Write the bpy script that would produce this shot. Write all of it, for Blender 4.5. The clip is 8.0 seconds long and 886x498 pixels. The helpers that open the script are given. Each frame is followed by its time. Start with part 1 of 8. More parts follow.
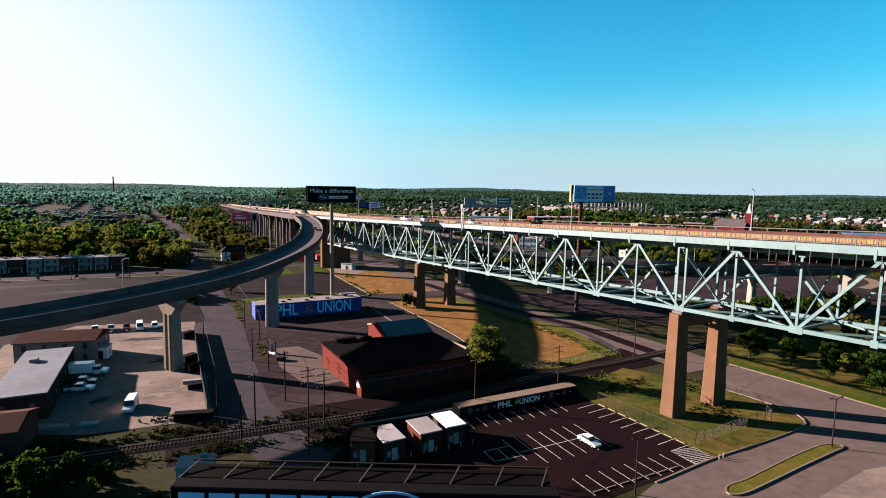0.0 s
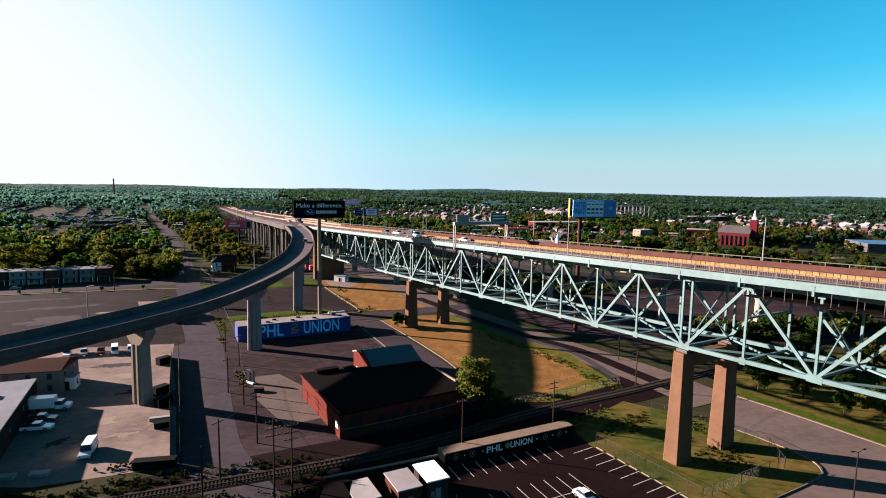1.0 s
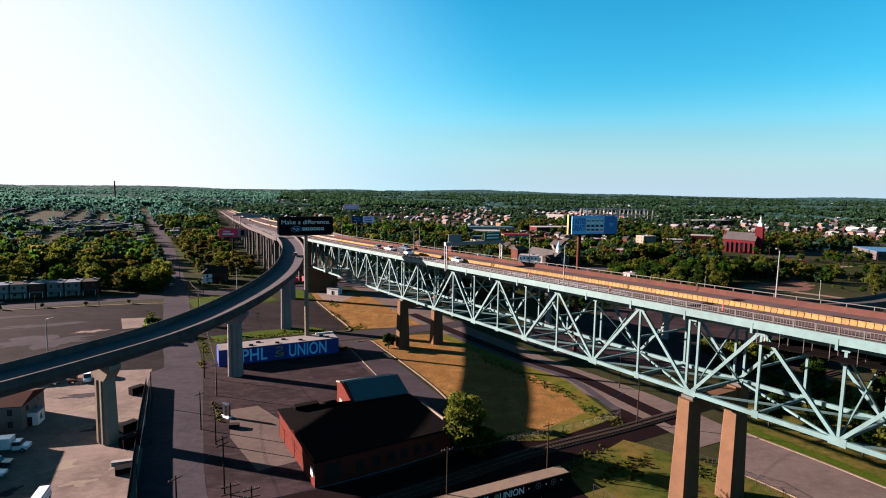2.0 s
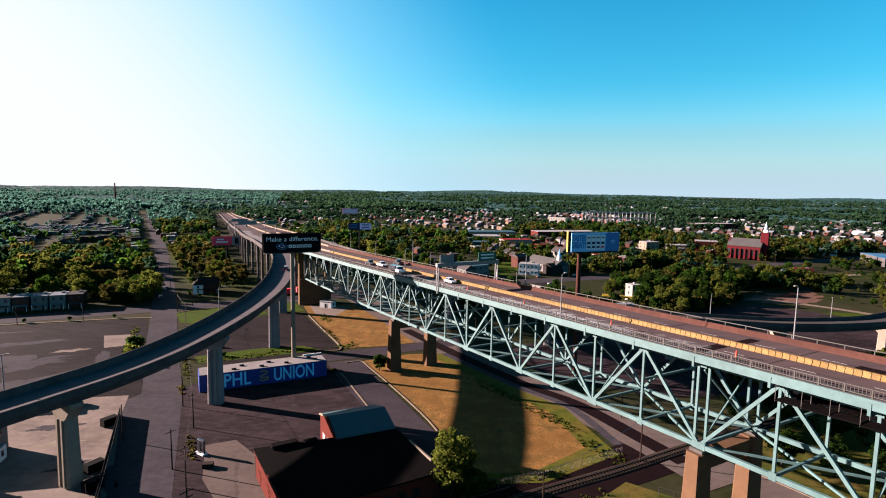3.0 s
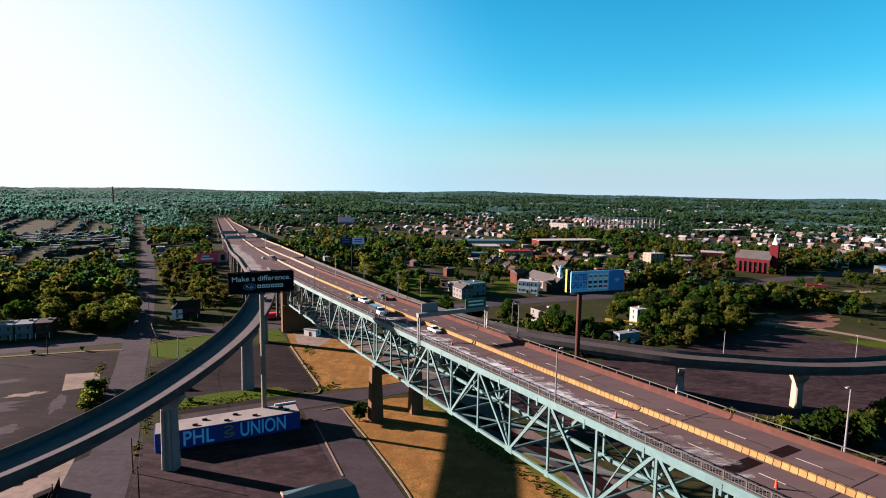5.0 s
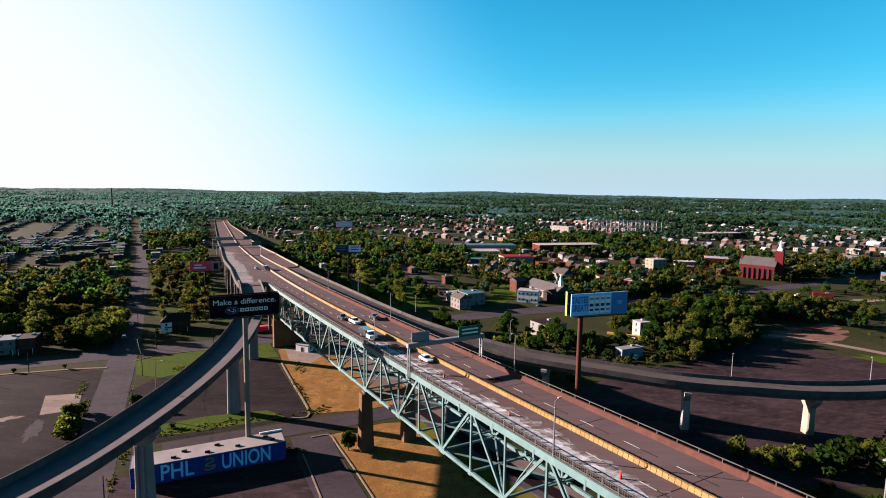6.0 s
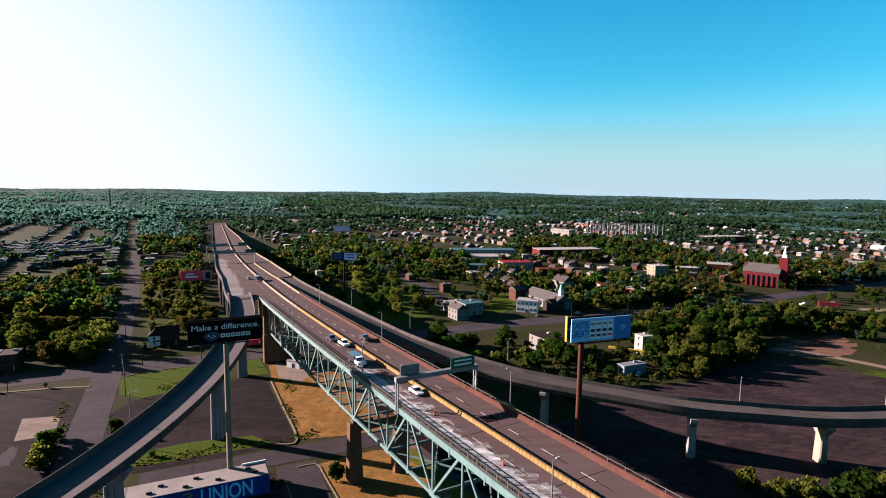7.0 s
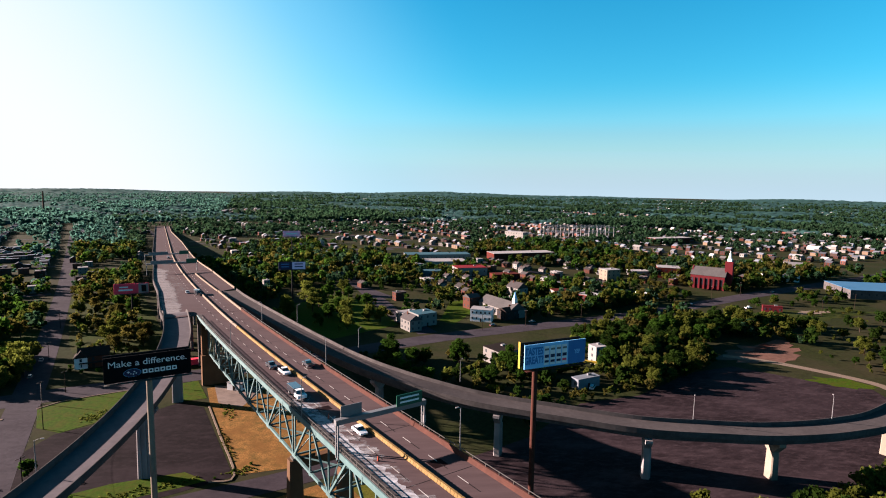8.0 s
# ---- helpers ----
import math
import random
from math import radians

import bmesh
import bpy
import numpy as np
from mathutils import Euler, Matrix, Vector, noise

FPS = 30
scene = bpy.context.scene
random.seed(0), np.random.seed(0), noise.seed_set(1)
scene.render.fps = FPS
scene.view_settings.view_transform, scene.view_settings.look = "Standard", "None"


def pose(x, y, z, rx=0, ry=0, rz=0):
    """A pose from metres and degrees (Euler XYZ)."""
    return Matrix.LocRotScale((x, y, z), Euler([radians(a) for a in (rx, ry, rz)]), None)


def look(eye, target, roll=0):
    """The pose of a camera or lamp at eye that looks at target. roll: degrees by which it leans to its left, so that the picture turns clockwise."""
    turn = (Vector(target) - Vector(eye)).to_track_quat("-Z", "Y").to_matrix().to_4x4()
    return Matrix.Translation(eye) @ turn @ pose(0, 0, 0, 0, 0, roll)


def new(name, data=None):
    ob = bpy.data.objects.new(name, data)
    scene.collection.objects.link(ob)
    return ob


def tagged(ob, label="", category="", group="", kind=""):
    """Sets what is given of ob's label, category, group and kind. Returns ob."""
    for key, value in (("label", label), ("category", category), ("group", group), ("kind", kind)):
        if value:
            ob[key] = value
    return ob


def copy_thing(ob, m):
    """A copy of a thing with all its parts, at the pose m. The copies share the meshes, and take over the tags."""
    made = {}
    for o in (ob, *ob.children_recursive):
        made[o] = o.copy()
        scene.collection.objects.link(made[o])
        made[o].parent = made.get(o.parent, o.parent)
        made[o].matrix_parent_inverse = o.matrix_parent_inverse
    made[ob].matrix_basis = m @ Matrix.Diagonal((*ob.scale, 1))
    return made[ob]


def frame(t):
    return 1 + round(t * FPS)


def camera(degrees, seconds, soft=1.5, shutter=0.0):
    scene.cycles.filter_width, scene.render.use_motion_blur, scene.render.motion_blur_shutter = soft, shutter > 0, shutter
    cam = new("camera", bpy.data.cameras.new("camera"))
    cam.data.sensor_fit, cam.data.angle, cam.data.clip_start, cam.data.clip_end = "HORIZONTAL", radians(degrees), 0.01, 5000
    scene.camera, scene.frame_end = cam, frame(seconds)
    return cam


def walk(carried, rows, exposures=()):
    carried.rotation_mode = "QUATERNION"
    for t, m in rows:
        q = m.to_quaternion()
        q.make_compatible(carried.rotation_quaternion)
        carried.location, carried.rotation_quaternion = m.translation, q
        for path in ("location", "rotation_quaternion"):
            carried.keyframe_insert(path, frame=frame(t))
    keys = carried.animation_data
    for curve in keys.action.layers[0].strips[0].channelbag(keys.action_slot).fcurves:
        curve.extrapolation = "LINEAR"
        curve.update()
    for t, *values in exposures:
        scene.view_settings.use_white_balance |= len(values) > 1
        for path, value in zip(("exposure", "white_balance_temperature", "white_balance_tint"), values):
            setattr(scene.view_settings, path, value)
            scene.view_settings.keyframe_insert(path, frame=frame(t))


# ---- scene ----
cam = camera(77.3, 8.0, soft=1.05)
METRES, EYE, TILT, LEAN, TURN = 86.0, 46.4, 0.9, 0.0, 0.0
ROWS = [
    (0.0, 0.0, 0.0, 0.0, 0.12, -7.5, -0.89),
    (0.5, 0.019, 0.0563, 0.0269, 0.31, -7.48, -0.88),
    (1.0, 0.0393, 0.1131, 0.0546, 0.4, -7.45, -0.94),
    (1.5, 0.0597, 0.169, 0.0833, 0.55, -7.42, -0.92),
    (3.0, 0.1109, 0.3352, 0.1656, 0.97, -7.42, -0.91),
    (3.5, 0.1235, 0.386, 0.1914, 1.02, -7.44, -0.86),
    (4.0, 0.1379, 0.4416, 0.2187, 1.08, -7.44, -0.92),
    (4.5, 0.1512, 0.4973, 0.2457, 1.16, -7.45, -0.88),
    (6.0, 0.1856, 0.6563, 0.328, 1.36, -7.49, -0.77),
    (6.5, 0.1959, 0.7096, 0.3538, 1.39, -7.52, -0.75),
    (7.0, 0.2064, 0.762, 0.3808, 1.42, -7.51, -0.77),
    (7.5, 0.219, 0.8146, 0.4082, 0.48, -7.51, -0.84),
    (8.0, 0.2311, 0.869, 0.4346, -3.16, -7.5, -0.92),
]
walk(cam, [(t, pose(0, 0, EYE, TILT, LEAN, TURN) @ pose(METRES * x, METRES * y, METRES * z, 90 + pitch, roll, yaw)) for t, x, y, z, yaw, pitch, roll in ROWS],
     [(0.0, 2.9, 6400, 15), (8.0, 2.9, 6400, 15)])

# ---- sky, sun, exposure ----
SUN_EL, SUN_DIR = radians(15.3), Vector((-0.965, 0.262, 0)).normalized()
world = bpy.data.worlds.new("sky")
scene.world = world
world.use_nodes = True
wn = world.node_tree
wn.nodes.clear()
sky = wn.nodes.new("ShaderNodeTexSky")
sky.sky_type = "NISHITA"
sky.sun_disc = False
sky.sun_elevation = SUN_EL
sky.sun_rotation = math.atan2(SUN_DIR.x, SUN_DIR.y)
sky.altitude, sky.air_density, sky.dust_density, sky.ozone_density = 30, 1.0, 0.7, 2.0
wbg, wout = wn.nodes.new("ShaderNodeBackground"), wn.nodes.new("ShaderNodeOutputWorld")
wbg.inputs["Strength"].default_value = 0.05
hue = wn.nodes.new("ShaderNodeHueSaturation")
hue.inputs["Saturation"].default_value = 1.45
hue.inputs["Hue"].default_value = 0.458
wn.links.new(sky.outputs[0], hue.inputs["Color"])
gain = wn.nodes.new("ShaderNodeMix")
gain.data_type, gain.blend_type = "RGBA", "MULTIPLY"
gain.inputs[0].default_value, gain.inputs[7].default_value = 1.0, (0.184, 0.466, 0.60, 1)
wn.links.new(hue.outputs[0], gain.inputs[6])
# pale haze low over the horizon, thinning upwards
wgeo, wsep, wmap, haze = (wn.nodes.new("ShaderNode" + k) for k in ("TexCoord", "SeparateXYZ", "MapRange", "Mix"))
wmap.interpolation_type = "SMOOTHERSTEP"
for k, v in zip((1, 2, 3, 4), (-0.06, 0.20, 0.95, 0.0)):
    wmap.inputs[k].default_value = v
haze.data_type = "RGBA"
haze.inputs[7].default_value = (1.55, 2.10, 2.42, 1)
wn.links.new(wgeo.outputs["Generated"], wsep.inputs[0])
wn.links.new(wsep.outputs[2], wmap.inputs[0])
wn.links.new(wmap.outputs[0], haze.inputs[0])
wn.links.new(gain.outputs[2], haze.inputs[6])
# white glare in the low haze towards the sun, thinning upwards
wdot = wn.nodes.new("ShaderNodeVectorMath")
wdot.operation = "DOT_PRODUCT"
wdot.inputs[1].default_value = SUN_DIR + Vector((0, 0, -0.6))
wn.links.new(wgeo.outputs["Generated"], wdot.inputs[0])
below = haze.outputs[2]
for lo, hi, amount, tone in ((0.0, 0.62, 0.9, (1.22, 2.33, 2.70, 1)), (0.26, 0.72, 0.97, (2.64, 2.76, 2.82, 1))):
    wglow, glare = wn.nodes.new("ShaderNodeMapRange"), wn.nodes.new("ShaderNodeMix")
    wglow.interpolation_type = "SMOOTHSTEP"
    for k, v in zip((1, 2, 3, 4), (lo, hi, 0.0, amount)):
        wglow.inputs[k].default_value = v
    glare.data_type = "RGBA"
    glare.inputs[7].default_value = tone
    wn.links.new(wdot.outputs["Value"], wglow.inputs[0])
    wn.links.new(wglow.outputs[0], glare.inputs[0])
    wn.links.new(below, glare.inputs[6])
    below = glare.outputs[2]
# the clear sky deepens towards the zenith
deep, dome = wn.nodes.new("ShaderNodeMapRange"), wn.nodes.new("ShaderNodeMix")
deep.interpolation_type = "SMOOTHSTEP"
for k, v in zip((1, 2, 3, 4), (0.28, 0.85, 1.0, 0.45)):
    deep.inputs[k].default_value = v
dome.data_type, dome.blend_type = "RGBA", "MULTIPLY"
dome.inputs[0].default_value = 1.0
wn.links.new(wsep.outputs[2], deep.inputs[0])
wn.links.new(deep.outputs[0], dome.inputs[7])
wn.links.new(below, dome.inputs[6])
wn.links.new(dome.outputs[2], wbg.inputs[0])
wn.links.new(wbg.outputs[0], wout.inputs[0])
sun = new("sun", bpy.data.lights.new("sun", "SUN"))
sun.data.energy, sun.data.angle, sun.data.color = 5.0, radians(0.53), (1.0, 0.79, 0.69)
sun.matrix_world = look((0, 0, 0), tuple(-(SUN_DIR * math.cos(SUN_EL) + Vector((0, 0, math.sin(SUN_EL))))))

# ---- materials ----
def mat(name, base, rough=0.8, var=0.25, scale=1.0, stain=None, stain_amt=0.3, stain_scale=0.08, bump=0.0, metal=0.0, rnd=0.0, island=0.0, coat=0.0, tint=None, stretch=None, streak=None):
    """Procedural surface: base colour, fine grain (scale per metre), broad stains, variation between objects or islands."""
    m = bpy.data.materials.new(name)
    m.use_nodes = True
    nt = m.node_tree
    N, L = nt.nodes, nt.links
    b = N["Principled BSDF"]
    b.inputs["Roughness"].default_value, b.inputs["Metallic"].default_value = rough, metal
    b.inputs["Specular IOR Level"].default_value = 0.5 if rough < 0.35 else 0.25 if rough < 0.65 else 0.02
    if coat:
        b.inputs["Coat Weight"].default_value = coat
    geo = N.new("ShaderNodeNewGeometry")
    vec = geo.outputs["Position"]
    if stretch:
        mp = N.new("ShaderNodeMapping")
        mp.inputs["Rotation"].default_value = (0, 0, stretch[0])
        mp.inputs["Scale"].default_value = stretch[1]
        L.new(vec, mp.inputs[0])
        vec = mp.outputs[0]
    def noise_at(s, detail, rgh=0.6):
        n = N.new("ShaderNodeTexNoise")
        n.inputs["Scale"].default_value, n.inputs["Detail"].default_value, n.inputs["Roughness"].default_value = s, detail, rgh
        L.new(vec, n.inputs["Vector"])
        return n.outputs["Fac"]
    def ramp(v, lo, hi, a, c):
        r = N.new("ShaderNodeMapRange")
        L.new(v, r.inputs[0])
        for k, x in zip((1, 2, 3, 4), (lo, hi, a, c)):
            r.inputs[k].default_value = x
        return r.outputs[0]
    def mul(c, f):
        x = N.new("ShaderNodeMix")
        x.data_type, x.blend_type = "RGBA", "MULTIPLY"
        x.inputs[0].default_value = 1.0
        L.new(c, x.inputs[6])
        L.new(f, x.inputs[7])
        return x.outputs[2]
    def mixc(f, a, c):
        x = N.new("ShaderNodeMix")
        x.data_type = "RGBA"
        L.new(f, x.inputs[0])
        for k, v in ((6, a), (7, c)):
            if isinstance(v, tuple):
                x.inputs[k].default_value = (*v, 1)
            else:
                L.new(v, x.inputs[k])
        return x.outputs[2]
    fine = noise_at(scale, 6, 0.7)
    lo, hi = tuple(c * (1 - var) for c in base), tuple(min(1, c * (1 + var)) for c in base)
    col = mixc(ramp(fine, 0.3, 0.7, 0, 1), lo, hi)
    if stain:
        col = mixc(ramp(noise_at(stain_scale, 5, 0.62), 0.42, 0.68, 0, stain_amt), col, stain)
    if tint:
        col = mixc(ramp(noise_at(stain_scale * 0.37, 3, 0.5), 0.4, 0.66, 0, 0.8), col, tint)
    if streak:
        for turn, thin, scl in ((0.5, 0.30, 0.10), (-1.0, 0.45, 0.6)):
            mp = N.new("ShaderNodeMapping")
            mp.inputs["Rotation"].default_value, mp.inputs["Scale"].default_value = (0, 0, turn), (thin, 1, 1)
            L.new(geo.outputs["Position"], mp.inputs[0])
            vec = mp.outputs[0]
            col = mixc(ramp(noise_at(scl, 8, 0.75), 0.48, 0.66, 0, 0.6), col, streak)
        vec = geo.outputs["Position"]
        cr = N.new("ShaderNodeTexVoronoi")
        cr.feature = "DISTANCE_TO_EDGE"
        cr.inputs["Scale"].default_value = 0.11
        wob = N.new("ShaderNodeTexNoise")
        wob.inputs["Scale"].default_value, wob.inputs["Detail"].default_value = 0.25, 4
        L.new(vec, wob.inputs["Vector"])
        add = N.new("ShaderNodeVectorMath")
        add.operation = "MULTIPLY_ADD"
        add.inputs[1].default_value = (9, 9, 0)
        L.new(wob.outputs["Color"], add.inputs[0])
        L.new(vec, add.inputs[2])
        L.new(add.outputs[0], cr.inputs["Vector"])
        col = mixc(ramp(cr.outputs["Distance"], 0.0, 0.02, 0.22, 0), col, tuple(c * 0.4 for c in base))
    if rnd:
        oi = N.new("ShaderNodeObjectInfo")
        col = mul(col, ramp(oi.outputs["Random"], 0, 1, 1 - rnd, 1 + rnd))
    if island:
        col = mul(col, ramp(geo.outputs["Random Per Island"], 0, 1, 1 - island, 1 + island))
    L.new(col, b.inputs["Base Color"])
    if bump:
        bp = N.new("ShaderNodeBump")
        bp.inputs["Strength"].default_value, bp.inputs["Distance"].default_value = 0.6, bump
        L.new(fine, bp.inputs["Height"])
        L.new(bp.outputs[0], b.inputs["Normal"])
    return m


ANG = math.atan2(0.8625, -0.506)
M = dict(
    chapelroof=mat("grey_slate_shingles", (0.050, 0.047, 0.047), 0.85, 0.2, 1.0, (0.036, 0.034, 0.034), 0.6, 0.15),
    greyblue=mat("grey_roof_coating", (0.111, 0.123, 0.14), 0.85, 0.15, 0.5, (0.0765, 0.085, 0.0978), 0.6, 0.1),
    access=mat("pale_road_asphalt", (0.0689, 0.0525, 0.0472), 0.92, 0.2, 0.5, (0.0492, 0.0374, 0.0341), 0.6, 0.08, 0.01, streak=(0.082, 0.0643, 0.059)),
    rough=mat("rough_grass", (0.040, 0.038, 0.0080), 0.95, 0.8, 0.55, (0.090, 0.056, 0.0170), 0.9, 0.16, 0.08, tint=(0.020, 0.034, 0.0055)),
    ground=mat("meadow_and_soil", (0.0130, 0.0160, 0.0055), 0.95, 0.5, 0.5, (0.026, 0.021, 0.013), 0.7, 0.03, 0.05),
    verge=mat("yellow_green_verge", (0.055, 0.055, 0.00825), 0.95, 0.6, 1.2, (0.0242, 0.0374, 0.0055), 0.8, 0.3, 0.06, tint=(0.0682, 0.0484, 0.011)),
    grass=mat("mown_grass", (0.0207, 0.0403, 0.00258), 0.95, 0.45, 0.9, (0.0375, 0.0349, 0.00581), 0.75, 0.25, 0.05),
    tan=mat("dry_grass", (0.142, 0.072, 0.0228), 0.95, 0.65, 1.8, (0.0432, 0.036, 0.0108), 0.8, 0.30, 0.08, tint=(0.0936, 0.0456, 0.0144)),
    lot=mat("lot_asphalt", (0.0064, 0.00456, 0.00546), 0.92, 0.32, 0.6, (0.0121, 0.00877, 0.0104), 0.85, 0.05, 0.015, tint=(0.00336, 0.00241, 0.00297), streak=(0.0199, 0.0145, 0.0168)),
    bare=mat("bare_brown_asphalt", (0.0129, 0.00866, 0.0101), 0.92, 0.32, 0.6, (0.0244, 0.0167, 0.0192), 0.85, 0.05, 0.015, tint=(0.00677, 0.00458, 0.00547), streak=(0.0401, 0.0276, 0.031)),
    dark=mat("dark_asphalt", (0.0052, 0.00234, 0.00282), 0.9, 0.3, 1.2, (0.00842, 0.00404, 0.00471), 0.5, 0.06, 0.01),
    road=mat("road_asphalt", (0.0264, 0.0216, 0.026), 0.9, 0.2, 0.7, (0.0154, 0.0127, 0.0157), 0.7, 0.07, 0.01, streak=(0.0346, 0.0284, 0.0332)),
    street=mat("street_asphalt", (0.0292, 0.0253, 0.0306), 0.9, 0.25, 0.5, (0.0178, 0.0152, 0.0187), 0.7, 0.07, 0.01, streak=(0.0395, 0.0345, 0.0396)),
    yard=mat("yard_concrete", (0.123, 0.096, 0.0836), 0.93, 0.25, 0.5, (0.0601, 0.0481, 0.0432), 0.8, 0.07, 0.02, streak=(0.151, 0.12, 0.106)),
    deck=mat("deck_asphalt", (0.0478, 0.0335, 0.0346), 0.88, 0.18, 0.6, (0.0608, 0.0457, 0.0471), 0.5, 0.05, 0.0, stretch=(-ANG, (0.12, 1, 1))),
    conc=mat("concrete", (0.155, 0.142, 0.143), 0.9, 0.15, 0.8, (0.0936, 0.0855, 0.0853), 0.6, 0.2, 0.01),
    ramp=mat("ramp_concrete", (0.0795, 0.0701, 0.0756), 0.9, 0.16, 0.6, (0.0569, 0.0508, 0.0552), 0.6, 0.12, 0.01),
    lane=mat("worn_lane_asphalt", (0.046, 0.040, 0.040), 0.9, 0.2, 0.7, (0.032, 0.028, 0.029), 0.6, 0.1, 0.01),
    wild=mat("wild_grass", (0.0135, 0.0195, 0.0042), 0.95, 0.6, 1.2, (0.030, 0.027, 0.0075), 0.8, 0.15, 0.08, tint=(0.019, 0.028, 0.0050)),
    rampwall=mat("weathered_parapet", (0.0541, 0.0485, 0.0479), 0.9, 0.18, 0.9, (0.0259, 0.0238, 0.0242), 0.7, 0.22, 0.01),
    pale=mat("pale_concrete", (0.145, 0.122, 0.0977), 0.9, 0.12, 0.8, (0.0986, 0.081, 0.0639), 0.6, 0.15, 0.01),
    pier=mat("brown_pier", (0.0759, 0.0429, 0.0247), 0.85, 0.14, 0.5, (0.0493, 0.0285, 0.0178), 0.7, 0.12, 0.01),
    steel=mat("blue_green_steel", (0.0517, 0.098, 0.0989), 0.55, 0.16, 0.7, (0.0323, 0.0617, 0.0636), 0.65, 0.25),
    rail=mat("rail_steel", (0.0443, 0.0419, 0.0395), 0.55, 0.15, 1.0, (0.0316, 0.0252, 0.0197), 0.6, 0.3, metal=0.2),
    redwall=mat("red_brown_parapet", (0.0465, 0.021, 0.0165), 0.88, 0.2, 0.8, (0.03, 0.015, 0.013), 0.7, 0.25, 0.01),
    barrier=mat("barrier_yellow", (0.142, 0.0918, 0.036), 0.7, 0.15, 2.0, (0.0872, 0.0564, 0.0296), 0.5, 0.6, rnd=0.15),
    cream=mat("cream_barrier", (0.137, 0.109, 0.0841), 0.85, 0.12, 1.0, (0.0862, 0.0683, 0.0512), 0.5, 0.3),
    white=mat("white_paint", (0.52, 0.512, 0.513), 0.6, 0.06, 1.0, (0.367, 0.355, 0.345), 0.4, 0.3),
    line=mat("road_marking", (0.296, 0.282, 0.269), 0.8, 0.2, 3.0, (0.156, 0.139, 0.131), 0.6, 0.5),
    brick=mat("red_brick", (0.0546, 0.0118, 0.00876), 0.85, 0.25, 2.0, (0.0363, 0.00926, 0.00697), 0.5, 0.2),
    church=mat("church_brick", (0.0653, 0.00935, 0.012), 0.85, 0.2, 1.0, (0.044, 0.00782, 0.00954), 0.4, 0.2),
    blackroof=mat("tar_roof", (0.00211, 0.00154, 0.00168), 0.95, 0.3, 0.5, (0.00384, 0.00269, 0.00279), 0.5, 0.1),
    slate=mat("blue_grey_roof", (0.014, 0.045, 0.058), 0.6, 0.15, 0.8, (0.02, 0.05, 0.06), 0.5, 0.2),
    greyroof=mat("grey_shingle", (0.0366, 0.0329, 0.0333), 0.85, 0.2, 1.2, (0.022, 0.0192, 0.019), 0.5, 0.1, rnd=0.35),
    palroof=mat("pale_flat_roof", (0.18, 0.171, 0.173), 0.8, 0.12, 0.5, (0.119, 0.111, 0.109), 0.6, 0.08, rnd=0.2),
    redroof=mat("red_roof", (0.12, 0.0134, 0.0166), 0.7, 0.15, 0.8, (0.0795, 0.0106, 0.0111), 0.4, 0.1),
    blueroof=mat("blue_roof", (0.0232, 0.0795, 0.151), 0.6, 0.1, 0.3, (0.0373, 0.093, 0.16), 0.4, 0.05),
    wallw=mat("pale_house_wall", (0.136, 0.128, 0.121), 0.85, 0.1, 1.0, (0.0994, 0.0906, 0.0845), 0.4, 0.2, rnd=0.25),
    wallb=mat("brick_house_wall", (0.0514, 0.0198, 0.0139), 0.88, 0.2, 1.5, (0.0342, 0.014, 0.0106), 0.5, 0.2, rnd=0.3),
    walld=mat("dark_house_wall", (0.0183, 0.0142, 0.0129), 0.88, 0.2, 1.5, (0.0116, 0.00997, 0.00952), 0.5, 0.2, rnd=0.3),
    glass=mat("window_glass", (0.02, 0.025, 0.0312), 0.12, 0.1, 1.0),
    black=mat("black_panel", (0.0035, 0.0035, 0.00416), 0.8, 0.1, 1.0),
    bbback=mat("billboard_steel", (0.00997, 0.00915, 0.00952), 0.7, 0.2, 1.0),
    rust=mat("rust_brown_pole", (0.0416, 0.0168, 0.0128), 0.8, 0.2, 1.5, (0.0272, 0.012, 0.0096), 0.5, 0.3),
    blue=mat("container_blue", (0.00416, 0.0228, 0.148), 0.5, 0.1, 1.0, (0.00583, 0.0208, 0.113), 0.5, 0.3),
    cyan=mat("light_blue_paint", (0.09, 0.45, 0.73), 0.55, 0.05, 2.0),
    olive=mat("olive_paint", (0.139, 0.13, 0.048), 0.6, 0.05, 2.0),
    skyblue=mat("poster_blue", (0.0165, 0.0994, 0.257), 0.5, 0.05, 0.6, (0.033, 0.139, 0.292), 0.7, 0.15),
    paleblue=mat("poster_pale_blue", (0.145, 0.357, 0.561), 0.5, 0.05, 0.5, (0.0935, 0.289, 0.527), 0.5, 0.2),
    navy=mat("navy_panel", (0.00554, 0.00923, 0.0385), 0.5, 0.05, 0.6),
    red=mat("red_paint", (0.6, 0.03, 0.06), 0.5, 0.08, 1.0, (0.48, 0.024, 0.048), 0.4, 0.3),
    yellow=mat("yellow_paint", (0.229, 0.155, 0.0115), 0.5, 0.08, 1.0),
    orange=mat("cone_orange", (0.277, 0.0295, 0.00768), 0.5, 0.05, 1.0),
    green=mat("sign_green", (0.0037, 0.0518, 0.0307), 0.4, 0.05, 1.0),
    wood=mat("pole_wood", (0.0186, 0.013, 0.00968), 0.9, 0.25, 2.0),
    ballast=mat("track_ballast", (0.0224, 0.0159, 0.0138), 0.95, 0.4, 2.5, (0.0126, 0.00928, 0.00786), 0.6, 0.2, 0.05),
    iron=mat("rail_iron", (0.0532, 0.0399, 0.0346), 0.4, 0.2, 2.0, metal=0.7),
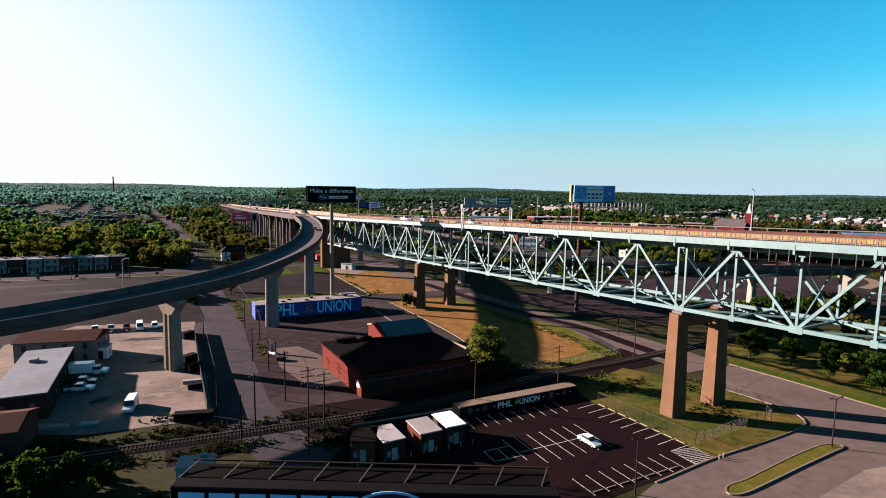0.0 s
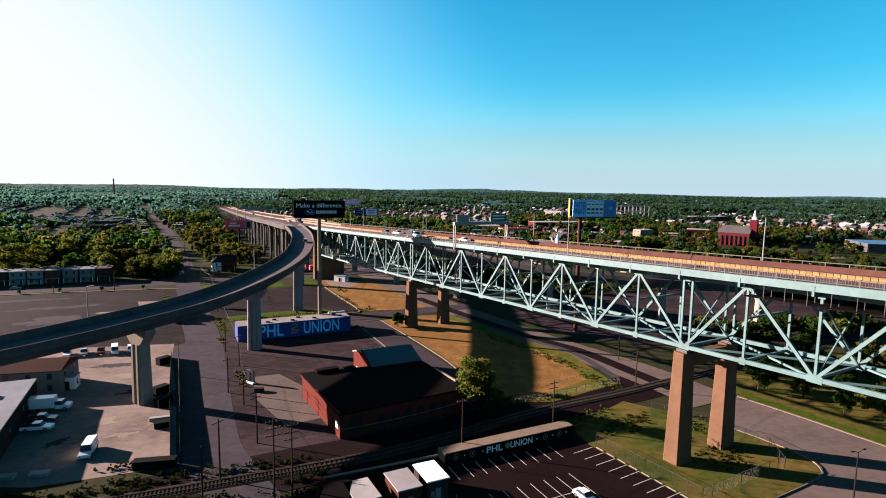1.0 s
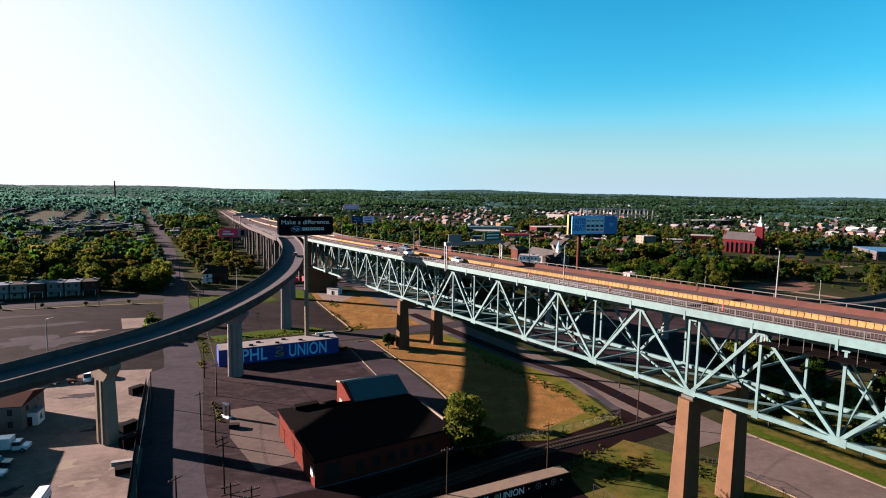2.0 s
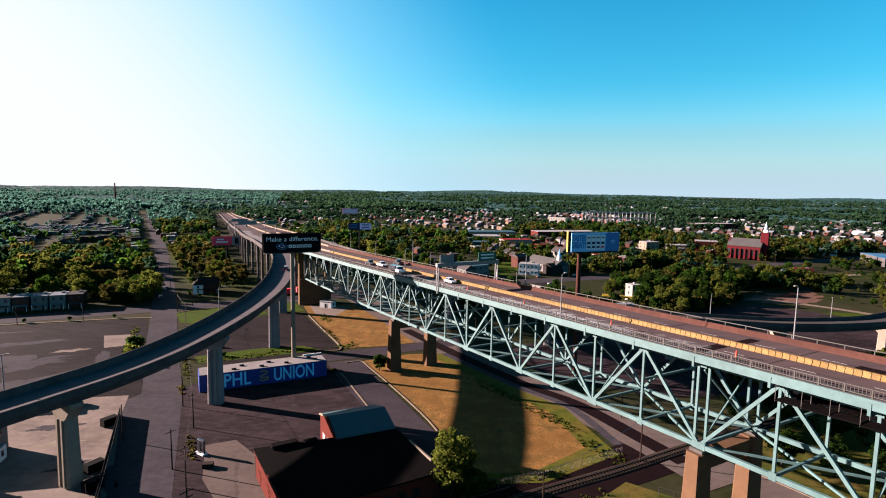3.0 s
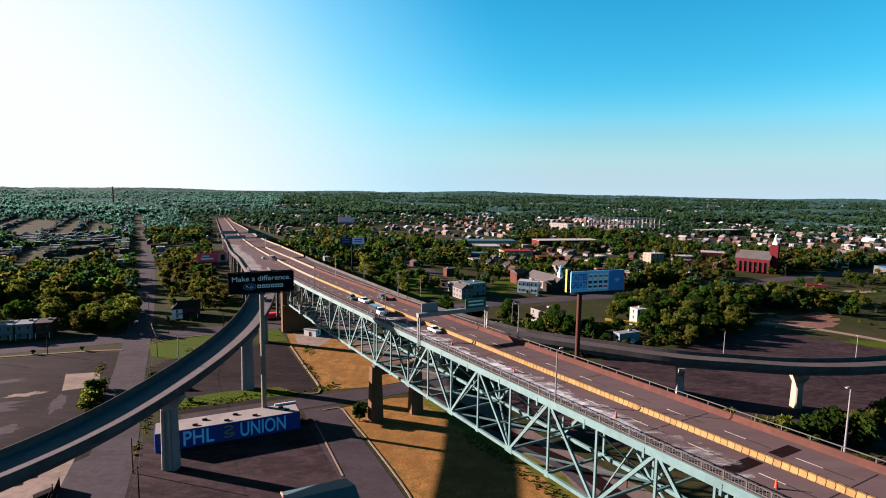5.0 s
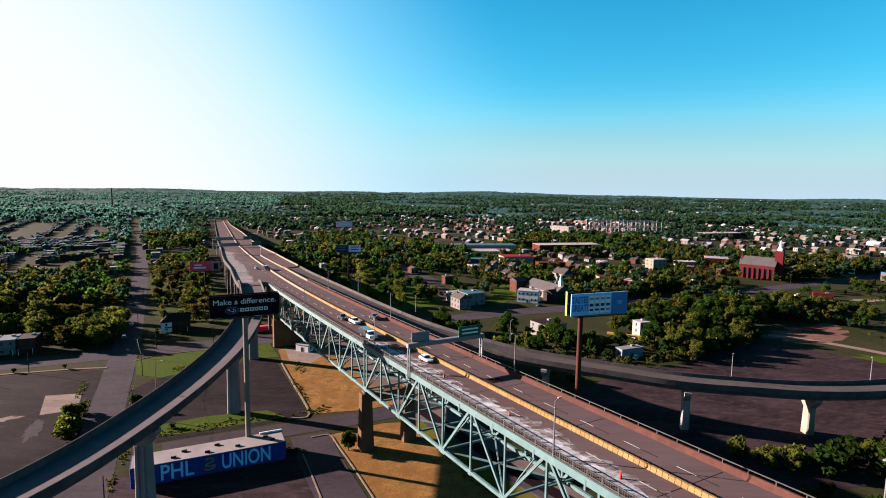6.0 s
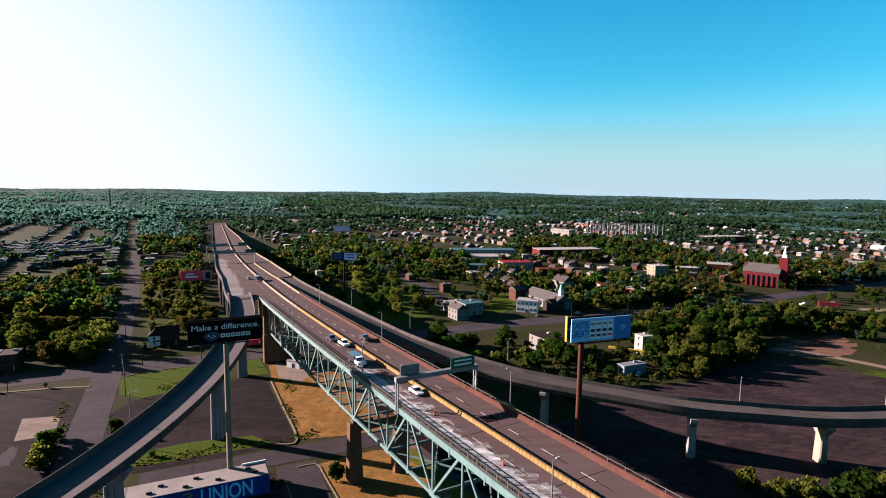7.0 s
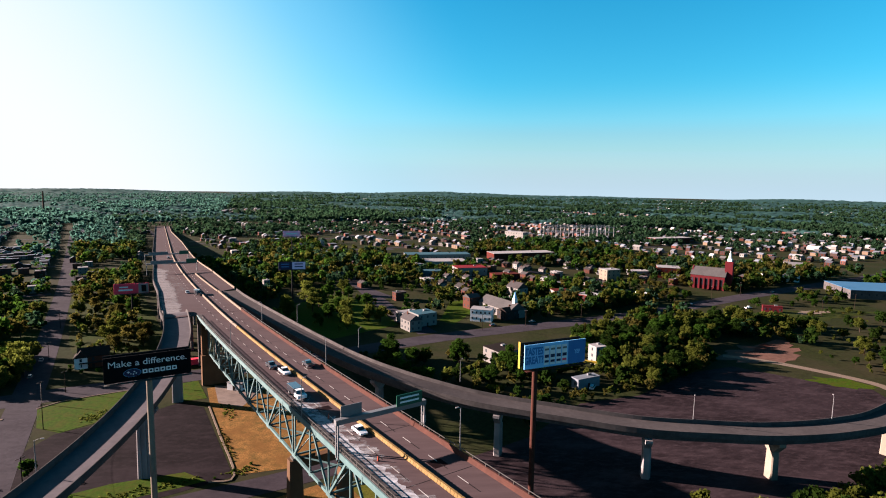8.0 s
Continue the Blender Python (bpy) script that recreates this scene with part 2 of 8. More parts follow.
    tyre=mat("tyre_rubber", (0.02, 0.02, 0.0208), 0.8, 0.1, 2.0),
    carw=mat("white_car_paint", (0.517, 0.517, 0.538), 0.25, 0.03, 1.0, coat=0.6),
    cark=mat("black_car_paint", (0.02, 0.02, 0.025), 0.25, 0.05, 1.0, coat=0.6),
    carr=mat("red_car_paint", (0.155, 0.00738, 0.0115), 0.25, 0.05, 1.0, coat=0.6),
    cars=mat("silver_car_paint", (0.125, 0.13, 0.142), 0.28, 0.05, 1.0, coat=0.6),
    bark=mat("bark", (0.0283, 0.0199, 0.0155), 0.95, 0.3, 3.0),
    dirt=mat("red_dirt", (0.0835, 0.0448, 0.0349), 0.95, 0.3, 0.4, (0.0559, 0.0336, 0.0262), 0.6, 0.08, 0.05),
    path=mat("gravel_path", (0.112, 0.0863, 0.0668), 0.95, 0.2, 0.8, (0.0833, 0.063, 0.0483), 0.5, 0.1),
    chain=mat("galvanised_wire", (0.0405, 0.0385, 0.0372), 0.5, 0.1, 1.0, metal=0.5),
    greymetal=mat("grey_metal", (0.112, 0.112, 0.116), 0.5, 0.1, 1.0, metal=0.3),
)


def leaf_mat(name, base, second, trans=0.35, rnd=0.25, island=0.45):
    """Foliage: diffuse with light passing through the leaves, uneven from leaf to leaf and tree to tree."""
    m = mat(name, base, 0.75, 0.35, 0.22, second, 0.8, 0.05, rnd=rnd, island=island)
    b = m.node_tree.nodes["Principled BSDF"]
    b.inputs["Specular IOR Level"].default_value = 0.0
    col = b.inputs["Base Color"].links[0].from_socket
    tr, mx = m.node_tree.nodes.new("ShaderNodeBsdfTranslucent"), m.node_tree.nodes.new("ShaderNodeMixShader")
    mx.inputs[0].default_value = trans
    m.node_tree.links.new(col, tr.inputs[0])
    m.node_tree.links.new(b.outputs[0], mx.inputs[1])
    m.node_tree.links.new(tr.outputs[0], mx.inputs[2])
    m.node_tree.links.new(mx.outputs[0], m.node_tree.nodes["Material Output"].inputs[0])
    return m


LEAF = [leaf_mat("leaf_green", (0.0227, 0.0504, 0.00672), (0.0168, 0.0386, 0.00588), 0.65, island=0.12),
        leaf_mat("leaf_olive", (0.0574, 0.0673, 0.0115), (0.0419, 0.0525, 0.00997), 0.65, island=0.12),
        leaf_mat("leaf_dark", (0.0134, 0.0294, 0.00546), (0.0176, 0.0302, 0.00504), 0.6, island=0.12),
        leaf_mat("leaf_bronze", (0.0551, 0.0483, 0.0115), (0.0396, 0.0399, 0.00997), 0.65, island=0.12)]
# far leaves tinted towards blue: distance haze is in the colour
HAZELEAF = leaf_mat("far_haze_foliage", (0.018, 0.044, 0.022), (0.025, 0.042, 0.020), 0.6, 0.0, 0.25)
# paler blue-green for trees on the left: haze towards the sun, painted in
HAZEPALE = leaf_mat("left_haze_foliage", (0.032, 0.082, 0.066), (0.040, 0.080, 0.058), 0.7, 0.0, 0.15)
# brush leaves darkened to stand for the shade over the railway corner
SHADEBRUSH = leaf_mat("shade_brush", (0.007, 0.010, 0.003), (0.011, 0.011, 0.0035), 0.3)

# ---- mesh helpers ----
D, NN = Vector((-0.506, 0.8625, 0)).normalized(), Vector((0.8625, 0.506, 0)).normalized()
ORG = Vector((48.0, 110.0, 0))


def B(s, n, z=0.0):
    """A place given along the bridge (s), across it (n) and up."""
    p = ORG + D * s + NN * n
    return Vector((p.x, p.y, z))


def link(name, bm, material, parent=None, label="", smooth=False):
    me = bpy.data.meshes.new(name)
    bm.to_mesh(me)
    bm.free()
    if smooth:
        me.polygons.foreach_set("use_smooth", [True] * len(me.polygons))
    for m in (material if isinstance(material, (list, tuple)) else [material]):
        me.materials.append(m)
    ob = new(name, me)
    if parent:
        ob.parent = parent
    if label:
        ob["label"] = label
    return ob


def part(name, bm, material, parent, label="", smooth=False):
    return link(name, bm, material, parent, label, smooth)


def share(name, me, parent, m=None):
    ob = new(name, me)
    ob.parent = parent
    if m is not None:
        ob.matrix_basis = m
    return ob


def thing(name, m, label, category, group="", kind=""):
    e = new(name)
    e.matrix_basis = m
    return tagged(e, label, category, group, kind)


def box(bm, c, size, rz=0.0, bevel=0.0, mi=0):
    """A box about c; size along its own x, y, z."""
    mt = Matrix.Translation(c) @ Matrix.Rotation(rz, 4, "Z") @ Matrix.Diagonal((*size, 1))
    r = bmesh.ops.create_cube(bm, size=1, matrix=mt)
    fs = {f for v in r["verts"] for f in v.link_faces}
    for f in fs:
        f.material_index = mi
    if bevel:
        es = {e for f in fs for e in f.edges}
        bmesh.ops.bevel(bm, geom=list(es), offset=bevel, segments=1, affect="EDGES", profile=0.5)
    return r["verts"]


def beam(bm, p, q, w, h, up=(0, 0, 1)):
    """A straight bar from p to q, w wide and h deep."""
    p, q = Vector(p), Vector(q)
    y = (q - p).normalized()
    u = Vector(up)
    if abs(y.dot(u)) > 0.98:
        u = Vector((D.x, D.y, 0))
    x = y.cross(u).normalized()
    z = x.cross(y)
    vs = [bm.verts.new(a + x * (w / 2 * i) + z * (h / 2 * j)) for a in (p, q) for i, j in ((-1, -1), (1, -1), (1, 1), (-1, 1))]
    for f in ((0, 1, 2, 3), (7, 6, 5, 4), (0, 4, 5, 1), (1, 5, 6, 2), (2, 6, 7, 3), (3, 7, 4, 0)):
        bm.faces.new([vs[i] for i in f])


def tube(bm, p, q, r1, r2, seg=10):
    p, q = Vector(p), Vector(q)
    rot = (q - p).to_track_quat("Z", "Y").to_matrix().to_4x4()
    bmesh.ops.create_cone(bm, cap_ends=True, segments=seg, radius1=r1, radius2=r2, depth=(q - p).length, matrix=Matrix.Translation((p + q) / 2) @ rot)


def flat(bm, pts, z=0.0):
    vs = [bm.verts.new((p[0], p[1], z)) for p in pts]
    f = bm.faces.new(vs)
    f.normal_update()
    if f.normal.z < 0:
        f.normal_flip()
    return f


def sheet(name, pts, z, material, label, category="ground", kind="structure", thick=0.0):
    """A level patch of ground cover on the ground."""
    bm = bmesh.new()
    f = flat(bm, pts, z)
    if thick:
        r = bmesh.ops.extrude_face_region(bm, geom=[f])
        bmesh.ops.translate(bm, vec=(0, 0, -thick), verts=[v for v in r["geom"] if isinstance(v, bmesh.types.BMVert)])
        bmesh.ops.recalc_face_normals(bm, faces=bm.faces)
    bmesh.ops.triangulate(bm, faces=bm.faces)
    return tagged(link(name, bm, material), label, category, kind=kind)


def smooth_line(pts, per=6):
    """Catmull-Rom through the points."""
    P = [Vector(p) for p in pts]
    P = [P[0] * 2 - P[1]] + P + [P[-1] * 2 - P[-2]]
    out = []
    for a, b, c, d in zip(P, P[1:], P[2:], P[3:]):
        for k in range(per):
            t = k / per
            out.append(0.5 * (2 * b + (c - a) * t + (2 * a - 5 * b + 4 * c - d) * t * t + (3 * b - a - 3 * c + d) * t ** 3))
    return out + [P[-2]]


def sides(line):
    """The level direction to the right at each point of a line."""
    out = []
    for i in range(len(line)):
        t = line[min(i + 1, len(line) - 1)] - line[max(i - 1, 0)]
        out.append(Vector((t.y, -t.x, 0)).normalized())
    return out


def sweep(bm, line, profile):
    """A solid with the cross-section profile (right, up) along a line."""
    sd, rings = sides(line), []
    for p, r in zip(line, sd):
        rings.append([bm.verts.new(p + r * a + Vector((0, 0, b))) for a, b in profile])
    k = len(profile)
    for a, b in zip(rings, rings[1:]):
        for i in range(k):
            bm.faces.new((a[i], a[(i + 1) % k], b[(i + 1) % k], b[i]))
    bm.faces.new(rings[0][::-1]), bm.faces.new(rings[-1])
    bmesh.ops.recalc_face_normals(bm, faces=bm.faces)


def ribbon(name, pts, width, z, material, label, per=6, category="road"):
    line = smooth_line([(x, y, z) for x, y in pts], per)
    bm = bmesh.new()
    prev = None
    for p, r in zip(line, sides(line)):
        cur = (bm.verts.new(p - r * width / 2), bm.verts.new(p + r * width / 2))
        if prev:
            bm.faces.new((prev[0], prev[1], cur[1], cur[0]))
        prev = cur
    return tagged(link(name, bm, material), label, category, kind="structure")


def blotch(name, x, y, rx, ry, turn, z, material, label, seed=0.0, rough=0.45, category="ground"):
    """An irregular patch on the ground: stain, repair, weeds or bare earth."""
    bm = bmesh.new()
    ca, sa = math.cos(radians(turn)), math.sin(radians(turn))
    pts = []
    for i in range(40):
        a = i * math.tau / 40
        k = 1 + rough * (noise.noise(Vector((math.cos(a) * 1.3 + seed, math.sin(a) * 1.3, seed * 3.7))) + 0.6 * noise.noise(Vector((math.cos(a) * 5 + seed, math.sin(a) * 5, 9.1 + seed))))
        u, v = rx * k * math.cos(a), ry * k * math.sin(a)
        pts.append((x + u * ca - v * sa, y + u * sa + v * ca))
    flat(bm, pts, z)
    bmesh.ops.triangulate(bm, faces=bm.faces)
    return tagged(link(name, bm, material), label, category, kind="structure")

# ---- ground, roads, lots ----
bm = bmesh.new()
rings = [0.5, 60, 140, 260, 420, 700, 1200, 2200, 3600, 5200]
prev = None
for r in rings:
    cur = [bm.verts.new((r * math.cos(a * math.tau / 64), r * math.sin(a * math.tau / 64), 0)) for a in range(64)]
    if prev:
        for i in range(64):
            bm.faces.new((prev[i], cur[i], cur[(i + 1) % 64], prev[(i + 1) % 64]))
    else:
        bm.faces.new(cur)
    prev = cur
bmesh.ops.recalc_face_normals(bm, faces=bm.faces)
tagged(link("ground", bm, M["ground"]), "flat green and brown ground reaching the horizon", "ground", kind="structure")

sheet("pavement", [(-260, 205), (-177, 251), (-138.6, 264.7), (-124.8, 267.9), (-108, 237), (-94, 210), (-79, 181), (-88, 160), (-150, 140), (-260, 140)], 0.03, M["lot"], "large worn brown asphalt lot with pale streaks")
sheet("pavement", [(-74, 176), (-58, 212), (-45, 214), (-28, 208), (-12, 174), (3, 146), (8, 134), (-4, 121), (-17, 108), (-34, 98), (-46, 112), (-64, 150)], 0.029, M["bare"], "brown asphalt lot round the brick building")
sheet("pavement", [(-99, 258), (-75, 277), (-69, 285), (-58, 280), (-31, 229), (-45, 220), (-70, 207), (-92, 224), (-101, 243)], 0.032, M["lot"], "bare brown asphalt lot beneath the concrete ramp")
sheet("pavement", [(28, 232), (60, 252), (87, 281), (114, 289), (149, 316), (175, 325), (200, 304), (219, 294), (212, 262), (190, 225), (150, 200), (110, 190), (70, 188), (42, 203)], 0.03, M["bare"], "large brown asphalt lot beneath the curved ramp")
sheet("pavement", [(-80, 96), (-65, 96.5), (-47, 103.5), (-46, 107), (-62, 140), (-76, 166), (-82, 180), (-116, 172), (-122, 150), (-104, 118)], 0.035, M["yard"], "pale concrete truck yard with dark stains")
sheet("pavement", [(-16, 101), (4, 107), (31, 121), (33, 115.6), (47.4, 91.3), (32, 82.3), (5, 66), (-20, 78)], 0.04, M["dark"], "dark maroon-black asphalt parking lot")
sheet("road", [(10, 60), (34.3, 83), (47.4, 91.3), (70.5, 104.1), (73.6, 110), (64, 128), (76.9, 143.6), (95.6, 114.4), (130, 62), (120, 30), (60, 30)], 0.045, M["access"], "grey-brown asphalt access road", "road")
sheet("pavement", [(57.8, 79.5), (71.5, 88.2), (75.9, 89.4), (100, 60), (70, 40), (50, 60)], 0.07, M["yard"], "tan concrete apron beside the access road")
sheet("lawn", [(33, 115.6), (47.8, 91.6), (58.7, 97.3), (70.5, 104.1), (73.6, 107.5), (73.8, 111.6), (71.9, 115.9), (67.7, 122.2), (63, 128), (47, 139), (31, 124)], 0.06, M["rough"], "rough green and brown grass plot round the bridge pier", "lawn", thick=0.12)
sheet("lawn", [(76.9, 143.6), (95.6, 114.4), (140, 60), (230, 120), (160, 190), (100, 172), (84, 160)], 0.05, M["rough"], "shaded rough grass beyond the access road", "lawn")
# greener strip stands for sun on the lawn's edge
sheet("verge", [(76.9, 143.6), (86, 130.3), (95.6, 114.4), (118, 84.5), (121, 86.5), (98.5, 116.5), (89, 132.5), (80, 146.5)], 0.06, M["grass"], "green verge along the access road, coloured as the lawn's sunlit edge", "verge")
sheet("lawn", [(-108, 263), (-118, 279), (-112, 287), (-95, 297), (-88, 300), (-76, 282), (-98, 259)], 0.06, M["grass"], "bright green grass triangle beside the street", "lawn")
sheet("lawn", [(-79, 304), (-71, 309), (-60, 289), (-70, 285)], 0.06, M["grass"], "bright green grass patch beneath the ramp", "lawn")
sheet("lawn", [(-75, 209), (-45, 223), (-38, 227), (-46, 232), (-64, 226), (-80, 216)], 0.06, M["grass"], "weedy green strip behind the blue container", "lawn")
sheet("lawn", [(38, 415), (46, 405), (72, 460), (64, 485), (48, 470)], 0.06, M["grass"], "sunlit green lawn beside the white chapel", "lawn")
sheet("lawn", [(-62, 392), (-22, 374), (12, 404), (2, 440), (-14, 470), (-34, 500), (-70, 452)], 0.05, M["grass"], "green park lawn with trees", "lawn")
blotch("lawn", 211, 302, 12, 5.5, -25, 0.06, M["grass"], "weedy green patch beside the gravel path", 2.2, 0.6, "lawn")
sheet("field", [(-64, 300), (-56, 281), (-31, 230), (-14, 234), (6, 245), (-10, 278), (-34, 310)], 0.05, M["tan"], "dry tan grass field beneath the bridge", "field")
sheet("field", [(-21, 214.8), (-6.4, 189), (4.7, 167), (10.6, 150.6), (20, 137), (30, 138), (49, 151), (42, 178), (29, 193), (6, 226), (-6, 224)], 0.05, M["tan"], "dry tan grass field between two roads", "field")
sheet("verge", [(49, 151), (42, 178), (29, 193), (6, 226), (2, 224), (25, 190), (37, 175), (42, 154)], 0.058, M["verge"], "green verge along the dry field", "verge")
sheet("verge", [(20, 137), (30, 138), (49, 151), (42, 154), (28, 142), (17, 141)], 0.058, M["verge"], "green weedy verge along the railway", "verge")
blotch("field", 206, 347, 30, 15, 28, 0.05, M["dirt"], "red dirt work site", 4.4, 0.7, "field")
blotch("field", 206, 352, 14, 5, 30, 0.07, M["wallb"], "churned red earth of the work site", 3.3, 0.9, "ground")
blotch("field", 292, 434, 40, 13, 12, 0.05, M["wild"], "brown weedy storage yard", 5.5, 0.6, "field")
blotch("field", 300, 440, 16, 5, 12, 0.07, M["path"], "pale gravel in the storage yard", 7.5, 0.7, "field")
sheet("pavement", [(-117, 224), (-127, 240), (-116, 243), (-108, 229)], 0.06, M["yard"], "pale concrete pad in the lot")
sheet("pavement", [(-62, 303), (-54, 284), (-44, 280), (-40, 300)], 0.07, M["yard"], "pale concrete apron at the bridge abutment")
sheet("pavement", [(-47, 151), (-41, 136), (-30, 122), (-22, 127), (-30, 143), (-41, 154)], 0.04, M["access"], "pale gravel patch beside the brick building")
ribbon("road", [(-22, 86), (-37, 105), (-46, 121), (-72.8, 180.5), (-88.5, 210.3), (-102.5, 237.4), (-120.7, 273.6), (-163.4, 356), (-247.5, 511), (-308, 618), (-420, 815), (-560, 1060)], 10.8, 0.05, M["street"], "pale grey side street running inland")
ribbon("road", [(-330, 190), (-260, 222), (-150, 279), (-40, 333), (40, 378), (171, 432), (309, 508), (420, 565), (700, 710)], 15, 0.055, M["street"], "grey cross street with kerbs")
ribbon("road", [(-60, 360), (-22, 290), (0, 248), (15, 224), (36, 191), (57, 163), (69.5, 139.5)], 15, 0.052, M["access"], "pale worn asphalt road beneath the bridge")
ribbon("road", [(-9, 258), (11, 227), (33.5, 195), (46.5, 180), (57, 160), (63, 148)], 4.6, 0.058, M["dark"], "dark narrow lane of newer asphalt beside the dry field")
ribbon("pavement", [(7.5, 226), (30.5, 194), (43.5, 178.5), (50.5, 156)], 2.4, 0.06, M["street"], "pale narrow footway beside the dry field", category="pavement")
ribbon("road", [(-66, 203), (-35, 218), (-18, 226), (5, 238), (14, 243)], 9.5, 0.056, M["road"], "narrow asphalt road past the blue container")
ribbon("road", [(-27, 215), (-19.5, 198.5), (-9.5, 179.5), (0.5, 159.5), (6.5, 147), (12, 134)], 11.5, 0.054, M["road"], "narrow asphalt road along the dry field")
# dark material stands in for the shade between brick building and low wall
ribbon("road", [(-48, 92), (-25, 104), (0, 116), (25, 133), (50, 147), (62, 154)], 15, 0.042, M["dark"], "street along the railway, asphalt darkened in place of shade")
ribbon("road", [(-150, 640), (-56, 613), (-9, 490), (10, 430), (30, 385)], 12, 0.05, M["street"], "asphalt street past the park")
ribbon("path", [(180, 342), (198, 332), (217, 313), (227, 296), (220, 278), (203, 263)], 5, 0.065, M["path"], "pale gravel path round the lot", category="path")

sheet("pavement", [(-44, 98), (-38, 110), (-48, 126), (-70, 174), (-80, 184), (-86, 180), (-78, 164), (-64, 138), (-48, 105)], 0.028, M["street"], "worn asphalt shoulder between the yard fence and the street")
for x, y, rx, ry, turn, mt, seed in ((-133, 207, 14, 8, 30, "street", 1.2), (-118, 188, 9, 4, 40, "street", 2.4), (-152, 226, 14, 3, 26, "street", 5.1), (-176, 237, 16, 2.5, 22, "street", 6.3), (-127, 220, 6, 2, 40, "yard", 7.7), (-111, 213, 2, 7, 25, "street", 9.2)):
    blotch("pavement", x, y, rx, ry, turn, 0.046, M[mt], "pale worn patch of broken paving in the lot", seed, 0.9)
for x, y, rx, ry, turn, mt, seed in ((-70, 122, 4, 1.6, 30, "pale", 0.4), (-62, 116, 2.5, 1.2, 10, "pale", 1.5), (-58, 124, 3, 1.5, 60, "pale", 2.6), (-80, 150, 5, 1.5, 20, "pale", 3.7), (-72, 140, 3.5, 1.5, 40, "street", 4.8), (-88, 158, 6, 1.4, 15, "street", 5.9), (-66, 106, 4, 1.3, 20, "pale", 6.1), (-72, 112, 2.5, 1.0, 70, "street", 7.2), (-60, 134, 2, 4, 20, "street", 8.3)):
    blotch("pavement", x, y, rx, ry, turn, 0.05, M[mt], "worn patch in the concrete of the truck yard", seed, 1.0)
# kerbs
def kerb(pts, w=0.25, h=0.16, z=0.04, label="pale concrete kerb", per=4):
    bm = bmesh.new()
    sweep(bm, smooth_line([(x, y, z) for x, y in pts], per), [(-w / 2, 0), (w / 2, 0), (w / 2, h), (-w / 2, h)])
    return tagged(link("kerb", bm, M["path"]), label, "kerb", kind="structure")

kerb([(-26, 213), (-21, 214.6), (-17, 208), (-6.6, 189), (4.5, 167), (10.3, 151)], 0.4, 0.2)
kerb([(34.3, 83), (47.4, 91.2), (58.8, 97.2), (70.5, 104), (73.7, 107.4), (74, 111.6), (72, 116), (67.8, 122.3), (63.2, 128)], 0.3, 0.2)
kerb([(76.9, 143.6), (86, 130), (95.6, 114.4), (118, 84)], 0.5, 0.15)
kerb([(-12, 174), (-22, 195), (-26, 203)], 0.4, 0.15)
kerb([(-56.5, 281), (-44, 256), (-31, 229.5), (-37, 226)], 0.6, 0.25)
kerb([(-118.5, 279.5), (-112, 288), (-94, 298)], 0.5, 0.15)
kerb([(-222, 237), (-178, 253), (-138, 267), (-124, 270)], 1.2, 0.15)
# island in the access road
sheet("traffic_island", [(44.2, 80.5), (44.6, 79.8), (46.4, 80.0), (50.1, 82.0), (60.2, 88.2), (69.6, 93.8), (73.0, 95.8), (73.2, 97.0), (70.1, 96.9), (61.6, 92.2), (49.7, 84.6), (45.4, 82.3)], 0.2, M["verge"], "grassy kerbed traffic island in the access road", "traffic island", thick=0.2)
kerb([(44.2, 80.5), (44.6, 79.8), (46.4, 80.0), (50.1, 82.0), (60.2, 88.2), (69.6, 93.8), (73.0, 95.8), (73.2, 97.0), (70.1, 96.9), (61.6, 92.2), (49.7, 84.6), (45.4, 82.3), (44.2, 80.6)], 0.28, 0.22, 0.045)

# parking lines and wheel stops
U, V = Vector((0.892, 0.452, 0)), Vector((0.511, -0.859, 0))
lines = thing("parking_lines", pose(0, 0, 0), "white painted parking bay lines on dark asphalt", "marking", kind="structure")
def stripe(p, q, w=0.13, z=0.075):
    bm = bmesh.new()
    p, q = Vector(p), Vector(q)
    r = Vector((q.y - p.y, p.x - q.x, 0)).normalized() * w / 2
    flat(bm, [p - r, p + r, q + r, q - r], z)
    part("line", bm, M["line"], lines)
for k in range(9):
    a = Vector((4.6, 105.9, 0)).lerp(Vector((24.5, 114.8, 0)), k / 8)
    stripe(a, a + Vector((2.0, -4.4, 0)))
r0 = Vector((33.2, 114.7, 0))
for k in range(8):
    a = r0.lerp(Vector((44.0, 98.8, 0)), k / 7)
    stripe(a, a - Vector((4.3, 2.7, 0)))
for k in range(6):
    a = Vector((13.8, 98.2, 0)) + Vector((2.49, 1.23, 0)) * k
    stripe(a, a + Vector((4.5, -9.4, 0)))
stripe((14.1, 92.4, 0), (27.2, 98.9, 0))
stripe((7.7, 92.4, 0), (9.3, 89.0, 0)), stripe((10.3, 93.3, 0), (12.0, 89.6, 0)), stripe((11.4, 97.1, 0), (14.9, 89.7, 0))
stripe((7.7, 92.4, 0), (12.7, 94.9, 0)), stripe((9.3, 89.0, 0), (14.2, 91.2, 0))
e0 = Vector((23.4, 79.2, 0))
for k in range(9):
    a = Vector((21.2, 83.8, 0)) + Vector((2.47, 1.24, 0)) * k
    stripe(a, a + Vector((2.5, -4.8, 0)))
h0, h1 = Vector((41.0, 93.7, 0)), Vector((45.5, 96.3, 0))
for k in range(10):
    stripe(h0.lerp(Vector((43.7, 88.8, 0)), k / 10), h1.lerp(Vector((47.8, 91.5, 0)), min(1, k / 10 + 0.22)), 0.13)
stripe(h0, h1), stripe(h0, (43.7, 88.8, 0))
bm = bmesh.new()
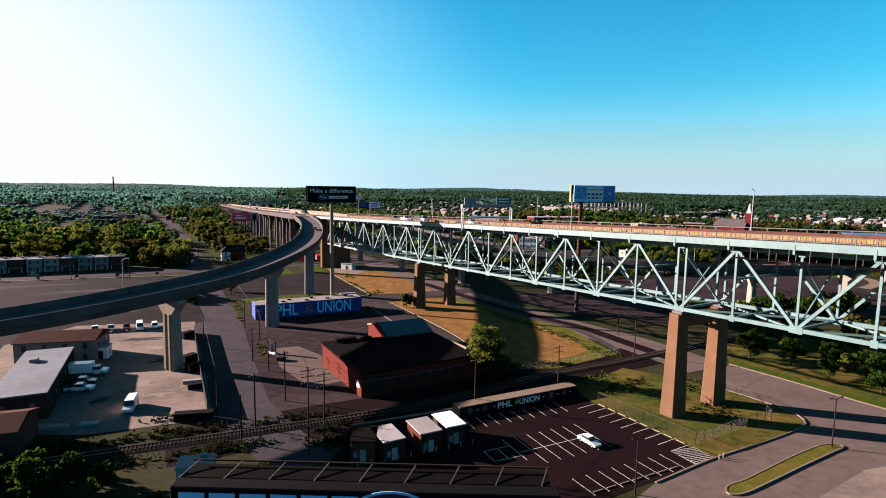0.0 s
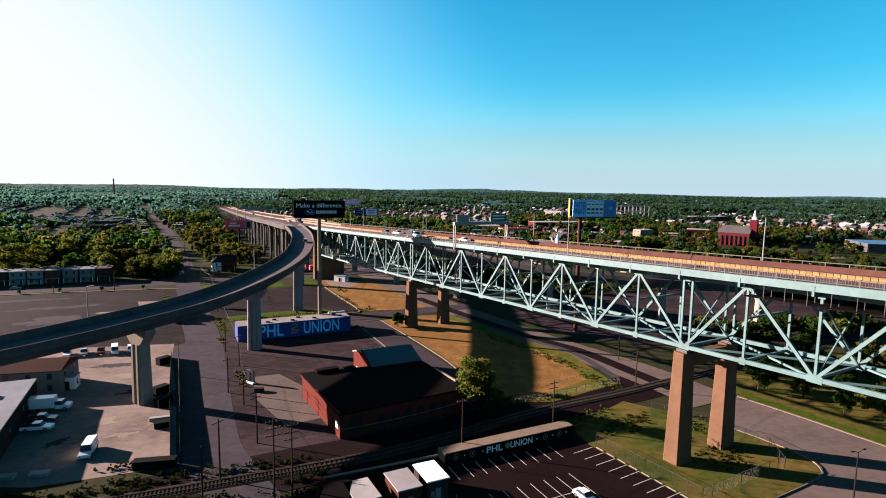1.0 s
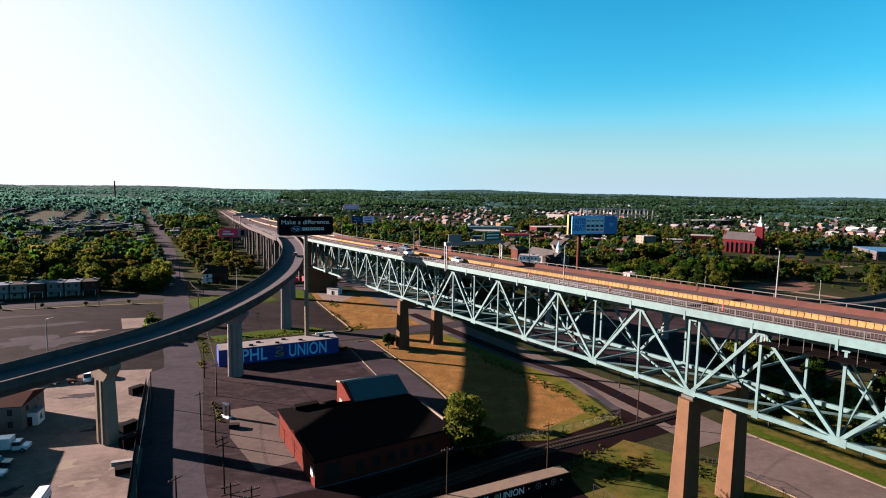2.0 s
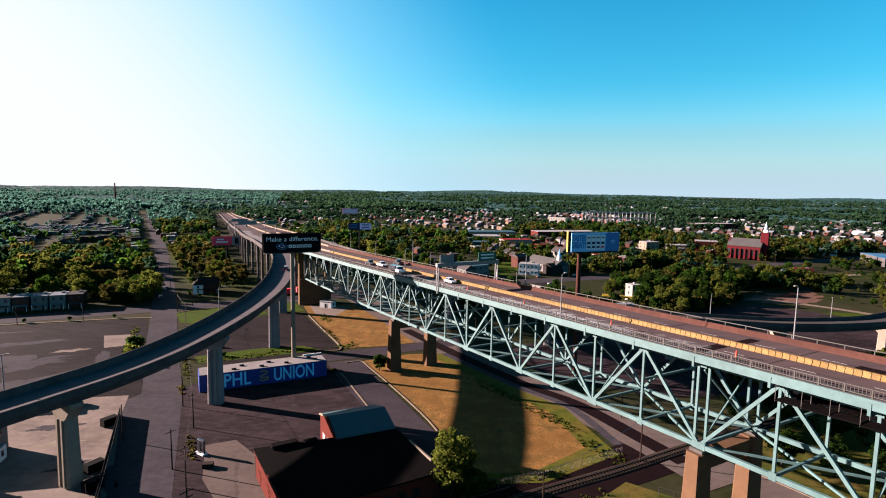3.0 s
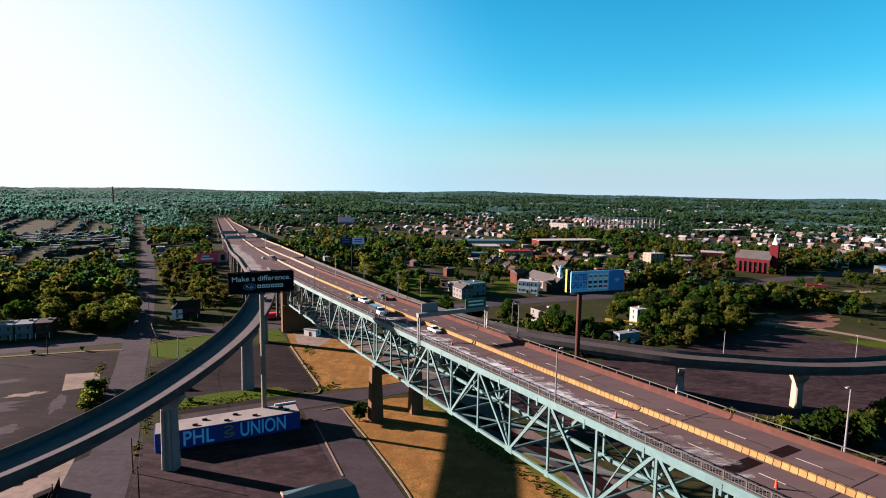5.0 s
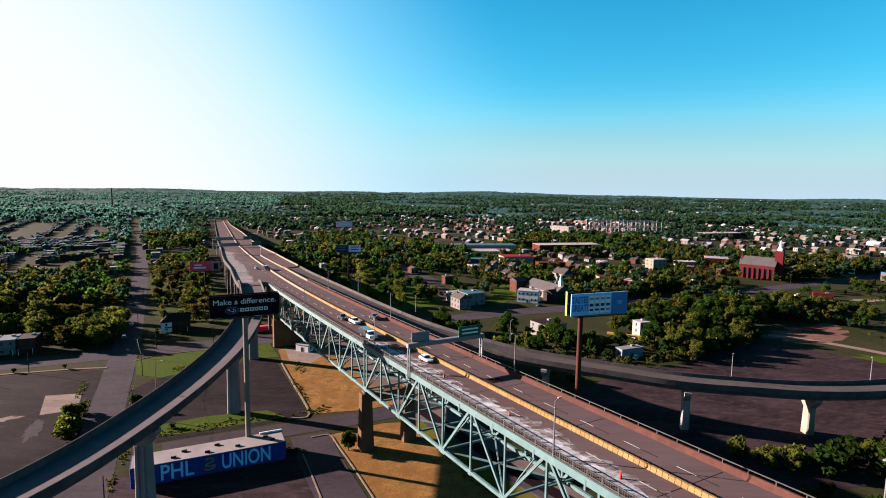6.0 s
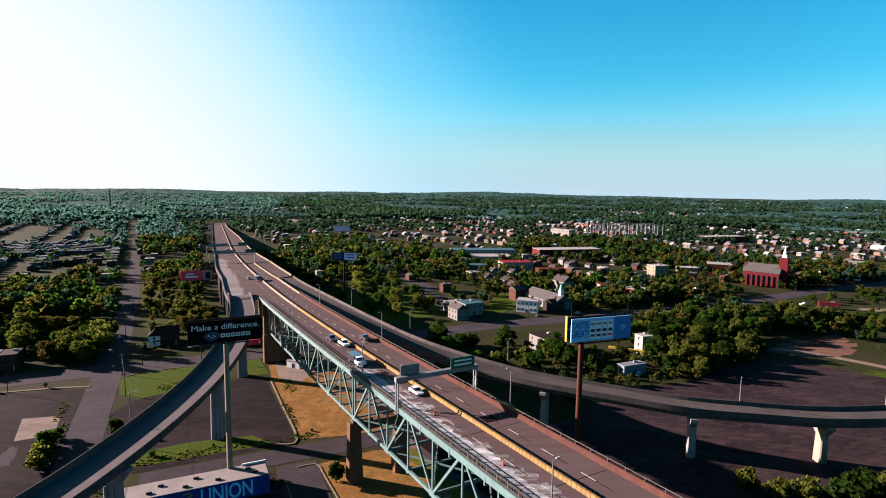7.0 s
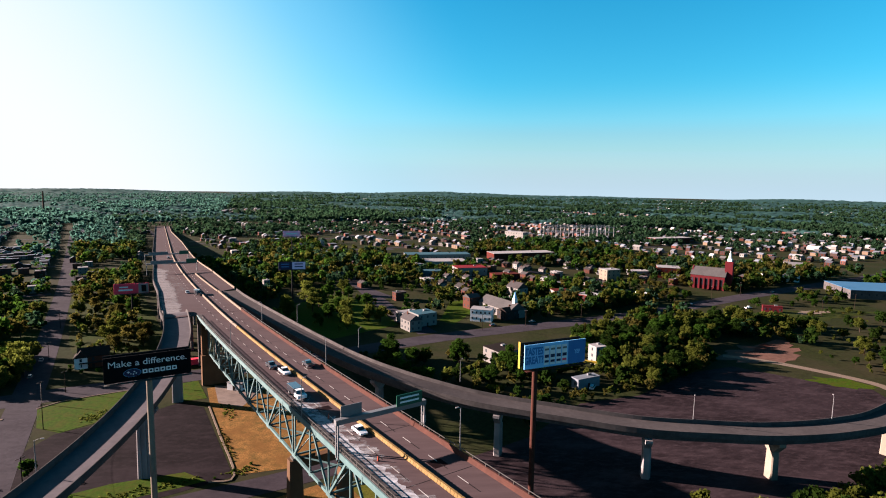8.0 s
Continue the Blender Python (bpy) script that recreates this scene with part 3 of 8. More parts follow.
box(bm, (0, 0, 0.09), (1.9, 0.2, 0.15), 0, 0.03)
stop_me = link("wheel_stop", bm, M["pale"])
tagged(stop_me, "pale concrete wheel stop at a parking bay", "wheel stop", "wheel stops of the lot")
stop_me.matrix_basis = pose(*(r0 + V * 1.4 + U * 0.6)[:2], 0.05, 0, 0, math.degrees(math.atan2(V.y, V.x)))
for k in range(1, 8):
    copy_thing(stop_me, pose(*(r0 + V * (1.4 + 2.74 * k) + U * 0.6)[:2], 0.05, 0, 0, math.degrees(math.atan2(V.y, V.x))))
for k in range(7):
    copy_thing(stop_me, pose(*(e0 + U * (1.4 + 2.76 * k) - V * 0.5)[:2], 0.05, 0, 0, math.degrees(math.atan2(U.y, U.x))))

# railway
track = thing("railway_track", pose(0, 0, 0), "single railway track on brown ballast", "railway", kind="structure")
tl = smooth_line([(-130, 60, 0), (-59, 89, 0), (-36.5, 98, 0), (-12, 108.5, 0), (5, 118.5, 0), (23.4, 131, 0), (48.5, 144.6, 0), (70, 157, 0), (130, 190, 0)], 14)
bm = bmesh.new()
sweep(bm, tl, [(-2.1, 0.0), (2.1, 0.0), (1.5, 0.24), (-1.5, 0.24)])
part("ballast", bm, M["ballast"], track)
for o in (-0.72, 0.72):
    bm = bmesh.new()
    sweep(bm, tl, [(o - 0.05, 0.24), (o + 0.05, 0.24), (o + 0.05, 0.42), (o - 0.05, 0.42)])
    part("rail", bm, M["iron"], track)
bm = bmesh.new()
box(bm, (0, 0, 0.27), (2.5, 0.24, 0.14))
tie = bpy.data.meshes.new("sleeper")
bm.to_mesh(tie)
bm.free()
tie.materials.append(M["wood"])
acc = 0.0
for a, b in zip(tl, tl[1:]):
    seg = (b - a).length
    while acc < seg:
        p = a + (b - a) * (acc / seg)
        if -75 < p.x < 70:
            share("sleeper", tie, track, Matrix.Translation(p) @ Matrix.Rotation(math.atan2(b.y - a.y, b.x - a.x) + math.pi / 2, 4, "Z"))
        acc += 0.62 if -75 < p.x < -20 else 0.9
    acc -= seg

# ---- the steel truss bridge ----
def ZD(s):
    """Height of the road deck along the bridge."""
    return 36.9 - 0.040 * s if s < 220 else max(0.25, 28.1 - 0.0315 * (s - 220))


def NC(s):
    """How far the road bends to the right."""
    return 0.0 if s < 110 else 0.000125 * (s - 110) ** 2 if s < 560 else 25.3 + 0.1125 * (s - 560)


TW, DEPTH, HALF = 13.4, 14.6, 11.2
bridge = thing("truss_bridge", pose(0, 0, 0), "pale blue-green steel deck truss bridge with brown piers", "bridge")


def main_line(s0, s1, step):
    k = max(1, round((s1 - s0) / step))
    return [B(s, NC(s), ZD(s)) for s in (s0 + (s1 - s0) * i / k for i in range(k + 1))]


S0, S1, S2 = -112.0, 224.0, 1130.0
# across the bridge, to the right of travel inland means +n
deckline = main_line(S0, 236, 11.2)
bm = bmesh.new()
sweep(bm, deckline, [(-2.6, 0.0), (16.0, 0.0), (16.0, -0.45), (-2.6, -0.45)])
deck = part("deck", bm, M["deck"], bridge)
for o, nm in ((-2.72, "fascia_beam"), (16.12, "fascia_beam")):
    bm = bmesh.new()
    sweep(bm, deckline, [(o - 0.12, 0.22), (o + 0.12, 0.22), (o + 0.12, -1.0), (o - 0.12, -1.0)])
    part(nm, bm, M["steel"], bridge)
for o in (1.5, 4.5, 7.5, 10.5):
    bm = bmesh.new()
    sweep(bm, deckline, [(o - 0.2, -0.45), (o + 0.2, -0.45), (o + 0.2, -1.3), (o - 0.2, -1.3)])
    part("stringer", bm, M["steel"], bridge)
bm = bmesh.new()
sweep(bm, deckline, [(-2.6, 0.0), (-1.0, 0.0), (-1.0, 0.25), (-2.6, 0.25)])
part("walkway_kerb", bm, M["rampwall"], bridge)
bm = bmesh.new()
sweep(bm, deckline, [(15.45, 0.0), (16.0, 0.0), (16.0, 0.95), (15.7, 0.95), (15.6, 0.3)])
part("parapet", bm, M["redwall"], bridge, "red-brown concrete parapet")

# truss members
def P(s, n, dz):
    return B(s, n + NC(s), ZD(s) + dz)

TOP, BOT = -1.75, -DEPTH
ks = range(round(S0 / HALF), round(S1 / HALF) + 1)
for n in (0.0, TW):
    for k in list(ks)[:-1]:
        s, s2 = k * HALF, (k + 1) * HALF
        bm = bmesh.new()
        beam(bm, P(s, n, TOP), P(s2, n, TOP), 0.5, 0.62)
        part("top_chord", bm, M["steel"], bridge)
        bm = bmesh.new()
        beam(bm, P(s, n, BOT), P(s2, n, BOT), 0.52, 0.68)
        part("bottom_chord", bm, M["steel"], bridge)
        bm = bmesh.new()
        a, b = ((s, BOT), (s2, TOP)) if k % 2 == 0 else ((s, TOP), (s2, BOT))
        # each half bay of a span runs from the pier's foot up to the next top joint
        beam(bm, P(a[0], n, a[1]), P(b[0], n, b[1]), 0.42, 0.5)
        part("diagonal", bm, M["steel"], bridge)
    for k in ks:
        s = k * HALF
        for o in ((-0.9, 0.9) if k % 10 == 0 else (0.0,)):
            bm = bmesh.new()
            beam(bm, P(s + o, n, BOT), P(s + o, n, TOP), 0.33, 0.38)
            part("post", bm, M["steel"], bridge)
        for dz in (TOP, BOT):
            bm = bmesh.new()
            c = P(s, n, dz)
            beam(bm, c - D * (1.1 if k % 2 == (0 if dz == BOT else 1) else 0.5), c + D * (1.1 if k % 2 == (0 if dz == BOT else 1) else 0.5), 0.58, 1.15)
            part("gusset", bm, M["steel"], bridge)
for k in ks:
    s = k * HALF
    for dz, w, h in ((BOT, 0.36, 0.45), (-1.35, 0.34, 0.9)):
        bm = bmesh.new()
        lo, hi = (0, TW) if dz == BOT else (-2.6, 16.0)
        beam(bm, P(s, lo, dz), P(s, hi, dz), w, h)
        part("cross_beam", bm, M["steel"], bridge)
    for n in (-2.75, 16.15):
        bm = bmesh.new()
        c = P(s, n, -0.95)
        box(bm, c, (0.35, 0.3, 1.5), ANG)
        part("bracket", bm, M["steel"], bridge)
    if k % 2 == 0 and k < ks[-1]:
        for a, b in ((0, TW), (TW, 0)):
            bm = bmesh.new()
            beam(bm, P(s, a, BOT), P(s + 2 * HALF, b, BOT), 0.26, 0.32)
            part("lateral_brace", bm, M["steel"], bridge)
    if k % 2 == 0:
        for a, b in ((0, TW), (TW, 0)):
            bm = bmesh.new()
            beam(bm, P(s, a, BOT), P(s, b, TOP - 1), 0.2, 0.24)
            part("sway_brace", bm, M["steel"], bridge)
    else:
        bm = bmesh.new()
        beam(bm, P(s, 0, -DEPTH / 2), P(s, TW, -DEPTH / 2), 0.3, 0.34)
        part("sway_brace", bm, M["steel"], bridge)

# piers: two tapered columns joined by a cap
def pier(s, name="bridge_pier"):
    top = ZD(s) - DEPTH - 0.45
    p = thing(name, pose(0, 0, 0), "tall brown weathered concrete bridge pier of two columns", "bridge pier", "piers of the bridge")
    for n in (0.0, TW):
        c = B(s, n)
        bm = bmesh.new()
        lo, hi = [], []
        for i, j in ((-1, -1), (1, -1), (1, 1), (-1, 1)):
            lo.append(bm.verts.new(c + D * 1.75 * i + NN * 2.05 * j + Vector((0, 0, -0.2))))
            hi.append(bm.verts.new(c + D * 1.3 * i + NN * 1.5 * j + Vector((0, 0, top - 0.5))))
        bm.faces.new(hi)
        bm.faces.new(lo[::-1])
        for i in range(4):
            bm.faces.new((lo[i], lo[(i + 1) % 4], hi[(i + 1) % 4], hi[i]))
        bmesh.ops.recalc_face_normals(bm, faces=bm.faces)
        bmesh.ops.bevel(bm, geom=[e for e in bm.edges if abs((e.verts[0].co - e.verts[1].co).z) > 5], offset=0.3, segments=1, affect="EDGES")
        part("column", bm, M["pier"], p)
        bm = bmesh.new()
        box(bm, c + Vector((0, 0, top - 0.25)), (2.2, 1.6, 0.5), ANG)
        part("bearing", bm, M["rail"], p, "weathered steel bearing")
    bm = bmesh.new()
    beam(bm, B(s, 1.4, top - 2.0), B(s, TW - 1.4, top - 2.0), 1.9, 2.4)
    part("cross_wall", bm, M["pier"], p)
    return p

for s in (-112, 0, 112):
    pier(s)
# end pier at the landward end of the truss, a solid brown wall
endp = thing("bridge_abutment", pose(0, 0, 0), "brown concrete wall pier at the end of the truss", "bridge pier")
top = ZD(224) - DEPTH - 0.45
bm = bmesh.new()
beam(bm, B(225, -1.5, top / 2), B(225, TW + 1.5, top / 2), 2.6, top)
part("wall", bm, M["pier"], endp)
for n in (0, TW):
    bm = bmesh.new()
    box(bm, B(226, n, (top + ZD(226) - 1) / 2), (2.0, 2.2, ZD(226) - 1 - top), ANG)
    part("column", bm, M["pier"], endp)

# railing along the walkway: posts, rails and pickets, in panels
rail = thing("bridge_railing", pose(0, 0, 0), "weathered steel picket railing along the bridge walkway", "railing")
for k in ks[:-1]:
    for q in range(4):
        s = (k + q / 4) * HALF
        bm = bmesh.new()
        box(bm, P(s, -2.45, 0.72), (0.16, 0.16, 1.2), ANG)
        part("post", bm, M["rail"], rail)
    for z in (0.45, 1.25):
        bm = bmesh.new()
        beam(bm, P(k * HALF, -2.45, z), P((k + 1) * HALF, -2.45, z), 0.09, 0.1)
        part("rail", bm, M["rail"], rail)
    bm = bmesh.new()
    for q in range(28):
        s = (k + (q + 0.5) / 28) * HALF
        beam(bm, P(s, -2.45, 0.42), P(s, -2.45, 1.2), 0.05, 0.05)
    tagged(part("picket_infill", bm, M["rail"], rail), kind="stuff")
frail = thing("parapet_rail", pose(0, 0, 0), "thin steel rail on the red-brown parapet", "railing")
for k in range(-10, 21):
    bm = bmesh.new()
    beam(bm, P(k * HALF, 15.8, 1.55), P((k + 1) * HALF, 15.8, 1.55), 0.1, 0.12)
    part("rail", bm, M["rail"], frail)
    for q in range(3):
        bm = bmesh.new()
        box(bm, P((k + q / 3) * HALF, 15.8, 1.25), (0.12, 0.12, 0.62), ANG)
        part("post", bm, M["rail"], frail)

# movable median barrier of short linked blocks
def barrier_block():
    bm = bmesh.new()
    prof = [(-0.3, 0), (0.3, 0), (0.3, 0.16), (0.15, 0.36), (0.12, 0.66), (0.22, 0.70), (0.22, 0.84), (-0.22, 0.84), (-0.22, 0.70), (-0.12, 0.66), (-0.15, 0.36), (-0.3, 0.16)]
    f = [bm.verts.new((x * 0.9, -0.455, z * 0.95)) for x, z in prof]
    b = [bm.verts.new((x * 0.9, 0.455, z * 0.95)) for x, z in prof]
    bm.faces.new(f), bm.faces.new(b[::-1])
    for i in range(len(prof)):
        bm.faces.new((f[i], b[i], b[(i + 1) % len(prof)], f[(i + 1) % len(prof)]))
    bmesh.ops.recalc_face_normals(bm, faces=bm.faces)
    me = bpy.data.meshes.new("barrier_block")
    bm.to_mesh(me)
    bm.free()
    me.materials.append(M["barrier"])
    return me

med = thing("median_barrier", pose(0, 0, 0), "row of yellow linked concrete median barrier blocks", "barrier")
blk = barrier_block()
for i in range(290):
    s = -88 + i
    share("block", blk, med, Matrix.Translation(P(s, 6.75, 0.0)) @ Matrix.Rotation(ANG - math.pi / 2, 4, "Z"))
# onward viaduct
via = thing("viaduct", pose(0, 0, 0), "long concrete approach viaduct on columns, sinking inland to street level", "bridge")
vl = main_line(236, S2, 15)
def along(s, *knots):
    """Straight lines between (s, value) knots."""
    for (a, u), (b, v) in zip(knots, knots[1:]):
        if s < b:
            return u + (v - u) * max(0, s - a) / (b - a)
    return knots[-1][1]
def edge_l(s):
    """Left edge of the viaduct: the joining ramp's lane narrows away."""
    return along(s, (250, -15.6), (310, -12.2), (360, -12.0), (450, -8.8))
def edge_r(s):
    """Right edge: the other ramp's lane joins and stays."""
    return 15.6 if s < 300 else along(s, (390, 25.3), (455, 22.8), (690, 20.5), (930, 14.2))
vs_ = [236 + 6 * k for k in range(int((S2 - 236) / 6) + 1)]
def strip(lo, hi, z0, z1, name, material, label="", s0=0, s1=9999):
    """A lengthwise piece of the viaduct between two edges."""
    bm = bmesh.new()
    prev = None
    for s in (q for q in vs_ if s0 <= q <= s1):
        a, b = lo(s) + NC(s), hi(s) + NC(s)
        cur = [bm.verts.new(B(s, n, ZD(s) + z)) for n, z in ((a, z1), (b, z1), (b, z0), (a, z0))]
        if prev:
            for i in range(4):
                bm.faces.new((prev[i], prev[(i + 1) % 4], cur[(i + 1) % 4], cur[i]))
        else:
            bm.faces.new(cur)
        prev = cur
    bm.faces.new(prev[::-1])
    bmesh.ops.recalc_face_normals(bm, faces=bm.faces)
    return part(name, bm, material, via, label)
strip(edge_l, edge_r, -0.5, 0.0, "deck", M["deck"])
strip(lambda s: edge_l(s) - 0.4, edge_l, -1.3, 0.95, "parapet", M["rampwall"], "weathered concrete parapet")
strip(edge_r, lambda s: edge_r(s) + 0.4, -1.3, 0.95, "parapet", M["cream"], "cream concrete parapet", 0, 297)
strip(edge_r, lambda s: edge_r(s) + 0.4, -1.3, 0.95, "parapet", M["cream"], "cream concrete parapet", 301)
strip(lambda s: along(s, (296, 15.4), (380, 13.6)), lambda s: along(s, (296, 15.9), (380, 14.1)), 0.0, 0.8, "lane_divider", M["cream"], "cream barrier tapering off between two lanes", 296, 380)
for o in (0.1, 0.35, 0.6, 0.85):
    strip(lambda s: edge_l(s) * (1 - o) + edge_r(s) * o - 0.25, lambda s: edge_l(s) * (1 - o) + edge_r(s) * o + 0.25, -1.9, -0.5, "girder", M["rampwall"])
bm = bmesh.new()
sweep(bm, main_line(202, S2, 15), [(6.45, 0.0), (7.05, 0.0), (6.9, 0.85), (6.6, 0.85)])
part("median", bm, M["cream"], via, "cream concrete median barrier")
s = 252
while s < 860:
    top = ZD(s) - 1.9
    bm = bmesh.new()
    beam(bm, B(s, NC(s) + edge_l(s) + 1, top - 0.7), B(s, NC(s) + edge_r(s) - 1, top - 0.7), 1.6, 1.4)
    cap = part("cap_beam", bm, M["rampwall"], via)
    for n in (edge_l(s) + 2.2, 0, 7.5, edge_r(s) - 2.2):
        bm = bmesh.new()
        box(bm, B(s, NC(s) + n, (top - 1.4) / 2 - 0.05), (1.25, 1.25, top - 1.3), ANG)
        part("column", bm, M["rampwall"], via)
    s += 27
# lane markings
marks = thing("lane_lines", pose(0, 0, 0), "worn white broken lane lines on the bridge deck", "marking", kind="structure")
dash = bmesh.new()
flat(dash, [(-0.08, -1.6), (0.08, -1.6), (0.08, 1.6), (-0.08, 1.6)])
dme = bpy.data.meshes.new("dash")
dash.to_mesh(dme)
dash.free()
dme.materials.append(M["line"])
kme = dme.copy()
kme.materials[0] = M["bbback"]
s = -100
while s < 700:
    for n in (2.95, 10.9):
        slope = math.atan2(ZD(s + 1) - ZD(s), 1)
        if s < 260:
            share("dark_dash", kme, marks, Matrix.Translation(B(s - 3.3, NC(s) + n, ZD(s - 3.3) + 0.026)) @ Matrix.Rotation(ANG - math.pi / 2, 4, "Z") @ Matrix.Rotation(slope, 4, "X"))
        share("dash", dme, marks, Matrix.Translation(B(s, NC(s) + n, ZD(s) + 0.03)) @ Matrix.Rotation(ANG - math.pi / 2, 4, "Z") @ Matrix.Rotation(slope, 4, "X"))
    s += 9.75
# worn pale shoulder on the near lane: dense beside the walkway, broken up further out
def worn(name, s0, s1, wide, seed, z, material, label, left=lambda s: -0.95):
    bm = bmesh.new()
    prev = None
    k = int((s1 - s0) / 0.7)
    for i in range(k + 1):
        s = s0 + i * 0.7
        w = wide * (1 + 0.3 * noise.noise(Vector((s * 0.09, seed, 0))) + 0.3 * noise.noise(Vector((s * 0.6, seed + 4, 0))) + 0.2 * noise.noise(Vector((s * 2.1, seed + 8, 0))))
        w *= min(1, i / 12, (k - i) / 10)
        cur = (bm.verts.new(P(s, left(s), z)), bm.verts.new(P(s, left(s) + 0.05 + w, z)))
        if prev:
            bm.faces.new((prev[0], prev[1], cur[1], cur[0]))
        prev = cur
    tagged(link(name, bm, material), label, "marking", kind="structure")


def patchy(material, lo, hi, thin):
    """Breaks a surface film into patches drawn out along the traffic."""
    nt = material.node_tree
    geo, mp, ns, rm = (nt.nodes.new("ShaderNode" + k) for k in ("NewGeometry", "Mapping", "TexNoise", "MapRange"))
    mp.inputs["Rotation"].default_value, mp.inputs["Scale"].default_value = (0, 0, -ANG), (thin, 1, 1)
    ns.inputs["Scale"].default_value, ns.inputs["Detail"].default_value, ns.inputs["Roughness"].default_value = 0.55, 8, 0.72
    for k, v in zip((1, 2, 3, 4), (lo, hi, 0.0, 1.0)):
        rm.inputs[k].default_value = v
    nt.links.new(geo.outputs["Position"], mp.inputs[0])
    nt.links.new(mp.outputs[0], ns.inputs["Vector"])
    nt.links.new(ns.outputs["Fac"], rm.inputs[0])
    nt.links.new(rm.outputs[0], nt.nodes["Principled BSDF"].inputs["Alpha"])
    return material


worn("worn_shoulder", -6, 120, 4.6, 3.1, 0.022, patchy(mat("thin_pale_film", (0.20, 0.20, 0.21), 0.9, 0.3, 0.8), 0.47, 0.68, 0.25), "thin broken pale film on the deck beside the walkway")
worn("worn_shoulder", 10, 112, 2.6, 7.7, 0.028, patchy(mat("pale_worn_film", (0.25, 0.255, 0.275), 0.9, 0.3, 0.8), 0.36, 0.60, 0.35), "pale worn strip of deck surface beside the walkway")
worn("worn_shoulder", 240, 430, 7.5, 1.7, 0.05, patchy(mat("far_pale_film", (0.115, 0.105, 0.107), 0.9, 0.25, 0.5), 0.25, 0.5, 0.15), "pale dusty lane of the viaduct", lambda s: edge_l(s) + 0.3)
worn("worn_shoulder", 300, 520, 5.5, 2.9, 0.04, patchy(mat("dusty_film", (0.15, 0.14, 0.14), 0.9, 0.25, 0.5), 0.5, 0.75, 0.2), "thin dusty film on the viaduct deck", lambda s: -4.0)

# ---- curved concrete ramps ----
def ramp_road(name, label, pts, half, supports, girder=(2.6, 1.9), surface="ramp", near="rampwall", tall=1.12):
    r = thing(name, pose(0, 0, 0), label, "ramp")
    line = smooth_line(pts, 7)
    bm = bmesh.new()
    sweep(bm, line, [(-half, 0), (half, 0), (half, -0.35), (-half, -0.35)])
    part("deck", bm, M[surface], r)
    for sgn in (-1, 1):
        bm = bmesh.new()
        o = sgn * (half + 0.02)
        h = tall if sgn < 0 else 1.12
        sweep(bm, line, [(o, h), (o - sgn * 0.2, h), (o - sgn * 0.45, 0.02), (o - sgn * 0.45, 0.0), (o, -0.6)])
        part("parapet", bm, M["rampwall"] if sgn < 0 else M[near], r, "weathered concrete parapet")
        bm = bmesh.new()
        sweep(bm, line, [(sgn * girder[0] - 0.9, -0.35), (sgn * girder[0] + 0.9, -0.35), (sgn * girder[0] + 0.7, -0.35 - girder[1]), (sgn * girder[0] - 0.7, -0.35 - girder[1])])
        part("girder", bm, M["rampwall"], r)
    sd = sides(line)
    for x, y, wide, deep, m in supports:
        i = min(range(len(line)), key=lambda j: (line[j].x - x) ** 2 + (line[j].y - y) ** 2)
        top = line[i].z - 0.35 - girder[1]
        a = math.atan2(sd[i].y, sd[i].x)
        col = thing("ramp_pier", Matrix.Translation((x, y, 0)) @ Matrix.Rotation(a, 4, "Z"), "pale concrete ramp pier with a flared head", "ramp pier", "piers of the ramps")
        bm = bmesh.new()
        for v in box(bm, (0, 0, (top - 3.4) / 2 - 0.1), (wide, deep, top - 3.2)):
            if v.co.z < 1:
                v.co.x, v.co.y = v.co.x * 1.12, v.co.y * 1.12
        bmesh.ops.bevel(bm, geom=[e for e in bm.edges if abs(e.verts[0].co.z - e.verts[1].co.z) > 3], offset=0.3, segments=1, affect="EDGES")
        part("shaft", bm, M[m], col)
        for g in (-wide * 0.22, wide * 0.22):
            bm = bmesh.new()
            for v in box(bm, (g, -deep / 2 - 0.12, (top - 3.4) / 2), (wide * 0.15, 0.36, top - 3.8)):
                if v.co.z < 1:
                    v.co.y -= deep * 0.06
            part("rib", bm, M[m], col)
        bm = bmesh.new()
        lo = [bm.verts.new((i2 * wide / 2, j * deep / 2, top - 3.4)) for i2, j in ((-1, -1), (1, -1), (1, 1), (-1, 1))]
        hi = [bm.verts.new((i2 * (girder[0] + 1.2), j * deep / 2, top)) for i2, j in ((-1, -1), (1, -1), (1, 1), (-1, 1))]
        mid = [bm.verts.new((i2 * (girder[0] + 1.2), j * deep / 2, top - 0.9)) for i2, j in ((-1, -1), (1, -1), (1, 1), (-1, 1))]
        for A, C in ((lo, mid), (mid, hi)):
            for q in range(4):
                bm.faces.new((A[q], A[(q + 1) % 4], C[(q + 1) % 4], C[q]))
        bm.faces.new(hi), bm.faces.new(lo[::-1])
        bmesh.ops.recalc_face_normals(bm, faces=bm.faces)
        part("head", bm, M[m], col)
    return r, line

lline = ramp_road("curved_ramp", "curved grey concrete ramp rising to join the bridge road",
    [(-160, 40, 17), (-118, 72, 18.2), (-84, 104, 19.2), (-66.3, 133, 20.0), (-58.5, 153, 20.6), (-55.0, 176, 21.3), (-54.3, 203, 21.9), (-56.2, 229.6, 22.7), (-61, 257, 24.2), (-69, 285, 25.9), (-80.6, 312.5, 27.52), (-84, 319, 27.34)],
    4.9, [(-66.3, 133, 3.6, 2.6, "pale"), (-55, 175.8, 3.4, 2.4, "conc"), (-56, 229.8, 3.4, 2.4, "conc"), (-70, 286, 3.4, 2.4, "conc"), (-112, 77, 3.4, 2.4, "conc")], tall=1.6)[1]
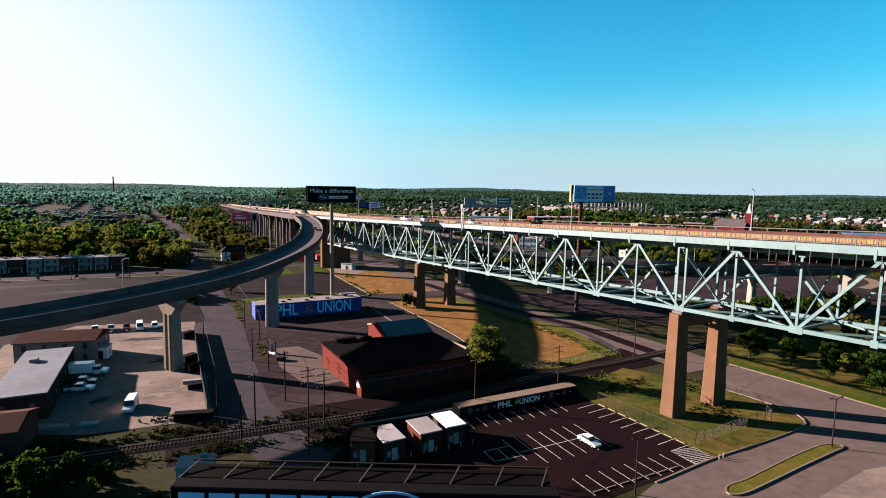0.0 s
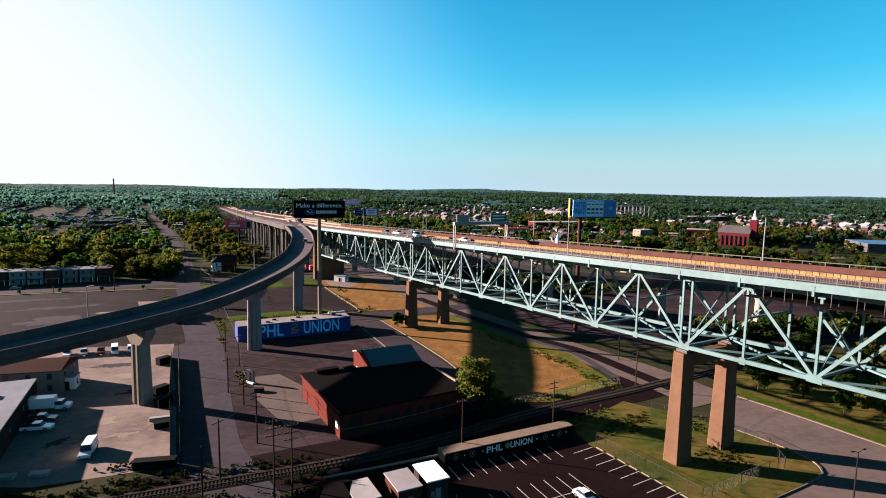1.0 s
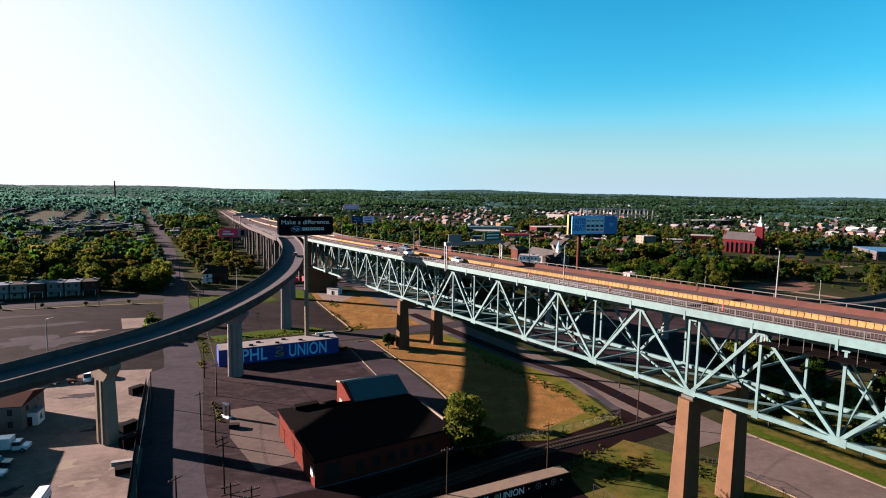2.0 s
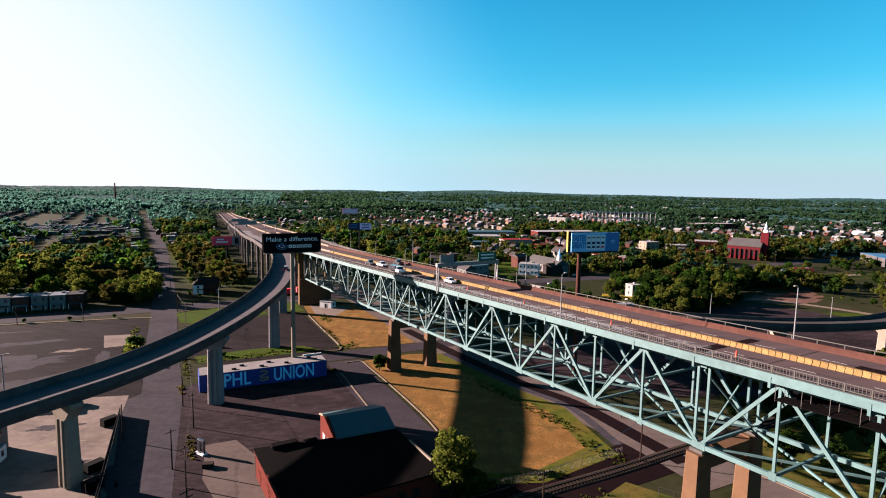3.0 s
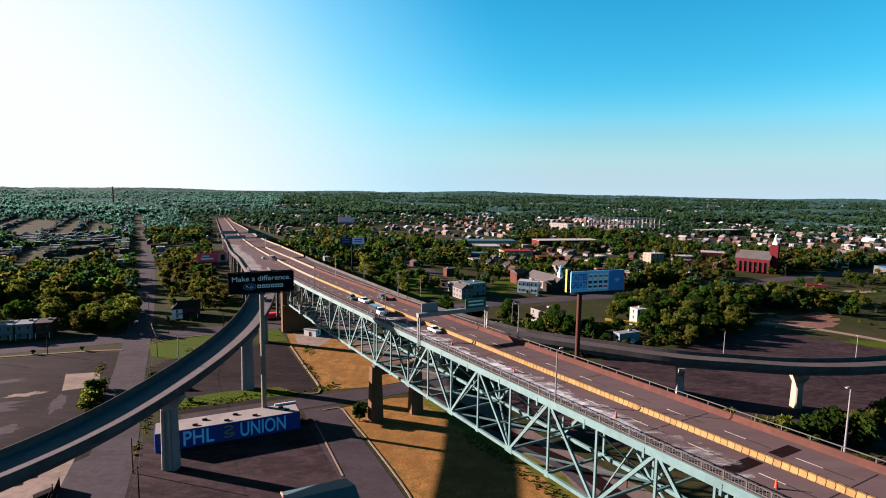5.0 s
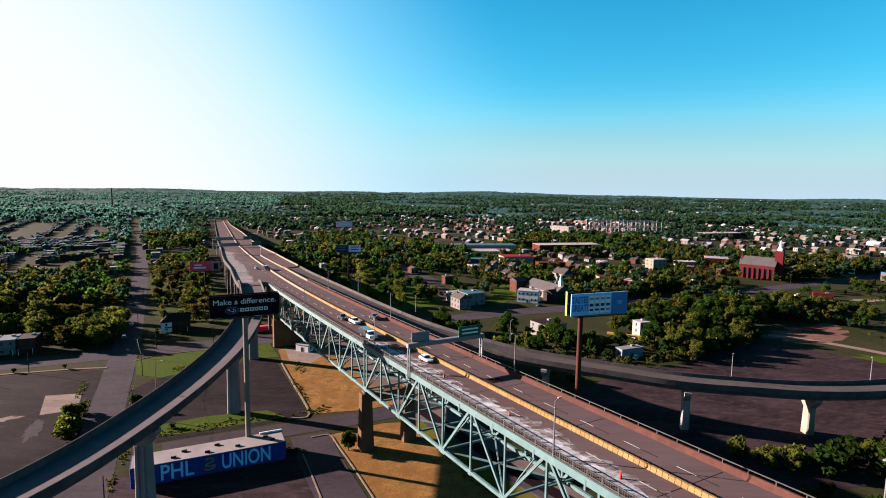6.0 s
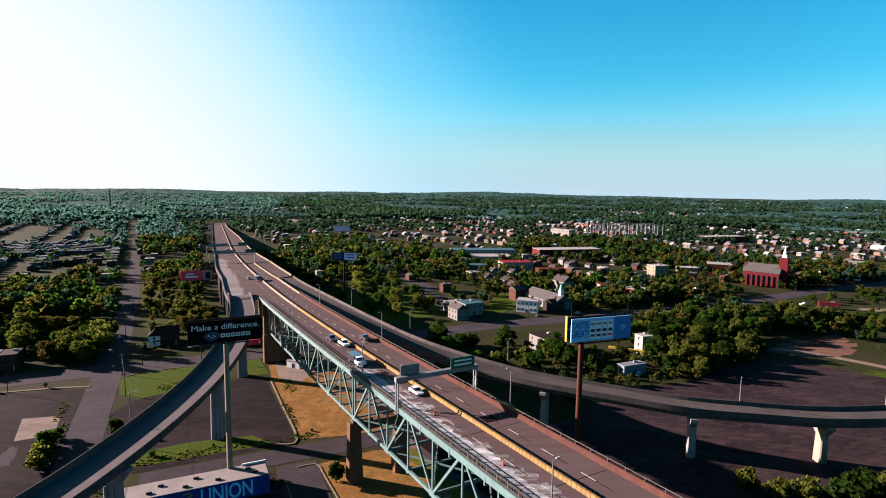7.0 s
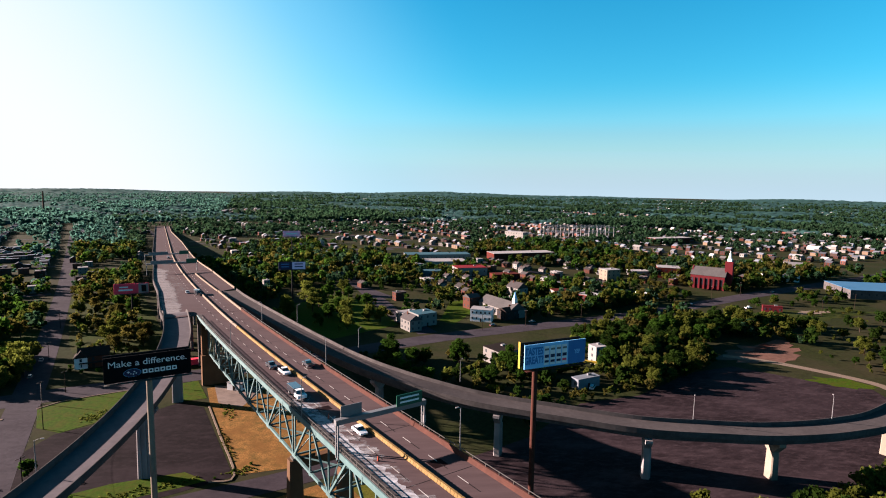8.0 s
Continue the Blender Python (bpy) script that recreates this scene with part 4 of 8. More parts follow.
ramp_road("curved_ramp", "long curved grey concrete ramp sweeping over the lot",
    [(330, 400, 5), (262, 318, 10.5), (210, 262, 12.8), (174, 236, 13.6), (150, 227, 14.0), (127, 223.8, 14.3), (107, 224.5, 14.9), (89, 227.0, 15.2), (69, 233.5, 15.9), (42, 243.5, 16.9), (24, 252.3, 18.6), (14.8, 258, 19.5), (4.7, 265.5, 20.5), (-6, 276, 21.4), (-16.7, 288.5, 22.4), (-28, 302.5, 23.3), (-47.5, 329, 24.4), (-68, 358, 25.3), (-80, 378, 25.55)],
    4.6, surface="lane", supports=[(89.3, 225.6, 2.6, 2.0, "conc"), (127, 224.2, 3.0, 2.2, "pale"), (47.7, 240.5, 2.6, 2.0, "conc"), (174.6, 237, 3.0, 2.2, "pale"), (9, 262, 2.6, 2.0, "conc"), (-22, 295, 2.6, 2.0, "conc"), (-50, 332, 2.6, 2.0, "conc"), (225, 277, 2.6, 2.0, "conc")])

# dark expansion joints across the deck
for k in range(-7, 20, 2):
    s = k * HALF + 3
    bm = bmesh.new()
    flat(bm, [P(s, -0.9, 0)[:2], P(s + 0.16, -0.9, 0)[:2], P(s + 0.16, 15, 0)[:2], P(s, 15, 0)[:2]])
    for v in bm.verts:
        v.co.z = ZD((Vector(v.co) - ORG).dot(D)) + 0.012
    tagged(link("expansion_joint", bm, M["bbback"]), "dark narrow joint across the bridge deck", "joint", "joints of the deck", "structure")
for s, n, ls, w in ((0.3, 0.6, 2.0, 5.4), (0.0, 9.4, 1.8, 4.6), (62, 9.0, 3, 3), (100, 2.0, 2.6, 3.2), (-20, 9.5, 5, 2.4)):
    bm = bmesh.new()
    flat(bm, [P(s, n, 0)[:2], P(s + ls, n, 0)[:2], P(s + ls, n + w, 0)[:2], P(s, n + w, 0)[:2]])
    for v in bm.verts:
        v.co.z = ZD((Vector(v.co) - ORG).dot(D)) + 0.02
    tagged(link("deck_repair", bm, M["dark"]), "dark asphalt repair in the bridge deck", "road patch", kind="structure")

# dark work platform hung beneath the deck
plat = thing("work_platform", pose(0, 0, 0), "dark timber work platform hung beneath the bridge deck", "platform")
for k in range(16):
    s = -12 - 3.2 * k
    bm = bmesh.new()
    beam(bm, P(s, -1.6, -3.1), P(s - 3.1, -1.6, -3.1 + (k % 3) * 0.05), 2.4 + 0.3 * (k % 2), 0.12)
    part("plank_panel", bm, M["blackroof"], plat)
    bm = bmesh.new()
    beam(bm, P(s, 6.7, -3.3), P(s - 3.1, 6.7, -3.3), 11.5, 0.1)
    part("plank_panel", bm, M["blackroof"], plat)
    for n in (-2.7, -0.5, 12.0):
        bm = bmesh.new()
        beam(bm, P(s, n, -3.3), P(s, n, -1.0), 0.06, 0.06)
        part("hanger", bm, M["rail"], plat)

# ---- writing ----
def letters(body, size, material, parent, m, name="lettering", wide=1.0, bold=0.0, fit=0.0):
    c = bpy.data.curves.new(name, "FONT")
    c.body, c.size, c.extrude, c.align_x, c.offset = body, size, 0.015, "CENTER", bold
    tmp = new(name, c)
    bpy.context.view_layer.update()
    me = bpy.data.meshes.new_from_object(tmp.evaluated_get(bpy.context.evaluated_depsgraph_get()))
    bpy.data.objects.remove(tmp)
    me.materials.clear()
    me.materials.append(material)
    ob = new(name, me)
    ob.parent = parent
    if fit:
        xs = [v.co.x for v in me.vertices]
        wide = fit / (max(xs) - min(xs))
    ob.matrix_basis = m @ Matrix.Diagonal((wide, 1, 1, 1))
    return ob


def bar(parent, m, w, h, material, name="bar", t=0.03):
    bm = bmesh.new()
    box(bm, (0, 0, 0), (w, h, t), 0, 0.008)
    ob = part(name, bm, material, parent)
    ob.matrix_basis = m
    return ob


def upright(x, y, z):
    """Pose for writing on a face that looks along -y of its thing."""
    return pose(x, y, z, 90, 0, 0)


def disc(parent, m, rx, rz, material, name, t=0.03, seg=28):
    bm = bmesh.new()
    bmesh.ops.create_cone(bm, cap_ends=True, segments=seg, radius1=1, radius2=1, depth=t, matrix=Matrix.Diagonal((rx, rz, 1, 1)))
    ob = part(name, bm, material, parent)
    ob.matrix_basis = m
    return ob


# ---- billboards ----
def billboard(name, label, m, w, h, base_z, face, pole_mat, pole_r, edge=None, double=True, post_x=0.0):
    """Panel on one post; the face looks along -y of the thing, the foot at its origin."""
    b = thing(name, m, label, "billboard")
    bm = bmesh.new()
    tube(bm, (post_x, 0.9, -0.2), (post_x, 0.9, base_z + 0.5), pole_r, pole_r * 0.9, 16)
    part("post", bm, pole_mat, b, smooth=False)
    bm = bmesh.new()
    box(bm, (0, 0, base_z + h / 2), (w, 0.3, h), 0, 0.05)
    part("front_panel", bm, face, b)
    if double:
        bm = bmesh.new()
        box(bm, (0, 2.2, base_z + h / 2), (w, 0.3, h), 0, 0.05)
        part("back_panel", bm, M["bbback"], b)
    for z in (base_z - 0.15, base_z + h * 0.5):
        bm = bmesh.new()
        box(bm, (0, 1.1, z), (w * 0.96, 1.6, 0.25))
        part("frame_beam", bm, M["bbback"], b)
    bm = bmesh.new()
    box(bm, (0, -0.75, base_z - 0.25), (w, 1.1, 0.08))
    part("catwalk", bm, M["rail"] if edge is None else edge, b)
    for k in range(6):
        bm = bmesh.new()
        box(bm, (-w / 2 + (k + 0.5) * w / 6, 1.1, base_z + h / 2), (0.14, 1.6, h * 0.9))
        part("upright", bm, M["bbback"], b)
    return b


bb1 = billboard("billboard", "black billboard panel with white slogan on a tall pale post", pose(-40.5, 201.6, 0, 0, 0, 26.7), 17.9, 5.75, 39.6, M["black"], M["pale"], 0.72)
letters("Make a difference.", 2.0, M["white"], bb1, upright(0, -0.17, 39.6 + 3.4), "slogan", fit=16.0)
disc(bb1, upright(-3.3, -0.17, 39.6 + 1.75), 1.75, 0.95, M["cyan"], "emblem")
disc(bb1, upright(-3.3, -0.2, 39.6 + 1.75), 1.71, 0.91, M["navy"], "emblem_field")
for x, z, r in ((-4.1, 1.95, 0.32), (-2.9, 2.0, 0.2), (-2.5, 1.6, 0.2), (-3.1, 1.45, 0.2), (-3.6, 1.55, 0.16)):
    disc(bb1, upright(x, -0.22, 39.6 + z), r, r * 0.8, M["white"], "emblem_star", 0.03, 4)
for k in range(6):
    bar(bb1, upright(-0.75 + k * 1.22, -0.18, 39.6 + 1.75), 0.98, 0.95, M["white"], "name_bar")
    bar(bb1, upright(-0.75 + k * 1.22, -0.20, 39.6 + 1.75), 0.5, 0.42, M["black"], "name_gap")

bb2 = billboard("billboard", "light blue drink poster billboard on a rust-brown post", pose(55.5, 205.0, 0, 0, 0, 20.6), 17.9, 6.0, 41.05, M["paleblue"], M["rust"], 0.75, M["rust"], post_x=-5.2)
bm = bmesh.new()
box(bm, (6.3, -0.16, 44.05), (5.2, 0.03, 5.9))
part("poster_field", bm, M["skyblue"], bb2)
letters("TASTES", 2.5, M["skyblue"], bb2, upright(-6.3, -0.18, 44.5), "slogan", 0.62, 0.11)
letters("GREAT?", 2.5, M["skyblue"], bb2, upright(-6.3, -0.18, 42.3), "slogan", 0.62, 0.11)
letters("YEP", 1.5, M["paleblue"], bb2, upright(6.4, -0.2, 43.6), "slogan", 0.7, 0.03)
for k in range(4):
    x = -2.7 + k * 1.75
    bm = bmesh.new()
    tube(bm, (x, -0.2, 41.6), (x, -0.2, 46.3), 0.74, 0.74, 14)
    for v in bm.verts:
        v.co.y = -0.2 + (v.co.y + 0.2) * 0.1
    part("can_shape", bm, M["white"], bb2)
    for z, hh, mm in ((45.5, 0.5, "greymetal"), (43.8, 0.8, "navy"), (42.5, 0.6, "red" if k == 3 else "navy")):
        bar(bb2, upright(x, -0.285, z), 1.2, hh, M[mm], "can_band")
bm = bmesh.new()
box(bm, (-9.3, 1.7, 44.2), (0.12, 0.8, 6.6))
part("side_screen", bm, M["yellow"], bb2, "yellow side screen")

bb3 = billboard("billboard", "small two-part dark blue and pale pink billboard", pose(-60.5, 449, 0, 0, 0, 10), 17.5, 5.0, 26.8, M["navy"], M["bbback"], 0.6)
bm = bmesh.new()
box(bm, (4.4, -0.17, 29.3), (8.5, 0.04, 4.8))
part("poster_field", bm, mat("poster_pink", (0.62, 0.42, 0.60), 0.6, 0.05), bb3)
for z in (30.4, 28.6):
    bar(bb3, upright(4.4, -0.21, z), 5.5, 0.7, M["navy"], "writing_bar")
    bar(bb3, upright(-4.4, -0.18, z), 5.0, 0.6, M["skyblue"], "writing_bar")
bb4 = billboard("billboard", "red and white billboard above the trees", pose(-147, 410, 0, 0, 0, 20), 18.6, 6.0, 17.6, M["red"], M["bbback"], 0.6)
bm = bmesh.new()
box(bm, (6.4, -0.17, 20.6), (5.4, 0.04, 5.8))
part("poster_field", bm, M["palroof"], bb4)
bar(bb4, upright(-4, -0.18, 21.6), 4.5, 0.8, M["white"], "writing_bar")
bar(bb4, upright(-3, -0.18, 19.8), 7.5, 1.0, M["white"], "writing_bar")
bar(bb4, upright(6.6, -0.21, 20.5), 2.6, 4.0, M["bbback"], "picture_bar")
bb5 = billboard("billboard", "far pink billboard over the tree tops", pose(-112, 690, 0, 0, 0, 8), 18.6, 6.2, 26, mat("poster_rose", (0.75, 0.30, 0.42), 0.6, 0.05), M["bbback"], 0.6)
bar(bb5, upright(0, -0.18, 29), 12, 1.4, M["white"], "writing_bar")

# ---- mural block beside the ramp ----
mur = thing("mural_building", Matrix.Translation((-46.3, 191.45, 0)) @ Matrix.Rotation(math.atan2(0.449, 0.893), 4, "Z"), "long blue-painted corrugated steel building with a pale roof", "building")
ML, MH, MW = 37.4, 5.0, 7.6
def corrugated(length, height, pitch=0.55, depth=0.07):
    bm = bmesh.new()
    k = int(length / pitch)
    prev = None
    for i in range(k * 2 + 1):
        x = -length / 2 + i * length / (k * 2)
        y = -depth if (i // 1) % 2 else 0.0
        cur = (bm.verts.new((x, y, 0)), bm.verts.new((x, y, height)))
        if prev:
            bm.faces.new((prev[0], cur[0], cur[1], prev[1]))
        prev = cur
    r = bmesh.ops.extrude_face_region(bm, geom=bm.faces[:])
    bmesh.ops.translate(bm, vec=(0, 0.25, 0), verts=[v for v in r["geom"] if isinstance(v, bmesh.types.BMVert)])
    bmesh.ops.recalc_face_normals(bm, faces=bm.faces)
    return bm
for x, y, L_, rz in ((0, 0, ML, 0), (0, MW, ML, 180), (-ML / 2, MW / 2, MW, -90), (ML / 2, MW / 2, MW, 90)):
    w_ = part("wall_panel", corrugated(L_, MH), M["blue"], mur)
    w_.matrix_basis = pose(x, y, 0, 0, 0, rz)
bm = bmesh.new()
box(bm, (0, MW / 2, MH + 0.02), (ML - 0.3, MW - 0.3, 0.16))
part("roof", bm, M["conc"], mur, "pale grey flat roof")
for x, y in ((-9, 2.0), (-6.5, 4.6), (-1, 1.8), (1.5, 5.0), (6.5, 2.2), (14, 4.8), (15.5, 2.4)):
    bm = bmesh.new()
    box(bm, (x, y, MH + 0.3), (1.3, 0.6, 0.42), 0, 0.06)
    part("roof_vent", bm, M["bbback"], mur)
bm = bmesh.new()
box(bm, (ML / 2 - 3, MW - 0.3, MH + 0.3), (6, 0.3, 0.5))
part("roof_edge", bm, M["white"], mur)
letters("PHL", 5.6, M["cyan"], mur, upright(-8.3, -0.1, 0.75), "lettering", bold=0.07, fit=7.6)
letters("UNION", 5.6, M["cyan"], mur, upright(8.5, -0.1, 0.75), "lettering", bold=0.07, fit=12.2)
bm = bmesh.new()
snake = smooth_line([(-0.9, 0, 4.0), (0.1, 0, 4.25), (1.1, 0, 3.9), (0.9, 0, 3.3), (-0.2, 0, 2.9), (-0.9, 0, 2.4), (0.2, 0, 2.05), (1.4, 0, 2.2), (1.2, 0, 1.5), (-0.2, 0, 1.2), (-1.2, 0, 1.5)], 4)
for a, b in zip(snake, snake[1:]):
    beam(bm, a, b, 0.06, 0.4)
part("crest", bm, M["olive"], mur, "olive coiled line emblem").matrix_basis = pose(-0.8, -0.12, 0)

# ---- brick building ----
bld = thing("brick_building", Matrix.Translation((-17.3, 116.2, 0)) @ Matrix.Rotation(math.atan2(15.4, 25.1), 4, "Z"), "low red brick industrial building with a black tar roof", "building")
BW, BD, BR, BH = 29.8, 25.4, 19.6, 5.0   # width, depth at either end, height
for p, q in (((0, 0.2), (BW, 0.2)), ((BW, BR - 0.2), (0, BD - 0.2)), ((0.2, BD - 0.4), (0.2, 0.4)), ((BW - 0.2, 0.4), (BW - 0.2, BR - 0.4))):
    bm = bmesh.new()
    beam(bm, (*p, BH / 2), (*q, BH / 2), 0.4, BH)
    part("wall", bm, M["brick"], bld)
bm = bmesh.new()
rf = [bm.verts.new(v) for v in ((-0.3, -0.3, BH + 0.02), (BW + 0.3, -0.3, BH + 0.02), (BW + 0.3, BR + 0.3, BH + 0.7), (-0.3, BD + 0.3, BH + 0.7))]
rb = [bm.verts.new(v.co + Vector((0, 0, 0.35))) for v in rf]
bm.faces.new(rf[::-1]), bm.faces.new(rb)
for i in range(4):
    bm.faces.new((rf[i], rf[(i + 1) % 4], rb[(i + 1) % 4], rb[i]))
bmesh.ops.recalc_face_normals(bm, faces=bm.faces)
part("roof", bm, M["blackroof"], bld, "black tar roof")
for c, sz, mt in (((BW + 0.3, BR * 0.45, BH + 0.75), (0.35, BR * 0.5, 0.5), "pale"), ((-0.15, BD / 2, BH + 0.55), (0.3, BD, 0.4), "brick")):
    bm = bmesh.new()
    box(bm, c, sz)
    part("coping", bm, M[mt], bld)
for x0, y0, w_, d_, h_ in ((3.0, BD - 1.6, 5.5, 1.8, 0.7), (9.5, BD - 2.6, 3.0, 1.6, 0.5)):
    bm = bmesh.new()
    box(bm, (x0 + w_ / 2, y0, BH + 1.1 + h_ / 2), (w_, d_, h_), 0, 0.06)
    part("roof_hatch", bm, M["blackroof"], bld)
for x in (3.5, 9, 12.5, 15.5, 18.5, 21.5, 24.5):
    bm = bmesh.new()
    box(bm, (x, 0.0, 2.4), (1.6 if x > 4 else 3.0, 0.12, 1.9 if x > 4 else 3.4))
    w_ = part("window" if x > 4 else "door", bm, M["bbback"] if x > 4 else M["walld"], bld)
bm = bmesh.new()
box(bm, (-0.06, 1.6, 2.6), (0.1, 1.4, 1.5))
part("notice_board", bm, M["white"], bld)
ann = thing("brick_annex", Matrix.Translation((-14.8, 142.9, 0)) @ Matrix.Rotation(radians(26.7), 4, "Z"), "small brick block with a blue-grey pitched metal roof", "building")
AL, AD, AE, AR = 13.6, 14.0, 6.2, 8.3   # length, depth, eave and ridge heights
bm = bmesh.new()
prof = [(0, -0.1), (AD, -0.1), (AD, AE), (AD / 2, AR), (0, AE)]
e0_ = [bm.verts.new((0, y, z)) for y, z in prof]
e1_ = [bm.verts.new((AL, y, z)) for y, z in prof]
bm.faces.new(e0_[::-1]), bm.faces.new(e1_)
for i in range(5):
    bm.faces.new((e0_[i], e0_[(i + 1) % 5], e1_[(i + 1) % 5], e1_[i]))
bmesh.ops.recalc_face_normals(bm, faces=bm.faces)
part("wall", bm, M["brick"], ann)
for ya, yb in ((-0.35, AD / 2), (AD + 0.35, AD / 2)):
    bm = bmesh.new()
    sl_ = (AR - AE) / (AD / 2)
    v_ = [bm.verts.new((x, y, AR + 0.03 - abs(y - AD / 2) * sl_)) for x, y in ((0.1, ya), (AL + 0.2, ya), (AL + 0.2, yb), (0.1, yb))]
    v2_ = [bm.verts.new(v.co + Vector((0, 0, 0.2))) for v in v_]
    bm.faces.new(v_[::-1]), bm.faces.new(v2_)
    for i in range(4):
        bm.faces.new((v_[i], v_[(i + 1) % 4], v2_[(i + 1) % 4], v2_[i]))
    bmesh.ops.recalc_face_normals(bm, faces=bm.faces)
    part("roof", bm, M["slate"], ann, "blue-grey metal roof")
    bm = bmesh.new()
    beam(bm, (-0.02, ya, AR + 0.15 - abs(ya - AD / 2) * sl_), (-0.02, yb, AR + 0.15), 0.35, 0.4)
    part("coping", bm, M["pale"] if ya > 0 else M["brick"], ann)
for y, w_, h_ in ((3.2, 1.6, 2.6), (6.6, 1.2, 1.5), (10.2, 2.4, 3.0)):
    bm = bmesh.new()
    box(bm, (-0.04, y, 2.6 if h_ < 2.7 else 1.5), (0.12, w_, h_))
    part("window" if h_ < 2.7 else "door", bm, M["palroof"], ann)

# ---- low wall with painted crest at the parking lot ----
lw = thing("mural_wall", Matrix.Translation((17.5, 113.9, 0)) @ Matrix.Rotation(math.atan2(13.6, 26.8), 4, "Z"), "long low black painted wall with white lettering and a tan top", "wall")
bm = bmesh.new()
box(bm, (0, 0, 0.95), (30.4, 0.35, 1.9), 0, 0.03)
part("face", bm, M["black"], lw)
bm = bmesh.new()
box(bm, (0, 1.75, 0.85), (30.2, 3.1, 1.7))
part("top", bm, M["path"], lw, "tan gravel top")
letters("PHL", 1.8, M["white"], lw, upright(-4.6, -0.19, 0.32), "lettering", bold=0.02, fit=3.6)
letters("UNION", 1.8, M["white"], lw, upright(1.7, -0.19, 0.32), "lettering", bold=0.02, fit=5.2)
disc(lw, upright(-1.6, -0.19, 0.95), 0.55, 0.6, M["olive"], "crest", 0.03, 12)
for x in (-13, -9.5, 7.5, 11):
    disc(lw, upright(x, -0.19, 0.95), 0.62, 0.62, M["greymetal"], "crest", 0.03, 16)
    disc(lw, upright(x, -0.205, 0.95), 0.5, 0.5, M["black"], "crest_field", 0.03, 16)
    disc(lw, upright(x, -0.22, 0.95), 0.2, 0.3, M["greymetal"], "crest_mark", 0.03, 6)
for x in (-7.2, -11.2, 5.4, 9.3, 12.8):
    disc(lw, upright(x, -0.2, 0.95), 0.15, 0.15, M["white"], "dot", 0.03, 8)

# ---- service cabins ----
def cabin(p, q, h, wall, roof, label):
    """A small service cabin; p near-left foot, q near-right foot."""
    p, q = Vector((*p, 0)), Vector((*q, 0))
    w = (q - p).length
    c = thing("service_cabin", Matrix.Translation(p) @ Matrix.Rotation(math.atan2(q.y - p.y, q.x - p.x), 4, "Z"), label, "cabin", "service cabins by the lot")
    bm = bmesh.new()
    box(bm, (w / 2, 3.0, h / 2), (w, 6.0, h), 0, 0.04)
    part("body", bm, wall, c)
    bm = bmesh.new()
    box(bm, (w / 2, 3.0, h + 0.1), (w + 0.4, 6.4, 0.2), 0, 0.04)
    part("roof", bm, roof, c)
    bm = bmesh.new()
    box(bm, (w * 0.5, -0.03, 1.1), (1.0, 0.08, 2.1))
    part("door", bm, M["palroof"], c)
    bm = bmesh.new()
    box(bm, (w * 0.2, -0.15, 1.3), (0.7, 0.4, 1.0), 0, 0.05)
    part("meter_box", bm, M["greymetal"], c)
    return c
cabin((-14.9, 88.2), (-10.9, 88.4), 3.4, M["wallb"], M["blackroof"], "brown cabin with a dark roof beside the lot")
cabin((-9.3, 88.2), (-6.0, 90.0), 3.4, M["walld"], M["palroof"], "dark cabin with a pale roof beside the lot")
cabin((-3.3, 91.3), (0.2, 93.1), 3.5, M["wallb"], M["palroof"], "brown cabin with a pale pinkish roof beside the lot")
cabin((1.2, 94.4), (4.5, 96.0), 3.4, M["walld"], M["white"], "dark cabin with a clean white roof beside the lot")
pipe = thing("pipe_run", pose(0, 0, 0), "long pale pipe on short supports behind the cabins", "pipe")
bm = bmesh.new()
tube(bm, (-16.5, 98.0, 1.9), (2.5, 106.5, 1.9), 0.22, 0.22, 10)
part("pipe", bm, M["pale"], pipe)
for k in range(6):
    bm = bmesh.new()
    tube(bm, (-16 + 3.6 * k, 98.2 + 1.62 * k, -0.1), (-16 + 3.6 * k, 98.2 + 1.62 * k, 1.8), 0.08, 0.08, 6)
    part("support", bm, M["rail"], pipe)
bm = bmesh.new()
tube(bm, (0, 0, -0.1), (0, 0, 1.0), 0.11, 0.11, 8)
bol = tagged(link("bollard", bm, M["pale"]), "short pale steel bollard", "bollard", "bollards by the cabins")
bol.matrix_basis = pose(-13.5, 86.4, 0)
for k in range(1, 10):
    copy_thing(bol, pose(-13.5 + 2.15 * k, 86.4 + 0.98 * k, 0))
copy_thing(bol, pose(48.3, 91.0, 0)), copy_thing(bol, pose(49.3, 91.6, 0))

# ---- stadium score board ----
sb = thing("score_board", pose(-3.2, 22.6, 0, 0, 0, -1.0), "large black stadium sign with blue-white shapes, on steel legs", "sign")
bm = bmesh.new()
box(bm, (0, 0, 29.6), (16.7, 0.8, 7.6), 0, 0.05)
part("panel", bm, M["black"], sb)
for y, z in ((1.6, 33.6),):
    bm = bmesh.new()
    box(bm, (0.0, y, z), (16.4, 0.07, 0.07))
    part("top_rail", bm, M["wood"], sb)
for k in range(9):
    x = -8.0 + k * 2.0
    bm = bmesh.new()
    beam(bm, (x - 0.35, 0.4, 33.34), (x + 0.1, 1.6, 33.6), 0.045, 0.05)
    part("strut", bm, M["rail"], sb)
bm = bmesh.new()
box(bm, (0, 1.1, 33.33), (16.2, 1.2, 0.06))
part("cover", bm, M["blackroof"], sb)
for x in (-6, 6):
    bm = bmesh.new()
    box(bm, (x, 0.9, 15.7), (0.9, 0.9, 31.8))
    part("leg", bm, M["bbback"], sb)
